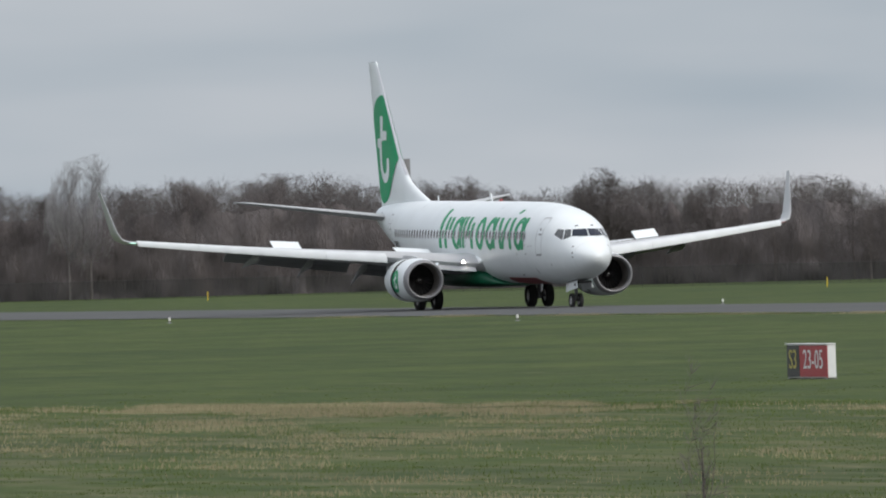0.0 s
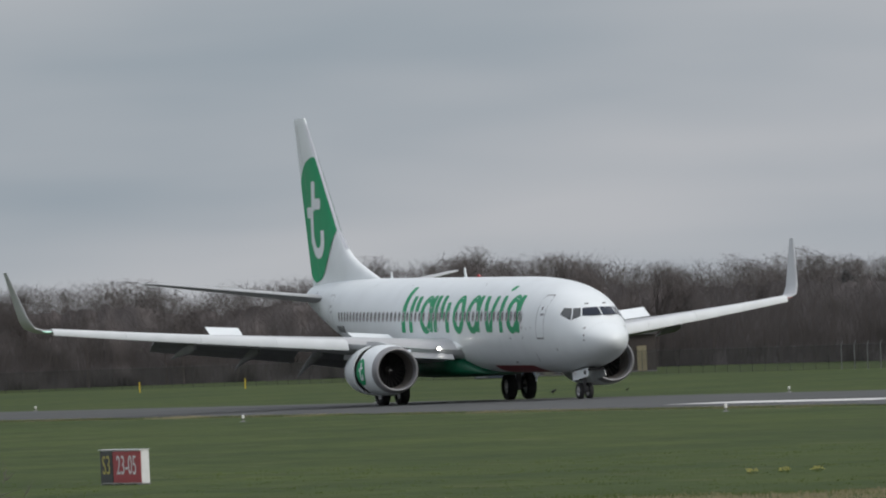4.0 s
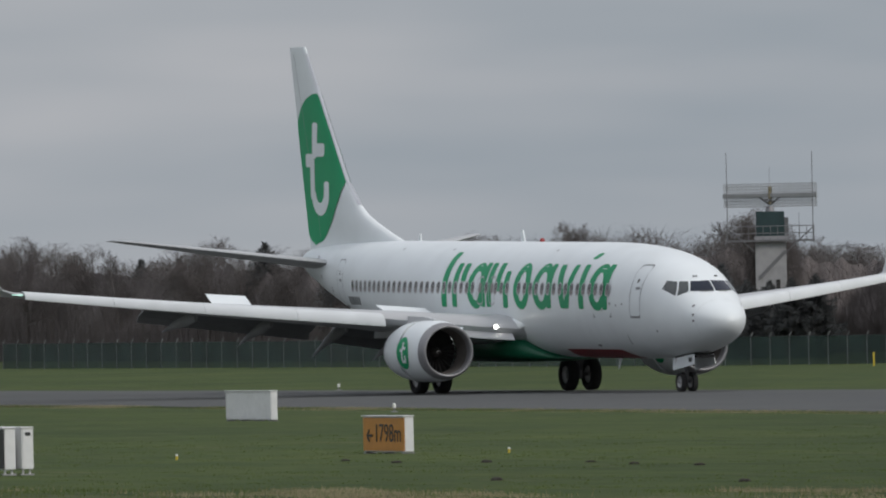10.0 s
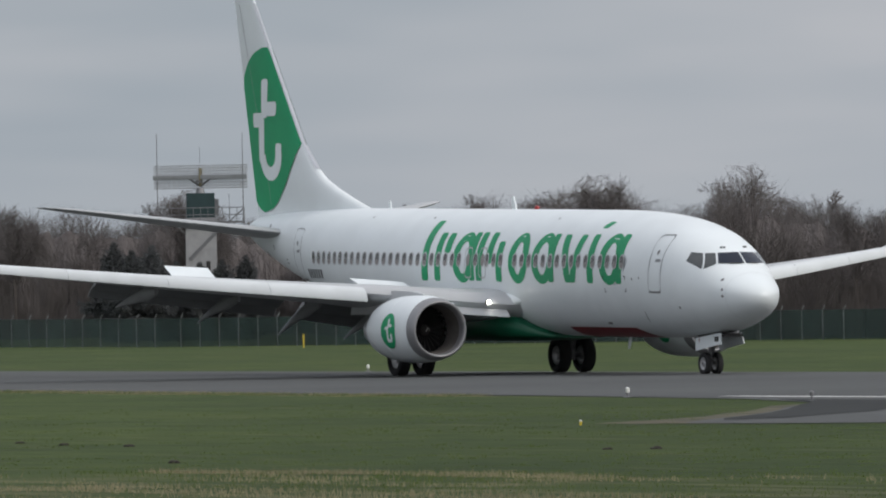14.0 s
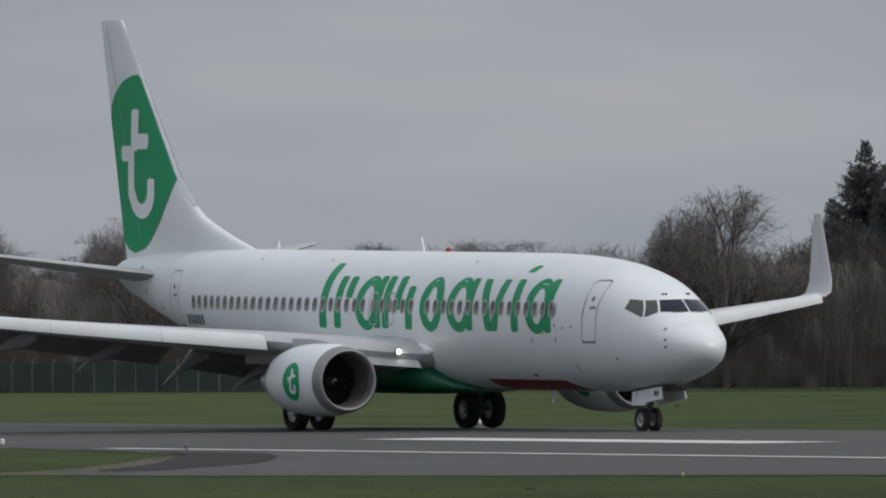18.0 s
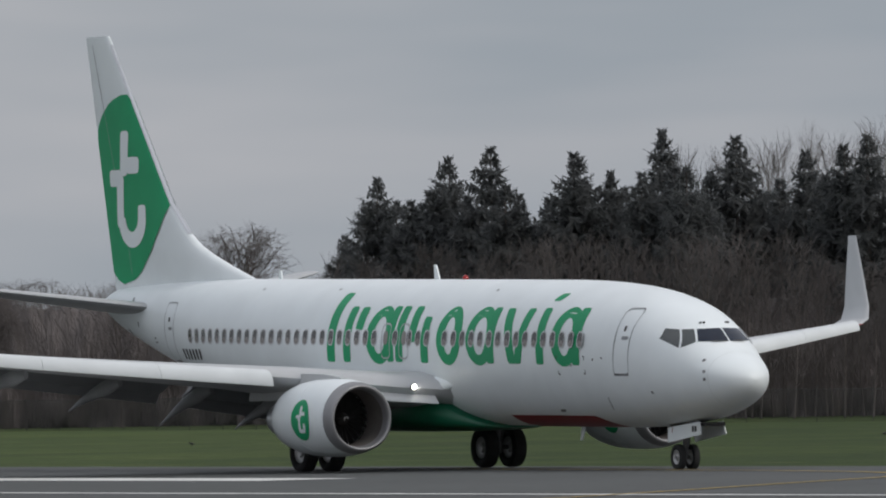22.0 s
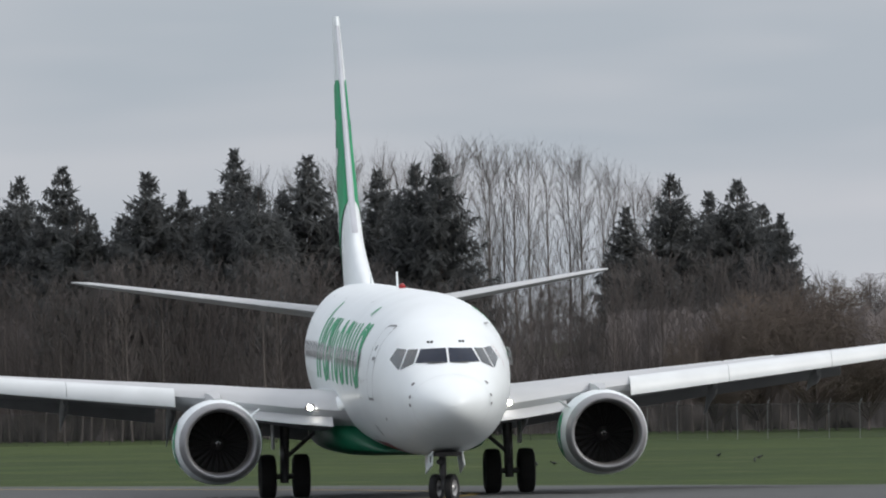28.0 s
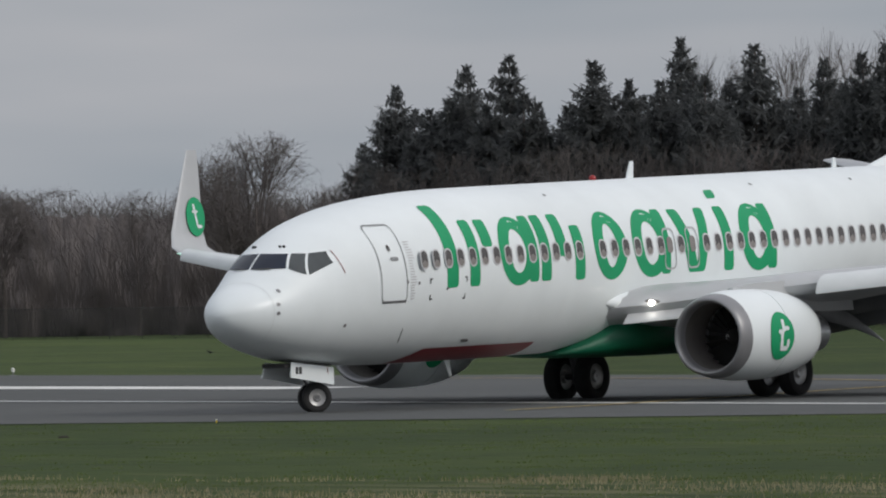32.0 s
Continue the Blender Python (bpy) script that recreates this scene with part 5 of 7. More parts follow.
lamp0 = runway_lamp(-327.6, -28.2)
runway_lamp(-311.4, -30.9, M_STEEL, "small grey unlit lamp on the turning bay")
for x, y in ((-384.8, -27.5), (-445.5, -25.2), (-500, -25.0), (-557, -24.8), (-615.5, -24.5), (-674, -24.5), (-732, -24.5)):
    copy_thing(lamp0, Matrix.Translation((x, y, 0)))
for x in (-285.3, -343.5, -401.7, -459.8, -518.0, -576.2, -634.2, -690.5, -748.0):
    copy_thing(lamp0, Matrix.Translation((x, 25.9, ground_z(25.9))))


def marker(x, y, h, name="marker_post", label="small yellow edge marker post in grass", r=0.045):
    z = ground_z(y)
    ob = empty(name)
    ob.location = (x, y, z)
    part("stake", tube((0, 0, -0.02), (0, 0, h * 0.72), r * 0.8, r * 0.8, 10), M_YELLOW, ob)
    part("cap", tube((0, 0, h * 0.70), (0, 0, h), r, r * 0.7, 10), M_LAMPBODY if h < 0.4 else M_YELLOW, ob)
    return tagged(ob, label, "marker post", group="edge markers")


for x, y in ((-279.6, -52.95), (-291.4, -63.8), (-261.2, -44.2), (-294.2, -71.0)):
    marker(x, y, 0.08 if y > -45 else 0.13, r=0.022 if y > -45 else 0.035)
for x, y in ((-945.5, 113.2), (-1052, 95.3), (-930, 116.2), (-666.6, 118.7)):
    marker(x, y, 0.75, "marker_stake", "tall yellow marker stake on far grass", 0.055)


def molehill(x, y, k):
    bm = bmesh.new()
    bmesh.ops.create_icosphere(bm, subdivisions=3, radius=1.0)
    for q in bm.verts:
        n = noise.noise(q.co * 2.3 + Vector((k * 7.1, 0, 0))) * 0.25 + noise.noise(q.co * 6 + Vector((0, k * 3.3, 0))) * 0.12
        q.co = Vector((q.co.x * (0.085 + 0.03 * (k % 3)) * (1 + n), q.co.y * 0.12 * (1 + n), max(-0.01, q.co.z * (0.042 + 0.010 * (k % 3)) * (1 + 1.8 * n))))
    ob = part("molehill", bm, M_SOIL, None, smooth=True, at=Matrix.Translation((x, y, 0)))
    return tagged(ob, "low dark molehill of crumbly soil in grass", "molehill", group="molehills")


for k, (x, y) in enumerate(((-285.2, -70.5), (-280.3, -71.3), (-277.3, -70.4), (-273.6, -69.5), (-265.3, -70.6), (-243.2, -79.5),
                            (-247.3, -55.5), (-269.2, -70.4), (-252.9, -80.6), (-246.2, -68.6), (-245.4, -67.9))):
    molehill(x, y, k)


def flower_clump(x, y, k):
    rnd = random.Random(k)
    vs, fs, idx = [], [], []
    for _ in range(50):
        a, r, h = rnd.uniform(0, 6.28), 0.14 * rnd.random() ** 0.5, rnd.uniform(0.05, 0.12)
        bx, by = r * math.cos(a), r * math.sin(a)
        n = len(vs)
        vs += [(bx - 0.008, by, 0), (bx + 0.008, by, 0), (bx + rnd.uniform(-0.04, 0.04), by + rnd.uniform(-0.04, 0.04), h)]
        fs.append((n, n + 1, n + 2)), idx.append(0)
        if rnd.random() < 0.6:
            p = vs[-1]
            n = len(vs)
            vs += [(p[0] - 0.02, p[1], p[2] - 0.015), (p[0] + 0.02, p[1], p[2] - 0.015), (p[0] + 0.017, p[1], p[2] + 0.022), (p[0] - 0.017, p[1], p[2] + 0.022)]
            fs.append((n, n + 1, n + 2, n + 3)), idx.append(1)
    ob = raw("flower_clump", vs, fs, [M_BLADE, M_PETAL], idx=idx, at=Matrix.Translation((x, y, 0)))
    return tagged(ob, "clump of pale yellow flowers in grass", "flowers", group="flower clumps")


M_PETAL = material("pale_yellow_petals", (0.72, 0.66, 0.22), 0.7, 0, 0.2, 9, 2)
for k, (x, y) in enumerate(((-291.0, -81.4), (-290.8, -80.7), (-289.7, -80.3))):
    flower_clump(x, y, k)


# crows feeding on the far grass
def crow(x, y, turn):
    z = ground_z(y)
    ob = empty("crow")
    ob.matrix_basis = pose(x, y, z, 0, 0, turn)
    rs = []
    for t in range(9):
        u = t / 8
        r = 0.085 * math.sin(math.pi * min(0.98, 0.06 + u * 0.9)) ** 0.7
        rs.append([(-0.16 + 0.34 * u, r * math.cos(2 * math.pi * i / 10), 0.17 + 0.05 * u + r * 0.9 * math.sin(2 * math.pi * i / 10)) for i in range(10)])
    part("body", loft(rs, cap0=True, cap1=True), M_CROW, ob, smooth=True)
    bm = bmesh.new()
    bmesh.ops.create_uvsphere(bm, u_segments=10, v_segments=6, radius=0.055)
    part("head", bm, M_CROW, ob, smooth=True, at=Matrix.Translation((0.21, 0, 0.29)))
    part("beak", tube((0.25, 0, 0.285), (0.33, 0, 0.27), 0.018, 0.003, 6), M_CROW, ob)
    part("tail", box(0.18, 0.08, 0.02, (-0.24, 0, 0.155), 0.005), M_CROW, ob)
    for d in (-1, 1):
        part("leg", tube((0.02, 0.04 * d, 0), (0.0, 0.04 * d, 0.13), 0.009, None, 5), M_CROW, ob)
    return tagged(ob, "black crow standing on the grass", "bird", group="crows")


crow0 = crow(-729.3, 68.7, 20)
for k, (x, y) in enumerate(((-728.6, 72.9), (-498.6, 121.1), (-448.8, 93.8), (-451, 96), (-481.4, 115.8), (-464, 112.1), (-453.2, 107), (-443.1, 100.2), (-527.6, 103.1))):
    copy_thing(crow0, pose(x, y, ground_z(y), 0, 0, 70 * k + 15) @ Matrix.Scale(0.6, 4))


# ---------------------------------------------------------------- fence
FENCE = [(-1150, 92), (-1000, 127), (-900, 126), (-800, 123), (-690, 121), (-640, 140), (-600, 148), (-570, 160), (-470, 160)]


def see_through(name, colour, cover):
    m = bpy.data.materials.new(name)
    m.use_nodes = True
    n, l = m.node_tree.nodes, m.node_tree.links
    b = n["Principled BSDF"]
    b.inputs["Roughness"].default_value = 0.8
    geo = n.new("ShaderNodeNewGeometry")
    no = n.new("ShaderNodeTexNoise")
    no.inputs["Scale"].default_value, no.inputs["Detail"].default_value = 0.5, 5
    l.new(geo.outputs["Position"], no.inputs["Vector"])
    r = n.new("ShaderNodeValToRGB")
    r.color_ramp.elements[0].position, r.color_ramp.elements[0].color = 0.35, (*[c * 0.8 for c in colour], 1)
    r.color_ramp.elements[1].position, r.color_ramp.elements[1].color = 0.65, (*[c * 1.25 for c in colour], 1)
    l.new(no.outputs["Fac"], r.inputs["Fac"])
    l.new(r.outputs["Color"], b.inputs["Base Color"])
    b.inputs["Alpha"].default_value = cover
    return m


M_NET = see_through("green_windbreak_net", (0.040, 0.070, 0.062), 0.62)
M_WIRE = see_through("dark_wire_mesh", (0.06, 0.062, 0.060), 0.14)


def build_fence():
    fence = tagged(empty("fence"), "mesh perimeter fence with pale metal posts", "fence", group="")
    pts, carry = [], 0.0
    for (x0, y0), (x1, y1) in zip(FENCE, FENCE[1:]):
        d = math.hypot(x1 - x0, y1 - y0)
        t = carry
        while t < d:
            pts.append((x0 + (x1 - x0) * t / d, y0 + (y1 - y0) * t / d))
            t += 1.5 if x0 == -690 else 2.6
        carry = t - d
    h = 1.62
    bm = tube((0, 0, -0.1), (0, 0, h), 0.032, None, 6)
    tube((0, 0, h), (0, 0.14, h + 0.22), 0.028, None, 6, bm)
    first = part("post", bm, M_POST, fence)
    first.location = (*pts[0], ground_z(pts[0][1]))
    bm = tube((0, 0, -0.1), (0, 0, h), 0.017, None, 6)
    tube((0, 0, h), (0, 0.14, h + 0.22), 0.016, None, 6, bm)
    second = part("post", bm, M_POSTDARK, fence)
    second.location = (*pts[1], ground_z(pts[1][1]))
    dark = second.data
    pale = dark.copy()
    pale.materials[0] = M_POST
    for x, y in pts[2:]:
        p = new("post", first.data if -830 < x < -642 else (pale if x > -548 else dark))
        p.parent, p.location = fence, (x, y, ground_z(y))
    for (x0, y0), (x1, y1) in zip(pts, pts[1:]):
        d = math.hypot(x1 - x0, y1 - y0)
        net = -810 < x0 < -636
        vs = [(0, -0.01, 0.03), (d, -0.01, 0.03), (d, -0.01, h - 0.03), (0, -0.01, h - 0.03), (0, 0.01, 0.03), (d, 0.01, 0.03), (d, 0.01, h - 0.03), (0, 0.01, h - 0.03)]
        fs = [(0, 1, 2, 3), (7, 6, 5, 4), (0, 4, 5, 1), (3, 2, 6, 7), (0, 3, 7, 4), (1, 5, 6, 2)]
        raw("mesh_panel", vs, fs, M_NET if net else M_WIRE, fence, at=Matrix.Translation((x0, y0, ground_z(y0))) @ Matrix.Rotation(math.atan2(y1 - y0, x1 - x0), 4, "Z"))
    bm = bmesh.new()
    for (x0, y0), (x1, y1) in zip(FENCE, FENCE[1:]):
        tube((x0, y0, ground_z(y0) + h), (x1, y1, ground_z(y1) + h), 0.016, None, 5, bm)
    part("top_rail", bm, M_POSTDARK, fence)


build_fence()


# ---------------------------------------------------------------- low service building and radar
def build_service_building():
    b = tagged(empty("service_building"), "low flat-roofed brown service building with blue end", "building")
    L, g = 12.97, -1.23
    b.matrix_basis = Matrix.Translation((-913.6, 127.9, g)) @ Matrix.Rotation(radians(70.4), 4, "Z")
    # local: x along the front, y away from it
    part("wall", box(L, 8.0, 2.75, (L / 2, 4.0, 1.375)), M_BRICK, b, "dark brown brick wall")
    part("roof", box(L + 0.3, 8.4, 0.10, (L / 2, 3.95, 2.80), 0.02), M_ROOFEDGE, b, "grey flat roof edge")
    part("gutter", tube((0, -0.26, 2.68), (L, -0.26, 2.68), 0.05, None, 8), M_ROOFEDGE, b)
    clad = part("blue_cladding", box(3.25, 0.12, 2.55, (2.62, -0.06, 1.275), 0.01), M_BLUE, b, "dark blue cladding")
    for k in range(9):
        part("rib", box(0.03, 0.03, 2.5, (1.2 + 0.35 * k, -0.132, 1.27)), M_BLUE, clad)
    part("corner_cladding", box(0.45, 0.10, 2.5, (4.48, -0.05, 1.25), 0.01), M_GREYBLUE, b, "grey-blue cladding strip")
    part("pale_panel", box(0.78, 0.16, 2.2, (0.48, -0.08, 1.15), 0.01), M_GREYDOOR, b, "pale grey panel")
    for k, (cx, w) in enumerate(((5.28, 0.58), (11.95, 0.68))):
        d = part("steel_door", box(w, 0.10, 1.78, (cx, -0.05, 0.95), 0.01), M_TAN if k else M_DULLDOOR, b, "tan steel door" if k else "dull olive steel door")
        part("door_handle", box(0.10, 0.05, 0.03, (cx + w * 0.36, -0.12, 0.95)), M_STEEL, d)
    d2 = part("roller_door", box(1.88, 0.10, 1.75, (8.87, -0.05, 1.02), 0.01), M_GREYDOOR, b, "grey roller door")
    for k in range(6):
        part("slat", box(1.84, 0.03, 0.03, (8.87, -0.112, 0.32 + 0.26 * k)), M_GREYDOOR, d2)
    for k in range(2):
        v = part("vent_box", box(0.40, 0.45, 0.42, (8.55 + 0.66 * k, -0.22, 2.20), 0.03), M_GREYDOOR, b, "pale vent box")
        part("louvre", box(0.30, 0.02, 0.22, (8.55 + 0.66 * k, -0.452, 2.18)), M_BLACK, v)
        part("flue", tube((8.95 + 0.62 * k, 0.5, 2.8), (8.95 + 0.62 * k, 0.5, 3.5), 0.05, None, 10), M_STEEL, b)
    part("drain_pipe", tube((6.05, -0.1, 0), (6.05, -0.1, 2.7), 0.06, None, 10), M_GREYDOOR, b)
    part("lamp_box", box(0.5, 0.4, 0.20, (6.75, 0.1, 2.95), 0.03), M_GREYDOOR, b)
    part("wall_lamp", box(0.22, 0.2, 0.14, (5.75, -0.1, 2.35), 0.02), M_GREYDOOR, b)
    part("plinth", box(L + 0.02, 8.06, 0.10, (L / 2, 4.0, 0.05)), M_ROOFEDGE, b)


build_service_building()
RADAR_AT = Vector((-756.2, 153.3, -1.23))


def build_radar():
    tower = tagged(empty("radar_tower"), "concrete radar tower with dark cabin and platform", "radar tower")
    tower.matrix_basis = Matrix.Translation(RADAR_AT) @ Matrix.Rotation(radians(65.65 - 90 + 90), 4, "Z")
    # local: x across the view, y away from it
    part("trunk", box(1.9, 1.9, 6.95, (0.0, 0, 3.47), 0.03), M_CONCRETE, tower, "pale concrete trunk")
    part("hatch", box(0.24, 0.05, 0.55, (0.42, -0.96, 4.4)), M_BLACK, tower)
    part("ladder", box(0.5, 0.05, 0.2, (0, 0, 0)), M_STEEL, tower, at=Matrix.Translation((0.1, -0.98, 5.6)) @ Matrix.Rotation(radians(-45), 4, "Y") @ Matrix.Diagonal((4.6, 1, 1, 1)))
    part("platform", box(5.4, 2.6, 0.12, (0, 0, 7.05), 0.01), M_STEEL, tower)
    for k in range(13):
        x = -2.65 + 5.3 * k / 12
        part("rail_post", tube((x, -1.25, 7.1), (x, -1.25, 7.95), 0.022, None, 6), M_STEEL, tower)
    for z in (7.5, 7.93):
        part("hand_rail", tube((-2.65, -1.25, z), (2.65, -1.25, z), 0.028, None, 6), M_STEEL, tower)
    for d in (-1, 1):
        part("brace", tube((d * 1.0, -1.2, 6.4), (d * 2.6, -1.2, 7.85), 0.035, None, 6), M_STEEL, tower)
        part("mast", tube((d * 2.6, -1.0, 6.9), (d * 2.6, -1.0, 12.45), 0.035, 0.02, 8), M_STEEL, tower, "thin lightning mast")
    part("aerial", tube((0.0, 0.6, 8.9), (0.0, 0.6, 11.6), 0.018, 0.010, 6), M_STEEL, tower)
    part("aerial", tube((1.75, -0.5, 7.1), (1.75, -0.5, 8.75), 0.02, 0.012, 6), M_STEEL, tower)
    part("cabin", box(1.72, 1.72, 1.55, (0, 0, 8.05), 0.03), M_CABINET, tower, "dark green equipment cabin")
    part("cabin_base", box(1.95, 1.95, 0.26, (0, 0, 7.2), 0.02), M_CONCRETE, tower)
    part("cabin_unit", box(0.25, 0.6, 1.0, (0.98, -0.3, 7.95), 0.02), M_STEEL, tower)
    part("pedestal", tube((0, 0, 8.82), (0, 0, 9.15), 0.30, 0.20, 16), M_STEEL, tower)
    # turning antenna
    ant = part("antenna", box(5.86, 0.20, 0.24, (0, 0, 0.62), 0.02), M_SEAM, tower, "turning radar antenna with lattice reflector")
    for d in (-1, 1):
        part("antenna_arm", tube((0, 0.1, 0.05), (d * 0.75, 0.0, 0.6), 0.06, None, 8), M_STEEL, ant)
    bm = bmesh.new()
    for k in range(74):
        x = -2.9 + 5.8 * k / 73
        box(0.030, 0.03, 1.42, (x, 0.16, 0.62), 0, bm)
    for k in range(9):
        box(5.8, 0.03, 0.03, (0, 0.16, -0.06 + 1.40 * k / 8), 0, bm)
    part("reflector", bm, M_ANT, ant, "grey lattice reflector")
    part("feed_boom", box(0.2, 0.9, 0.14, (0, -0.4, 0.35), 0.02), M_STEEL, ant)
    part("end_cap", box(0.10, 0.7, 1.1, (0, 0.2, 0.62), 0.02), M_TAN, ant)
    ant.location = (0, 0, 9.18)
    return ant


antenna = build_radar()
part_b = tagged(empty("water_tower"), "distant grey round tower above the wood", "tower")
part_b.location = (-1730, 306.0, -1.23)
part("shaft", tube((0, 0, 0), (0, 0, 11.4), 0.45, 0.42, 14), M_TOWER, part_b)
part("head", tube((0, 0, 8.9), (0, 0, 14.3), 0.66, 0.64, 18), M_TOWER, part_b)


# ---------------------------------------------------------------- woods
class Twigs:
    """Collects tapered limbs and flat twigs as plain vertices and faces."""

    def __init__(self):
        self.v, self.f = [], []

    def limb(self, a, b, ra, rb, sides=5):
        d = (b - a).normalized()
        u = d.orthogonal().normalized()
        w = d.cross(u)
        n = len(self.v)
        for p, r in ((a, ra), (b, rb)):
            for i in range(sides):
                t = 2 * math.pi * i / sides
                self.v.append(p + (u * math.cos(t) + w * math.sin(t)) * r)
        for i in range(sides):
            j = (i + 1) % sides
            self.f.append((n + i, n + j, n + sides + j, n + sides + i))

    def twig(self, a, b, w):
        d = b - a
        s = d.cross(Vector((0.6, 0.8, 0.1))).normalized() * w
        n = len(self.v)
        self.v += [a - s, a + s, b]
        self.f.append((n, n + 1, n + 2))


def bend(d, rnd, amount, lift):
    q = d + Vector((rnd.gauss(0, amount), rnd.gauss(0, amount), rnd.gauss(0, amount) + lift))
    return q.normalized()


def bare_tree(seed, height, spread, upright, limbs=9, bark=None, fork=0.25, twig_w=0.0075, kids=(2, 2, 2), twig=None, wild=1.0, girth=0.014):
    rnd = random.Random(seed)
    trunk, crown = Twigs(), Twigs()
    # trunk, with a slight bend
    p, d, r = Vector((0, 0, -0.1)), Vector((rnd.gauss(0, 0.03), rnd.gauss(0, 0.03), 1)).normalized(), height * girth
    spine = [(p.copy(), r)]
    steps = 7
    for k in range(steps):
        q = p + d * height * 0.88 / steps
        r2 = r * (0.80 if k < steps - 1 else 0.5)
        trunk.limb(p, q, r, r2, 7)
        p, r = q, r2
        d = bend(d, rnd, 0.06 * wild, 0.04)
        spine.append((p.copy(), r))

    def grow(a, d, length, r, level):
        n = 3 if level < 2 else 2
        for k in range(n):
            b = a + d * length / n
            crown.limb(a, b, r, r * 0.72, 4 if level < 2 else 3)
            for _ in range(kids[min(level, 2)]):
                side = d.cross(Vector((rnd.gauss(0, 1), rnd.gauss(0, 1), rnd.gauss(0, 1)))).normalized()
                dd = (d * 0.75 + side * (0.75 if level else 0.6) * wild + Vector((0, 0, upright * 0.5))).normalized()
                at = a + (b - a) * rnd.uniform(0.3, 1.0)
                if level < 2:
                    grow(at, dd, length * rnd.uniform(0.42, 0.62), r * 0.45, level + 1)
                else:
                    for _ in range(3):
                        e = at + bend(dd, rnd, 0.42 * wild, upright * 0.25) * length * rnd.uniform(0.6, 1.25)
                        crown.twig(at, e, twig_w)
            a, r = b, r * 0.72
            d = bend(d, rnd, 0.14 * wild, upright * 0.12)
        for _ in range(3):
            crown.twig(a, a + bend(d, rnd, 0.3 * wild, upright * 0.2) * length * 0.5, twig_w)

    for k in range(limbs):
        t = fork + (0.98 - fork) * (k + rnd.random() * 0.6) / limbs
        i = min(len(spine) - 2, int(t * (len(spine) - 1)))
        a = spine[i][0].lerp(spine[i + 1][0], t * (len(spine) - 1) - i)
        ang = k * 2.4 + rnd.uniform(-0.5, 0.5)
        out = Vector((math.cos(ang), math.sin(ang), 0))
        d = (out * (1.0 - 0.45 * t) * (1.2 - upright * 0.5) + Vector((0, 0, 0.45 + upright * 0.8 + 0.5 * t))).normalized()
        grow(a, d, spread * height * (1.05 - 0.5 * t) * rnd.uniform(0.8, 1.15), spine[i][1] * 0.42, 0)
    top = max(q.z for q in crown.v)
    for q in trunk.v + crown.v:
        q *= height / top
    tree = empty("bare_tree")
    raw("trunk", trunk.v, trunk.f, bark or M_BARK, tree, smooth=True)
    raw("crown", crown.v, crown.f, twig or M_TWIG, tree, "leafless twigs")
    return tree


def tree_of(name, trunk, crown, bark, twig):
    tree = empty(name)
    raw("trunk", trunk.v, trunk.f, bark, tree, smooth=True)
    raw("crown", crown.v, crown.f, twig, tree, "leafless twigs")
    return tree


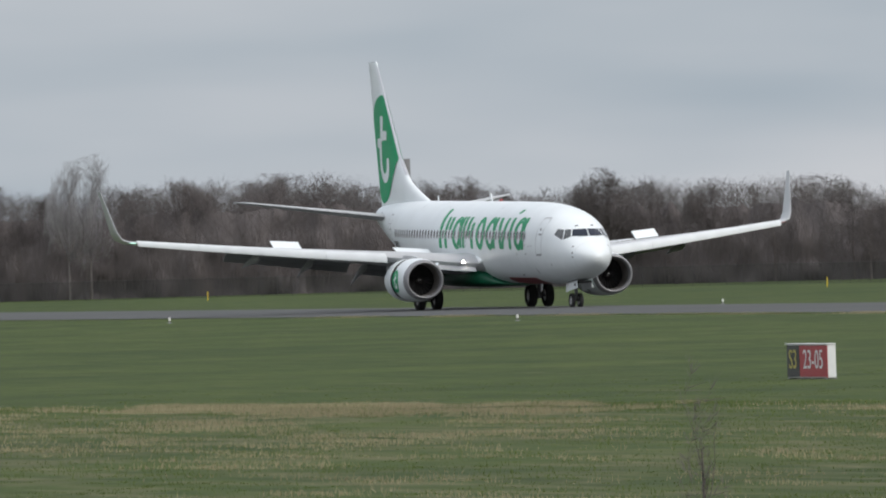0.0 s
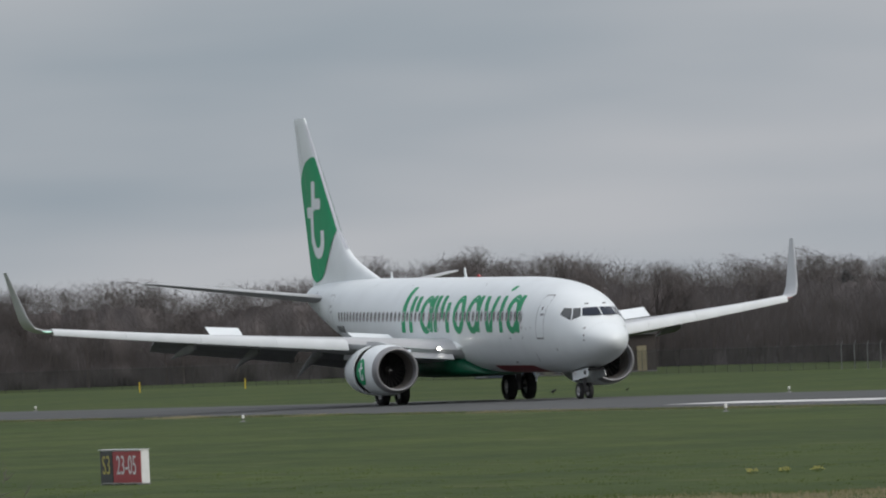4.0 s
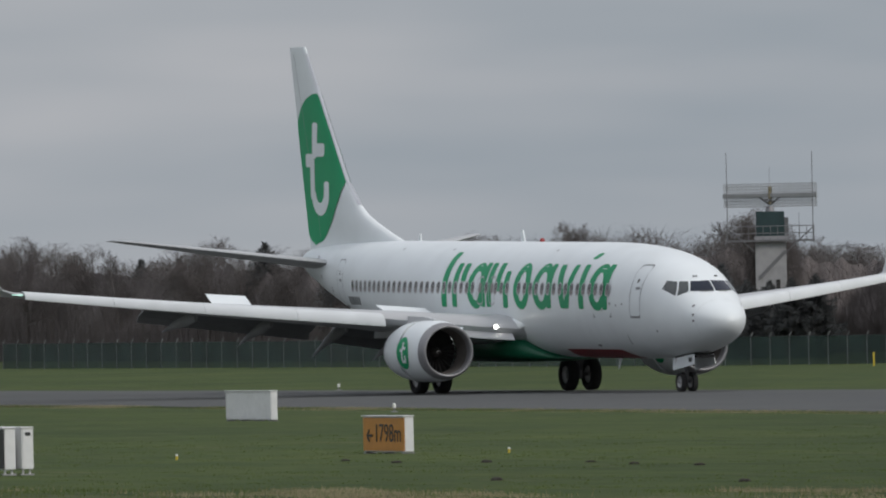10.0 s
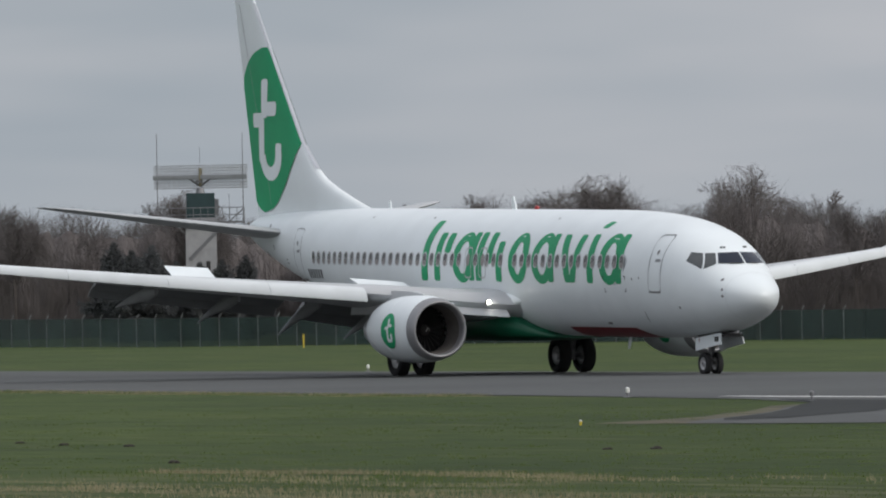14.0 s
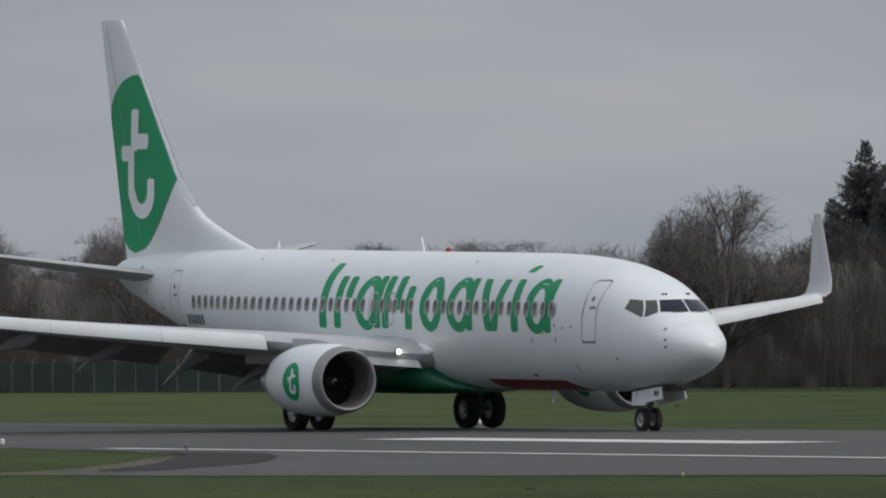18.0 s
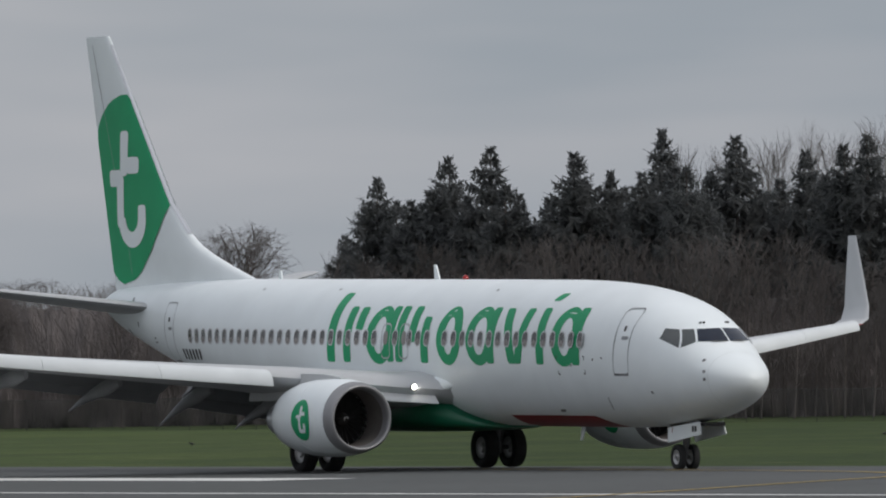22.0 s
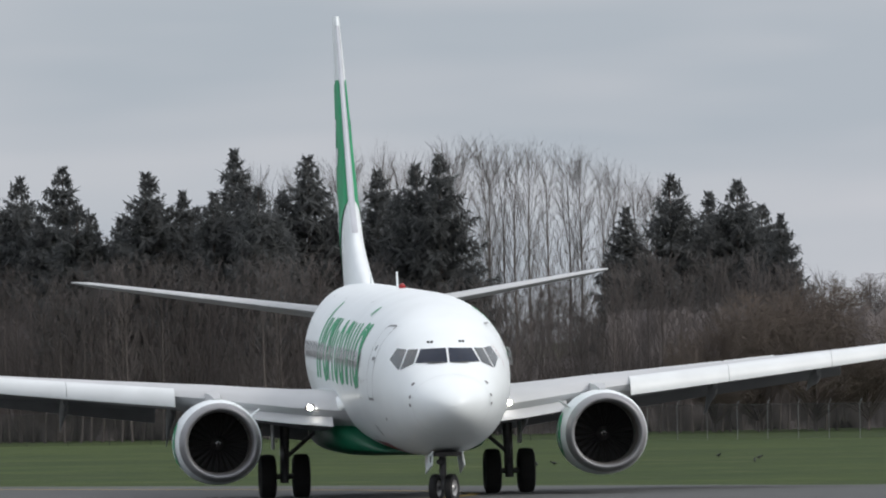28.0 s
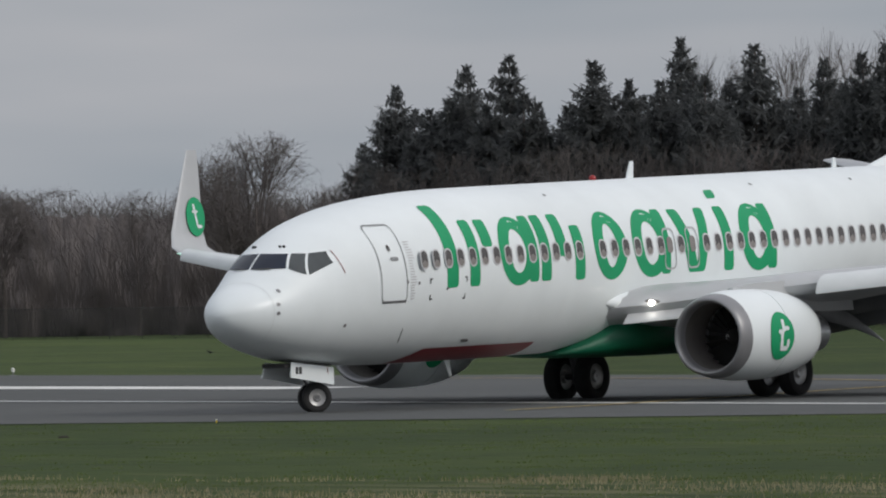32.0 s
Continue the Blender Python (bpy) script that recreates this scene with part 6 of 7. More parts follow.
def dome_tree(seed, height, wide, limbs=40, twig_w=0.009, twig=None, bark=None, low=0.2, name="bare_tree", uneven=0.12):
    """A free-standing leafless tree: limbs fan out from a short trunk and end in an even, rounded crown."""
    rnd = random.Random(seed)
    trunk, crown = Twigs(), Twigs()
    mid = Vector((0, 0, height * (0.42 + 0.25 * low)))
    high = height - mid.z
    bumps = [(Vector((rnd.gauss(0, 1), rnd.gauss(0, 1), abs(rnd.gauss(0, 1)))).normalized(), rnd.uniform(-1, 1) * uneven) for _ in range(7)]

    def shell(d):
        d = d.normalized()
        k = 1 + sum(w * max(0.0, d.dot(b)) ** 6 for b, w in bumps)
        return mid + Vector((d.x * wide * k, d.y * wide * k, d.z * (high if d.z > 0 else mid.z * 0.8) * k))

    def about(d, spread):
        return (d + Vector((rnd.gauss(0, spread), rnd.gauss(0, spread), rnd.gauss(0, spread)))).normalized()
    trunk.limb(Vector((0, 0, -0.1)), Vector((0, 0, height * low)), height * 0.018, height * 0.014, 8)
    trunk.limb(Vector((0, 0, height * low)), Vector((rnd.gauss(0, 0.1), rnd.gauss(0, 0.1), height * 0.62)), height * 0.014, height * 0.004, 7)
    for k in range(limbs):
        az, up = 2.4 * k + rnd.uniform(-0.4, 0.4), -0.28 + 1.26 * ((k * 0.618) % 1.0)
        c = math.sqrt(max(0.0, 1 - min(1, up) ** 2))
        d = Vector((math.cos(az) * c, math.sin(az) * c, up)).normalized()
        a = Vector((0, 0, height * (low + (0.34 - 0.1 * low) * rnd.random() * max(0.2, up + 0.3))))
        e = a.lerp(shell(d), rnd.uniform(0.84, 0.98))
        m = a.lerp(e, 0.5) + Vector((rnd.gauss(0, 0.02), rnd.gauss(0, 0.02), 0.03 + rnd.gauss(0, 0.02))) * height
        r = height * rnd.uniform(0.004, 0.008)

        def on(u):
            return a * (1 - u) ** 2 + m * 2 * u * (1 - u) + e * u * u
        for j in range(4):
            crown.limb(on(j / 4), on((j + 1) / 4), r * (1 - 0.23 * j), r * (0.77 - 0.23 * j + 0.04), 4)
        for j in range(8):
            u = rnd.uniform(0.30, 0.96)
            at, d2 = on(u), about(d, 0.34)
            e2 = at.lerp(shell(d2), rnd.uniform(0.7, 1.0))
            if (e2 - at).length > 0.30 * height:
                e2 = at + (e2 - at).normalized() * 0.30 * height
            crown.limb(at, e2, r * 0.38, r * 0.10, 3)
            for _ in range(9):
                v = rnd.uniform(0.15, 1.0)
                p = at.lerp(e2, v)
                q = p.lerp(shell(about(d2, 0.22)), rnd.uniform(0.5, 1.04))
                if (q - p).length > 0.16 * height:
                    q = p + (q - p).normalized() * 0.16 * height * rnd.uniform(0.6, 1)
                crown.twig(p, q, twig_w)
                for _ in range(2):
                    g = p.lerp(q, rnd.uniform(0.3, 0.9))
                    crown.twig(g, g + about((q - p).normalized(), 0.4) * (q - p).length * rnd.uniform(0.3, 0.6), twig_w * 0.75)
    return tree_of(name, trunk, crown, bark or M_BARK, twig or M_TWIG)


def slender_tree(seed, height, wide, limbs=26, twig_w=0.006, clear=0.30, twig=None, bark=None):
    """A tall forest-grown leafless tree: one straight stem and steeply rising limbs with fine upright twigs."""
    rnd = random.Random(seed)
    trunk, crown = Twigs(), Twigs()
    sway = Vector((rnd.gauss(0, 0.02), rnd.gauss(0, 0.02), 0)) * height

    def stem(t):
        return Vector((0, 0, height * t)) + sway * math.sin(t * 2.6)
    for j in range(8):
        t0, t1 = j / 8 * 0.97, (j + 1) / 8 * 0.97
        trunk.limb(stem(t0), stem(t1), height * 0.0072 * (1 - 0.95 * t0), height * 0.0072 * (1 - 0.95 * t1) + 0.004, 6)
    for k in range(limbs):
        t = clear + (0.93 - clear) * (k + rnd.random()) / limbs
        az = 2.4 * k + rnd.uniform(-0.5, 0.5)
        out = Vector((math.cos(az), math.sin(az), 0))
        reach = wide * height * (1.12 - t) ** 0.6 * rnd.uniform(0.6, 1.1)
        rise = min(0.99 - t, rnd.uniform(0.14, 0.26)) * height
        a = stem(t)
        e = a + out * reach + Vector((0, 0, rise))
        m = a + out * reach * 0.62 + Vector((0, 0, rise * 0.36))

        def on(u):
            return a * (1 - u) ** 2 + m * 2 * u * (1 - u) + e * u * u
        r = height * 0.0026 * (1.2 - t)
        for j in range(3):
            crown.limb(on(j / 3), on((j + 1) / 3), r * (1 - 0.3 * j), r * (0.7 - 0.3 * j + 0.05), 3)
        for j in range(7):
            u = rnd.uniform(0.25, 1.0)
            at = on(u)
            d = (out * rnd.uniform(0.0, 0.6) + Vector((rnd.gauss(0, 0.30), rnd.gauss(0, 0.30), rnd.uniform(0.7, 1.2)))).normalized()
            e2 = at + d * height * rnd.uniform(0.05, 0.12)
            crown.limb(at, e2, 0.009, 0.004, 3)
            for _ in range(5):
                p = at.lerp(e2, rnd.uniform(0.2, 1.0))
                dd = (d + Vector((rnd.gauss(0, 0.32), rnd.gauss(0, 0.32), rnd.gauss(0.1, 0.2)))).normalized()
                crown.twig(p, p + dd * height * rnd.uniform(0.025, 0.06), twig_w)
    return tree_of("bare_tree", trunk, crown, bark or M_BARK, twig or M_TWIG)


def conifer(seed, height, radius, fill=1.0):
    """A ragged spruce: tiers of drooping boughs, each fringed with short sprays."""
    rnd = random.Random(seed)
    trunk, crown = Twigs(), Twigs()
    trunk.limb(Vector((0, 0, -0.1)), Vector((0, 0, height * 0.5)), height * 0.014, height * 0.009, 7)
    trunk.limb(Vector((0, 0, height * 0.5)), Vector((rnd.gauss(0, 0.05), 0, height * 0.985)), height * 0.009, 0.02, 6)
    whorls = int(height * 2.9)
    lop = rnd.uniform(0, 6.28)
    for k in range(whorls):
        t = (k + rnd.uniform(-0.3, 0.3)) / (whorls - 1)
        t = min(1.0, max(0.0, t))
        z = height * (0.06 + 0.925 * t)
        reach = radius * min(1.0, (1 - t) / 0.66) ** 0.94 * (1.0 if t > 0.2 else 0.8 + t)
        reach = reach * (0.88 + 0.18 * math.sin(k * 1.7 + seed) ** 2) + 0.14
        n = rnd.randint(6, 8) if t < 0.9 else 4
        for i in range(n):
            a = 2 * math.pi * (i + rnd.random() * 0.8) / n + k * 1.3
            L = reach * rnd.choice((0.55, 0.75, 0.9, 1.0, 1.1, 1.25)) * (1 + 0.16 * math.cos(a - lop))
            out = Vector((math.cos(a), math.sin(a), 0))
            side = Vector((-math.sin(a), math.cos(a), 0))
            rise = 0.55 * t - 0.22 + rnd.uniform(-0.12, 0.12)
            p0 = Vector((0, 0, z))

            def on(u):
                return p0 + out * L * u + Vector((0, 0, rise * L * u + 0.22 * L * u * u * (0.4 + 0.6 * t)))
            crown.limb(p0, on(0.5), 0.030, 0.02, 3)
            crown.limb(on(0.5), on(0.95), 0.02, 0.006, 3)
            m = max(5, int(L / 0.085 * fill))
            for j in range(m):
                u = 0.18 + 0.82 * (j + rnd.random()) / m
                c = on(min(1.0, u))
                w = (0.27 + 0.13 * L * (1.05 - u)) * rnd.uniform(0.6, 1.3) * (1 if t < 0.9 else 0.6)
                for s in (-1, 1):
                    for _ in range(3):
                        e = c + side * s * w * rnd.uniform(0.4, 1.1) + out * w * rnd.uniform(0.1, 0.9) + Vector((0, 0, rnd.uniform(-0.55, 0.36) * (0.5 + w)))
                        d = Vector((rnd.uniform(-1, 1), rnd.uniform(-1, 1), rnd.uniform(-1, 1))).normalized() * rnd.uniform(0.022, 0.058)
                        nn = len(crown.v)
                        crown.v += [c - d * 0.8, c + d, e + d * 0.5, e - d * 0.4]
                        crown.f.append((nn, nn + 1, nn + 2, nn + 3))
    tree = empty("conifer_tree")
    raw("trunk", trunk.v, trunk.f, M_BARK, tree, smooth=True)
    raw("crown", crown.v, crown.f, M_NEEDLE, tree, "dark ragged needles")
    return tree


def foot_distance(az):
    return float(np.interp(az, [-76.5, -73.5, -70, -67.5, -66.4, -65.2, -64.9, -62, -58, -54], [1190, 1125, 1010, 860, 842, 842, 745, 720, 690, 670]))


def spot(az, dist):
    a = radians(az)
    return dist * math.sin(a), EYE[1] + dist * math.cos(a)


def rise_to_height(el, dist):
    return EYE[2] + dist * math.tan(radians(el)) + FALL


# tops of the wood against the sky: bearing, elevation
RIDGE_WEST = [(-77, 0.20), (-75.75, 0.20), (-75.4, 0.18), (-75.03, 0.22), (-74.91, 0.235), (-74.75, 0.20), (-74.44, 0.24), (-74.30, 0.225), (-74.23, 0.19), (-73.85, 0.165), (-73.63, 0.15), (-73.4, 0.13),
              (-73.2, 0.17), (-73.0, 0.16), (-72.78, 0.14), (-72.42, 0.16), (-72.26, 0.16), (-72.09, 0.10), (-71.88, 0.11), (-71.62, 0.135), (-71.3, 0.16), (-70.95, 0.20), (-70.5, 0.20), (-70.15, 0.13),
              (-69.8, 0.12), (-69.5, 0.14), (-69.1, 0.11)]
RIDGE_EAST = [(-68.82, 0.17), (-68.75, 0.18), (-68.65, 0.11), (-68.46, 0.14), (-68.2, 0.08), (-68.0, 0.17), (-67.8, 0.13), (-67.5, 0.11), (-67.1, 0.11), (-66.7, 0.16), (-66.44, 0.20), (-66.16, 0.20),
              (-66.02, 0.17), (-65.9, 0.175), (-65.73, 0.20), (-65.5, 0.13), (-65.19, 0.10), (-64.9, 0.14), (-64.55, 0.20), (-64.3, 0.235), (-64.1, 0.255), (-63.93, 0.265), (-63.8, 0.17), (-63.62, 0.155),
              (-63.5, 0.19), (-63.35, 0.28), (-63.22, 0.175), (-63.0, 0.175), (-62.82, 0.12), (-62.56, 0.13), (-62.4, 0.18), (-62.0, 0.20), (-61.73, 0.21), (-61.4, 0.195), (-61.15, 0.18), (-60.55, 0.21),
              (-60.3, 0.19), (-59.6, 0.19), (-58.6, 0.19), (-57.5, 0.18), (-56.8, 0.20), (-55.5, 0.25), (-53.5, 0.25)]


def ridge(az):
    t = RIDGE_WEST + RIDGE_EAST
    return float(np.interp(az, [a for a, _ in t], [b for _, b in t]))


def build_woods():
    rnd = random.Random(41)
    protos = [bare_tree(11, 9.0, 0.33, 0.35), bare_tree(12, 9.0, 0.36, 0.25), bare_tree(13, 9.0, 0.30, 0.5), bare_tree(14, 9.0, 0.35, 0.4, limbs=11),
              bare_tree(15, 9.0, 0.28, 0.6, bark=M_BIRCH)]
    protos += [dome_tree(81, 9.0, 3.0, 30, 0.010, low=0.30), dome_tree(82, 9.0, 3.6, 34, 0.010, low=0.25), dome_tree(83, 9.0, 2.6, 26, 0.010, low=0.35)]
    tall = [slender_tree(seed, 14.0, wide, twig_w=0.0048, bark=bark, twig=M_PALETWIG) for seed, wide, bark in ((21, 0.085, M_BARK), (22, 0.07, M_BARK), (23, 0.10, M_BIRCH), (24, 0.08, M_BARK))]
    slim = [slender_tree(seed, 9.0, wide, 24, 0.008, 0.15) for seed, wide in ((71, 0.13), (72, 0.16), (73, 0.11))]
    firs = [conifer(31, 13.0, 2.6, 0.9), conifer(32, 13.0, 2.2, 0.9), conifer(33, 13.0, 2.9, 0.9), conifer(34, 9.0, 2.2, 0.9)]
    round_tree = dome_tree(51, 9.5, 4.0, 60, 0.007, low=0.16, uneven=0.05)
    bush = dome_tree(53, 4.0, 3.2, 44, 0.010, twig=M_BUSH, low=0.05, name="bush")
    # pale twigs and pale bark stand in for the haze over this tree
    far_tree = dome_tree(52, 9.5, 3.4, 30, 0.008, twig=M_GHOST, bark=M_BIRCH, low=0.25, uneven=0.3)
    used = set()

    def plant(proto, own, az, dist, height, label, kind, stretch=1.0):
        x, y = spot(az, dist)
        k = height / own
        m = Matrix.Translation((x, y, ground_z(y))) @ Matrix.Rotation(rnd.uniform(0, 6.28), 4, "Z") @ Matrix.Diagonal((k * stretch, k * stretch, k, 1))
        if proto.name in used:
            t = copy_thing(proto, m)
            t.matrix_basis = m
        else:
            t, _ = proto, used.add(proto.name)
            t.matrix_basis = m
        return tagged(t, label, kind, group="trees of the wood")

    az = -76.9
    while az < -54.0:
        foot = foot_distance(az)
        dist = foot + rnd.uniform(8, 60)
        el = ridge(az) + rnd.gauss(0, 0.012)
        tip = rise_to_height(el, dist) * rnd.uniform(0.94, 1.05)
        p = rnd.choice(protos if az > -69 else protos[:4] + protos[5:])
        plant(p, 9.0, az, dist, max(3.5, tip), "leafless grey-brown tree in the wood", "tree", rnd.uniform(1.0, 1.3))
        az += rnd.uniform(0.07, 0.135) * 800 / dist * (3.5 if az > -60.45 else 1)
    for a, el in ((-73.22, 0.20), (-70.95, 0.20), (-70.48, 0.215), (-68.02, 0.185), (-65.72, 0.24), (-63.93, 0.28), (-63.33, 0.295), (-64.03, 0.265), (-65.73, 0.25), (-66.44, 0.205), (-68.78, 0.185), (-73.2, 0.21), (-61.9, 0.215)):
        d = foot_distance(a) + 6
        plant(rnd.choice(protos[5:]), 9.0, a, d, rise_to_height(el, d), "tall leafless tree above the wood", "tree")
    plant(round_tree, 9.5, -60.83, 716, rise_to_height(0.43, 716), "broad round leafless tree with fine twigs", "tree", 1.14)
    # lighter bushes before the wood
    for a, el, wide in ((-56.86, 0.16, 1.25), (-56.62, 0.19, 1.35), (-56.40, 0.17, 1.2), (-57.04, 0.08, 1.0)):
        d = foot_distance(a) - 4
        plant(bush, 4.0, a, d, rise_to_height(el, d), "dense rounded brown leafless bush", "bush", wide * 0.55)
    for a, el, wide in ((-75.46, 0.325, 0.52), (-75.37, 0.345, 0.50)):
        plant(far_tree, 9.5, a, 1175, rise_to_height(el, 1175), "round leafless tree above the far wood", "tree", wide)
    sapling = bare_tree(61, 3.2, 0.34, 0.9, limbs=8, fork=0.12, twig_w=0.004, kids=(1, 1, 1))
    x, y = spot(-72.79, 100)
    sapling.matrix_basis = Matrix.Translation((x, y, 0))
    tagged(sapling, "thin leafless sapling in the near grass", "sapling")
    # conifers
    for a, el in ((-60.38, 0.36), (-60.24, 0.60), (-60.10, 0.50), (-59.94, 0.68), (-59.86, 0.5), (-59.76, 0.72), (-59.64, 0.52), (-59.41, 0.69), (-59.33, 0.5), (-59.26, 0.61),
                  (-59.13, 0.60), (-59.04, 0.78), (-58.94, 0.62), (-58.73, 0.745), (-58.64, 0.52), (-58.44, 0.68), (-58.28, 0.70), (-58.18, 0.74), (-57.40, 0.50), (-57.21, 0.635),
                  (-57.05, 0.56), (-56.93, 0.605), (-56.83, 0.50), (-56.75, 0.46), (-60.16, 0.50), (-60.02, 0.54), (-59.70, 0.56), (-59.52, 0.50), (-59.20, 0.54), (-58.99, 0.62), (-58.84, 0.60), (-58.55, 0.56), (-58.36, 0.58), (-67.78, 0.15), (-67.57, 0.12), (-67.45, 0.10), (-68.3, 0.09), (-69.3, 0.07), (-66.95, 0.08), (-64.9, 0.10)):
        d = foot_distance(a) + rnd.uniform(14, 34)
        h = rise_to_height(el, d)
        plant(rnd.choice(firs[:3]) if h > 9 else firs[3], 13.0 if h > 9 else 9.0, a, d, h, "dark ragged conifer rising from the wood", "conifer", rnd.uniform(1.02, 1.35))
    # slender bare trees that stand before the conifers
    a = -60.42
    while a < -56.5:
        d = foot_distance(a) + rnd.uniform(-2, 9)
        top = float(np.interp(a, [-60.42, -60.2, -59.2, -58.4, -58.25, -57.5, -57.3, -56.9, -56.5], [0.26, 0.28, 0.30, 0.30, 0.20, 0.20, 0.28, 0.26, 0.18]))
        plant(rnd.choice(slim), 9.0, a, d, rise_to_height(top * rnd.uniform(0.55, 1.06), d), "slender leafless tree at the edge of the wood", "tree", rnd.uniform(0.9, 1.25))
        a += rnd.uniform(0.025, 0.06)
    # dark young conifers at the foot of the radar
    for a, el in ((-66.02, 0.035), (-65.95, 0.0), (-65.86, 0.02), (-65.76, -0.05), (-65.66, -0.055), (-65.57, -0.045), (-65.47, -0.03)):
        h = rise_to_height(el, 800)
        plant(firs[3], 9.0, a, 800 + rnd.uniform(0, 12), h, "dark young conifer before the radar tower", "conifer", 1.25)
    # the tall pale stand behind the conifers
    a = -59.0
    while a < -57.2:
        d = foot_distance(a) + rnd.uniform(36, 75)
        el = float(np.interp(a, [-59, -58.6, -58.2, -57.95, -57.6, -57.4, -57.2], [0.62, 0.66, 0.69, 0.72, 0.69, 0.58, 0.50])) + rnd.gauss(0, 0.02)
        plant(rnd.choice(tall), 14.0, a, d, rise_to_height(el, d), "tall slender leafless tree with upright branches", "tree")
        a += rnd.uniform(0.045, 0.085)
    # undergrowth: dense bank of brown brush behind the first trees
    vs, fs = [], []
    n_az, levels = 1300, 9
    for i in range(n_az + 1):
        a = -77.5 + 24.0 * i / n_az
        d = foot_distance(a) + 11
        top = rise_to_height(ridge(a) * 0.70 - 0.06 if a < -60.4 else np.interp(a, [-60.4, -60.0, -57.0, -56.6, -53], [0.10, 0.07, 0.07, 0.05, 0.10]), d)
        if -58.3 < a < -57.5:
            top *= 0.62
        for k in range(levels + 1):
            u = k / levels
            nz = noise.noise(Vector((a * 9, k * 0.5, 3.0))) * 2.0 + noise.noise(Vector((a * 24, k * 0.8, 9.0))) * 0.5
            x, y = spot(a, d + nz + 7 * u * u)
            z = top * u * (1 + (0.10 * noise.noise(Vector((a * 21, 5, 1))) + 0.05 * noise.noise(Vector((a * 60, 2, 1)))) * u)
            vs.append((x, y, -FALL - 0.05 + z))
    n = levels + 1
    fs = [(i * n + k, (i + 1) * n + k, (i + 1) * n + k + 1, i * n + k + 1) for i in range(n_az) for k in range(levels)]
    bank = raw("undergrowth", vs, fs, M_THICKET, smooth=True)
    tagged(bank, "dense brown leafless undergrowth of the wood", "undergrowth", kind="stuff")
    # stems, brush and fine canopy twigs before and above it
    br = np.random.RandomState(5)
    t = RIDGE_WEST + RIDGE_EAST
    # crowns of the wood: bearing of the middle, half width, drop of its top
    crown_at = np.cumsum(br.uniform(0.06, 0.16, 330)) - 77.6
    crown_half = br.uniform(0.07, 0.13, 330)
    crown_drop = np.abs(br.normal(0, 0.034, 330)) * np.where(crown_at < -69, 0.6, 1.0)

    def crowns(a):
        """Rounded tree tops: how far below the ridge the canopy ends, and how far off the middle of its crown each place is."""
        best, off = np.full(len(a), 9.0), np.zeros(len(a))
        for c, w, dr in zip(crown_at, crown_half, crown_drop):
            u = (a - c) / w
            low = dr + (0.05 if c < -69 else 0.085) * u * u
            better = (np.abs(u) < 1.3) & (low < best)
            best, off = np.where(better, low, best), np.where(better, u, off)
        return np.minimum(best, 0.16), off

    def stems(name, label, count, share, thick, low_to, lean_by, mat, cap, deep):
        a = br.uniform(-77.3, -53.6, count)
        base = np.interp(a, [-76.5, -73.5, -70, -67.5, -66.4, -65.2, -64.9, -62, -58, -54], [1190, 1125, 1010, 860, 842, 842, 745, 720, 690, 670])
        d = base + br.uniform(*deep, count)
        el = np.interp(a, [q[0] for q in t], [q[1] for q in t])
        below, fan = crowns(a)
        el = np.where(a > -60.4, cap(a) - 1.2 * below, el + np.where(a < -69, 0.040, 0.022) - below)
        full = EYE[2] + d * np.tan(np.radians(el)) + FALL
        h = np.maximum(0.4, full * share(count))
        ar = np.radians(a)
        x, y = d * np.sin(ar), EYE[1] + d * np.cos(ar)
        w = br.uniform(*thick, count)
        cx, cy = np.cos(ar), -np.sin(ar)
        lean, lean2 = (br.normal(0, lean_by, count) + 0.05 * fan) * h, br.normal(0, 0.05, count) * h
        z0 = np.full(count, -FALL - 0.05)
        low = h * low_to(count)
        P = np.stack([np.stack([x - cx * w + lean * low / h, y - cy * w, z0 + low], 1), np.stack([x + cx * w + lean * low / h, y + cy * w, z0 + low], 1),
                      np.stack([x + cx * (lean + w * 0.2), y + cy * lean + lean2, z0 + h], 1), np.stack([x + cx * (lean - w * 0.2), y + cy * lean + lean2, z0 + h], 1)], 1).reshape(-1, 3)
        ob = raw(name, P, np.arange(count * 4).reshape(-1, 4).tolist(), mat)
        tagged(ob, label, "brushwood", kind="stuff")

    def low_cap(a):
        return np.interp(a, [-60.4, -60.1, -59.0, -58.4, -58.25, -57.55, -57.4, -57.0, -56.7, -55], [0.22, 0.25, 0.26, 0.25, 0.14, 0.14, 0.22, 0.24, 0.18, 0.24])
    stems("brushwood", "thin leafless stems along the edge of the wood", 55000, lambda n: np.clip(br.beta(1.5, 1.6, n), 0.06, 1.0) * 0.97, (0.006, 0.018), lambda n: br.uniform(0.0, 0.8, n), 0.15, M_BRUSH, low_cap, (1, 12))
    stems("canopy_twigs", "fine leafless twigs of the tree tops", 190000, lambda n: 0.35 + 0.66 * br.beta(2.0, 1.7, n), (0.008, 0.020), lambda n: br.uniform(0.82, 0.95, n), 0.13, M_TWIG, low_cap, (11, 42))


build_woods()


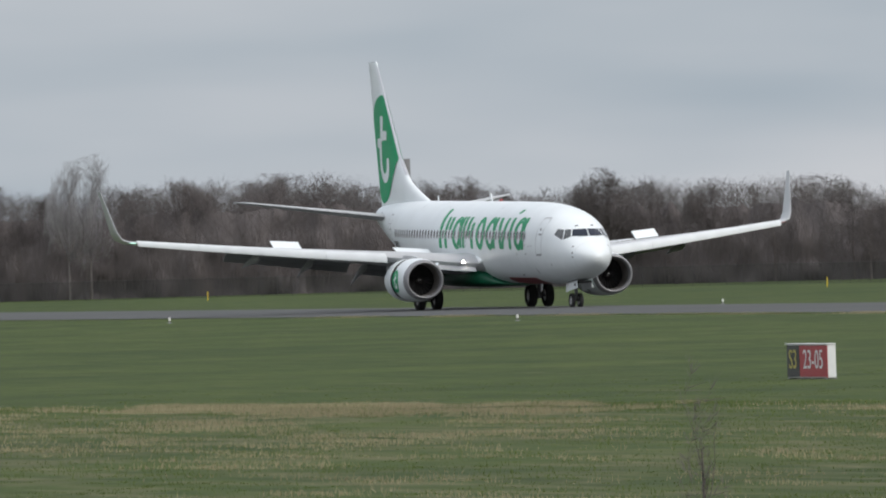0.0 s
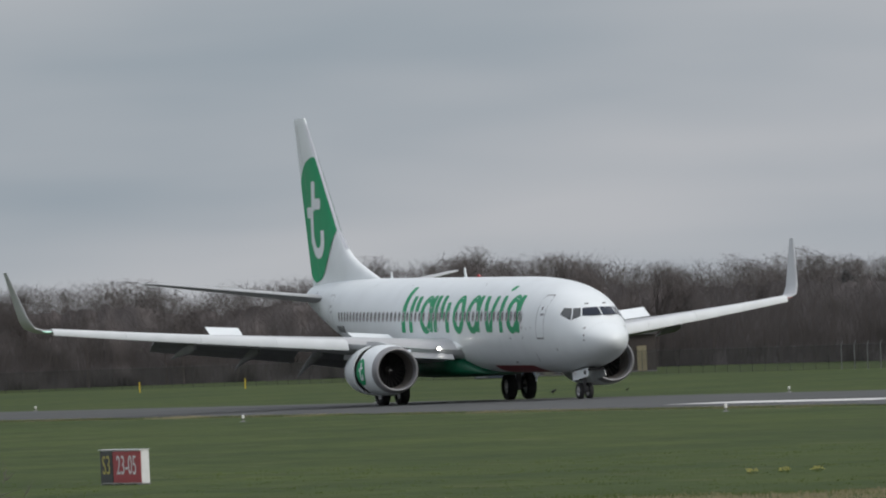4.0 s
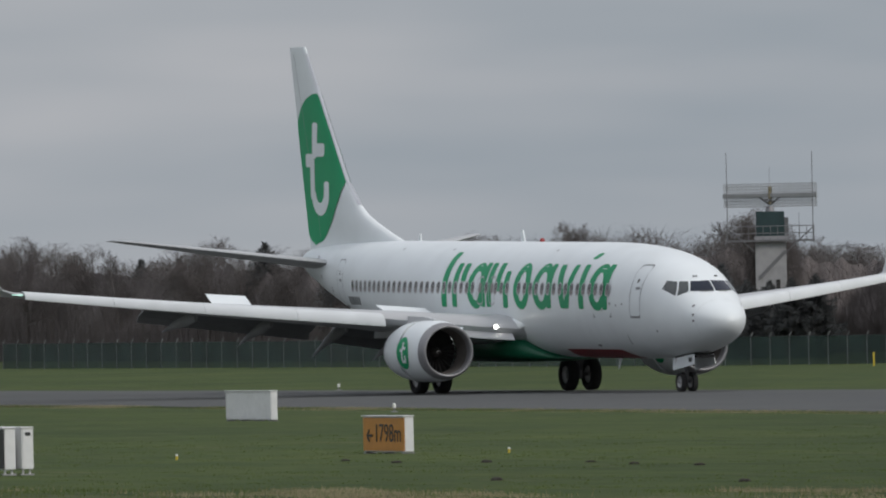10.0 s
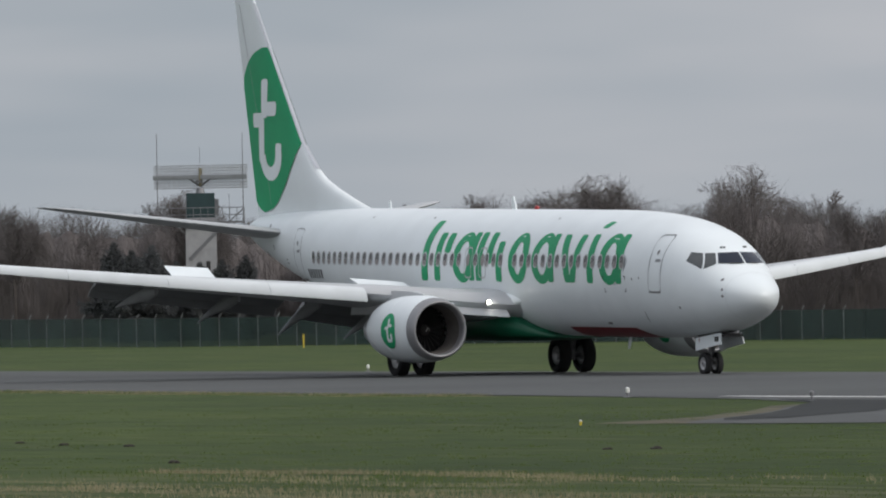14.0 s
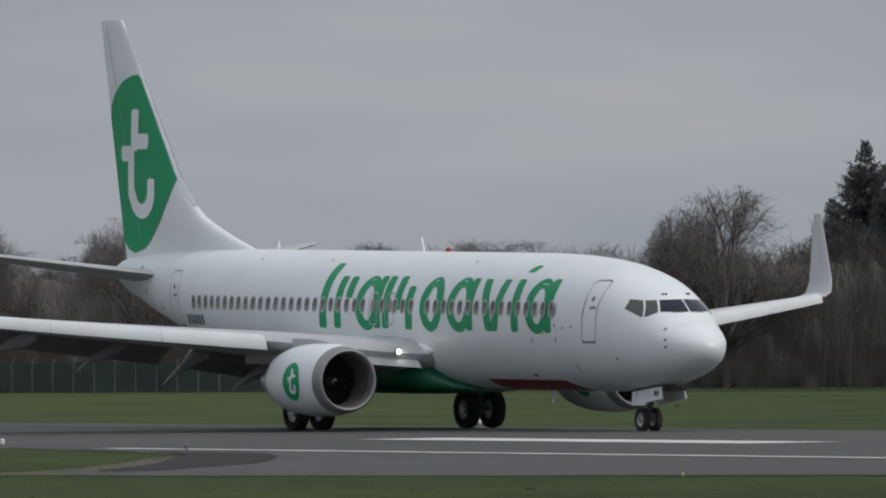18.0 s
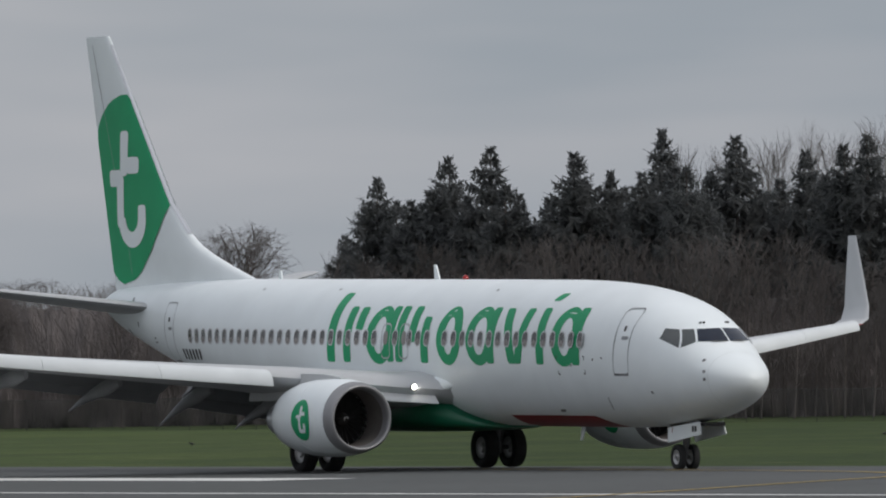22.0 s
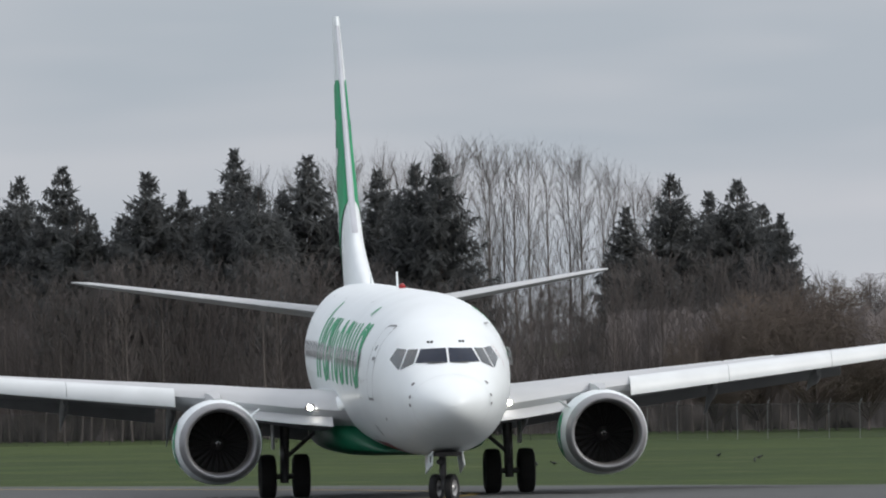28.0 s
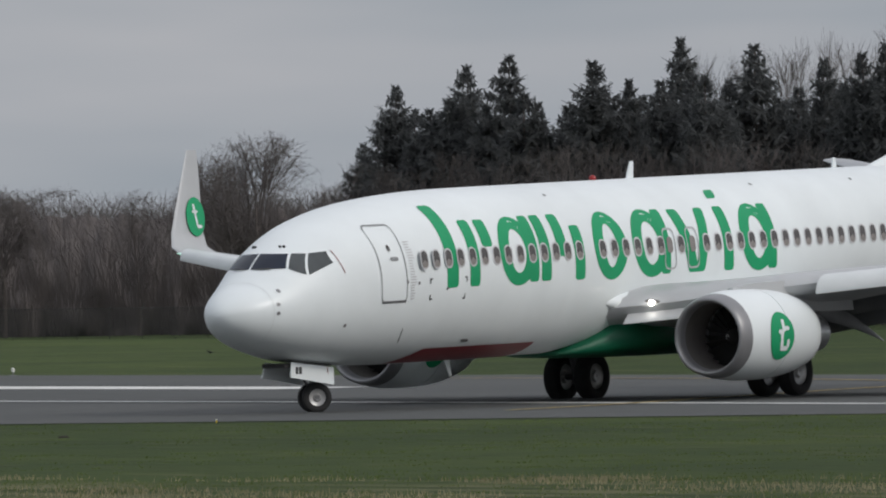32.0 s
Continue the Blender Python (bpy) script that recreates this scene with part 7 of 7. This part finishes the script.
# ---------------------------------------------------------------- grass blades
def build_grass():
    """The unmown strip: clumps of dry and green blades, thickest along its border."""
    br = np.random.RandomState(9)

    def blades(name, label, count, mat, hgt, wid, clump, seed):
        x = br.uniform(-400, -165, count)
        deep = -0.6 + 60 * br.uniform(0, 1, count) ** 1.9
        y = -ROUGH[0] * x - ROUGH[1] - deep
        f = np.array([noise.noise(Vector((p * 0.07, q * 0.30, seed))) + 0.7 * noise.noise(Vector((p * 0.22, q * 0.8, 7.0 + seed))) for p, q in zip(x, y)])
        keep = f + br.normal(0, 0.12, count) + 0.20 * np.exp(-np.abs(deep - 1.5) / 2.5) > clump
        keep &= br.uniform(0, 1, count) < np.interp(x + 1.5 * y, [-375, -315], [1.0, 0.35])
        x, y = x[keep], y[keep]
        n = len(x)
        h = br.uniform(*hgt, n) * (0.7 + 0.6 * br.uniform(0, 1, n) ** 2)
        w = br.uniform(*wid, n)
        lx, ly = br.normal(0, 0.28, n) * h, br.normal(0, 0.28, n) * h
        turn = br.uniform(0, math.pi, n)
        cx, cy = np.cos(turn), np.sin(turn)
        P = np.stack([np.stack([x - cx * w, y - cy * w, np.zeros(n)], 1), np.stack([x + cx * w, y + cy * w, np.zeros(n)], 1), np.stack([x + lx, y + ly, h], 1)], 1).reshape(-1, 3)
        ob = raw(name, P, np.arange(n * 3).reshape(-1, 3).tolist(), mat)
        return tagged(ob, label, "grass", kind="stuff")
    # short tufts that break up the mown grass
    count = 52000
    az = np.radians(br.uniform(-76.0, -56.0, count))
    dist = 195 * (360 / 195) ** br.uniform(0, 1, count)
    x, y = dist * np.sin(az), EYE[1] + dist * np.cos(az)
    f = np.array([0.5 * noise.noise(Vector((p * 0.16, q * 0.10, 4.0))) + noise.noise(Vector((p * 0.9, q * 0.35, 2.0))) for p, q in zip(x, y)])
    keep = (y < -29.5) & (f > 0.10) & (y < np.interp(x, [q[0] for q in PAD], [q[1] for q in PAD], left=-27.3, right=-27.3) - 0.4)
    x, y = x[keep], y[keep]
    x, y = np.repeat(x, 7) + br.normal(0, 0.075, 7 * len(x)), np.repeat(y, 7) + br.normal(0, 0.075, 7 * len(y))
    n = len(x)
    h, w, turn = br.uniform(0.012, 0.045, n), br.uniform(0.005, 0.012, n), br.uniform(0, math.pi, n)
    P = np.stack([np.stack([x - np.cos(turn) * w, y - np.sin(turn) * w, np.zeros(n)], 1), np.stack([x + np.cos(turn) * w, y + np.sin(turn) * w, np.zeros(n)], 1),
                  np.stack([x + br.normal(0, 0.4, n) * h, y + br.normal(0, 0.4, n) * h, h], 1)], 1).reshape(-1, 3)
    tagged(raw("mown_grass", P, np.arange(n * 3).reshape(-1, 3).tolist(), M_BLADE), "short mown green grass tufts", "grass", kind="stuff")
    # ragged border where the grass meets the runway
    count = 60000
    x = br.uniform(-620, -338, count)
    rim = np.array([runway_edges(q)[0] for q in x])
    f = np.array([noise.noise(Vector((q * 0.11, 3.0, 0))) + 0.6 * noise.noise(Vector((q * 0.5, 8.0, 0))) for q in x])
    keep = f + br.normal(0, 0.15, count) > -0.25
    x, rim, f = x[keep], rim[keep], f[keep]
    n = len(x)
    y = rim + 0.15 - np.abs(br.normal(0, 0.8, n))
    h, w = br.uniform(0.03, 0.10, n) * (1 + 0.5 * np.clip(f, -0.6, 1)), br.uniform(0.006, 0.014, n)
    lx = br.normal(0, 0.3, n) * h
    P = np.stack([np.stack([x - w, y, np.zeros(n)], 1), np.stack([x + w, y, np.zeros(n)], 1), np.stack([x + lx, y + lx, h], 1)], 1)
    dry = f + br.normal(0, 0.2, n) > 0.1
    for name, label, mat, pick in (("verge_straw", "dry straw along the edge of the asphalt", M_STRAW, dry), ("verge_grass", "ragged green grass along the edge of the asphalt", M_BLADE, ~dry)):
        m = int(pick.sum())
        tagged(raw(name, P[pick].reshape(-1, 3), np.arange(m * 3).reshape(-1, 3).tolist(), mat), label, "grass", kind="stuff")
    blades("green_grass", "unmown green grass blades", 150000, M_BLADE, (0.04, 0.11), (0.005, 0.011), 0.05, 2.0)
    blades("dry_grass", "tufts of dry straw-coloured grass", 760000, M_STRAW, (0.045, 0.12), (0.005, 0.011), 0.22, 0.3)


build_grass()


# ---------------------------------------------------------------- what moves
def motions():
    # the nose dips a little as it brakes in the turn
    def dip(t):
        return float(np.interp(t, [0, 26.5, 29.5, 31, 32], [0, 0, 0.30, 0.42, 0.42]))
    # and it leans with the fall of the pavement
    def bank(t):
        return float(np.interp(t, [0, 24, 28.5, 30, 32], [0, 0, 0.35, 0.5, 0.5]))
    walk(airplane, [(t, pose(x, y, 0, bank(t), dip(t), a)) for t, x, y, a in ROLL_OUT])
    # distance rolled, from the path of the main wheels
    ts = np.array([r[0] for r in ROLL_OUT])
    xs, ys = np.array([r[1] for r in ROLL_OUT]), np.array([r[2] for r in ROLL_OUT])
    run = np.concatenate([[0], np.cumsum(np.hypot(np.diff(xs), np.diff(ys)))])

    def spins(radius):
        rows, turn, before = [], 0.0, 0.0
        for k in range(0, 32 * FPS + 1):
            t = k / FPS
            step = (float(np.interp(t, ts, run)) - before) / radius
            before = float(np.interp(t, ts, run))
            turn += min(1.5, step)
            rows.append((t, turn))
        out, last = [rows[0]], 0.0
        for a, b in zip(rows[1:], rows[2:]):
            if b[1] - last > 1.45:
                out.append(a)
                last = a[1]
        return out + [rows[-1]]
    rows = spins(0.565)
    for ob, at, r in WHEELS:
        walk(ob, [(t, Matrix.Translation(at) @ Matrix.Rotation(a, 4, "Y")) for t, a in rows])
    rows = spins(0.345)
    for ob, at in NOSE_WHEELS:
        walk(ob, [(t, Matrix.Translation(at) @ Matrix.Rotation(a, 4, "Y")) for t, a in rows])
    # nose wheel steering into the turn
    walk(nose_gear, [(t, pose(NOSE_GEAR_AT.x, 0, NOSE_GEAR_AT.x * math.sin(radians(dip(t))), 0, -dip(t), a)) for t, a in ((0, 0), (20, 0), (22, -3), (24, -9), (26, -16), (28, -24), (30, -34), (32, -42))])
    # spoilers up after touchdown, stowed before the turn
    for ob, at, k, axis in SPOILERS:
        walk(ob, [(t, Matrix.Translation(at) @ Matrix.Rotation(radians(-a * k), 4, axis)) for t, a in ((0, -52), (14.05, -52), (14.6, -20), (15.3, 0), (32, 0))])
    # reverser sleeves open, then closed
    for ob in SLEEVES:
        walk(ob, [(t, Matrix.Translation((-d, 0, 0))) for t, d in ((0, 0.62), (8.0, 0.62), (9.2, 0.5), (10.6, 0.0), (32, 0.0))])
    # the radar turns once in four seconds
    walk(antenna, [(0.5 * k, Matrix.Translation((0, 0, 9.18)) @ Matrix.Rotation(radians(45 * k - 90 * 10.15), 4, "Z")) for k in range(65)])



motions()
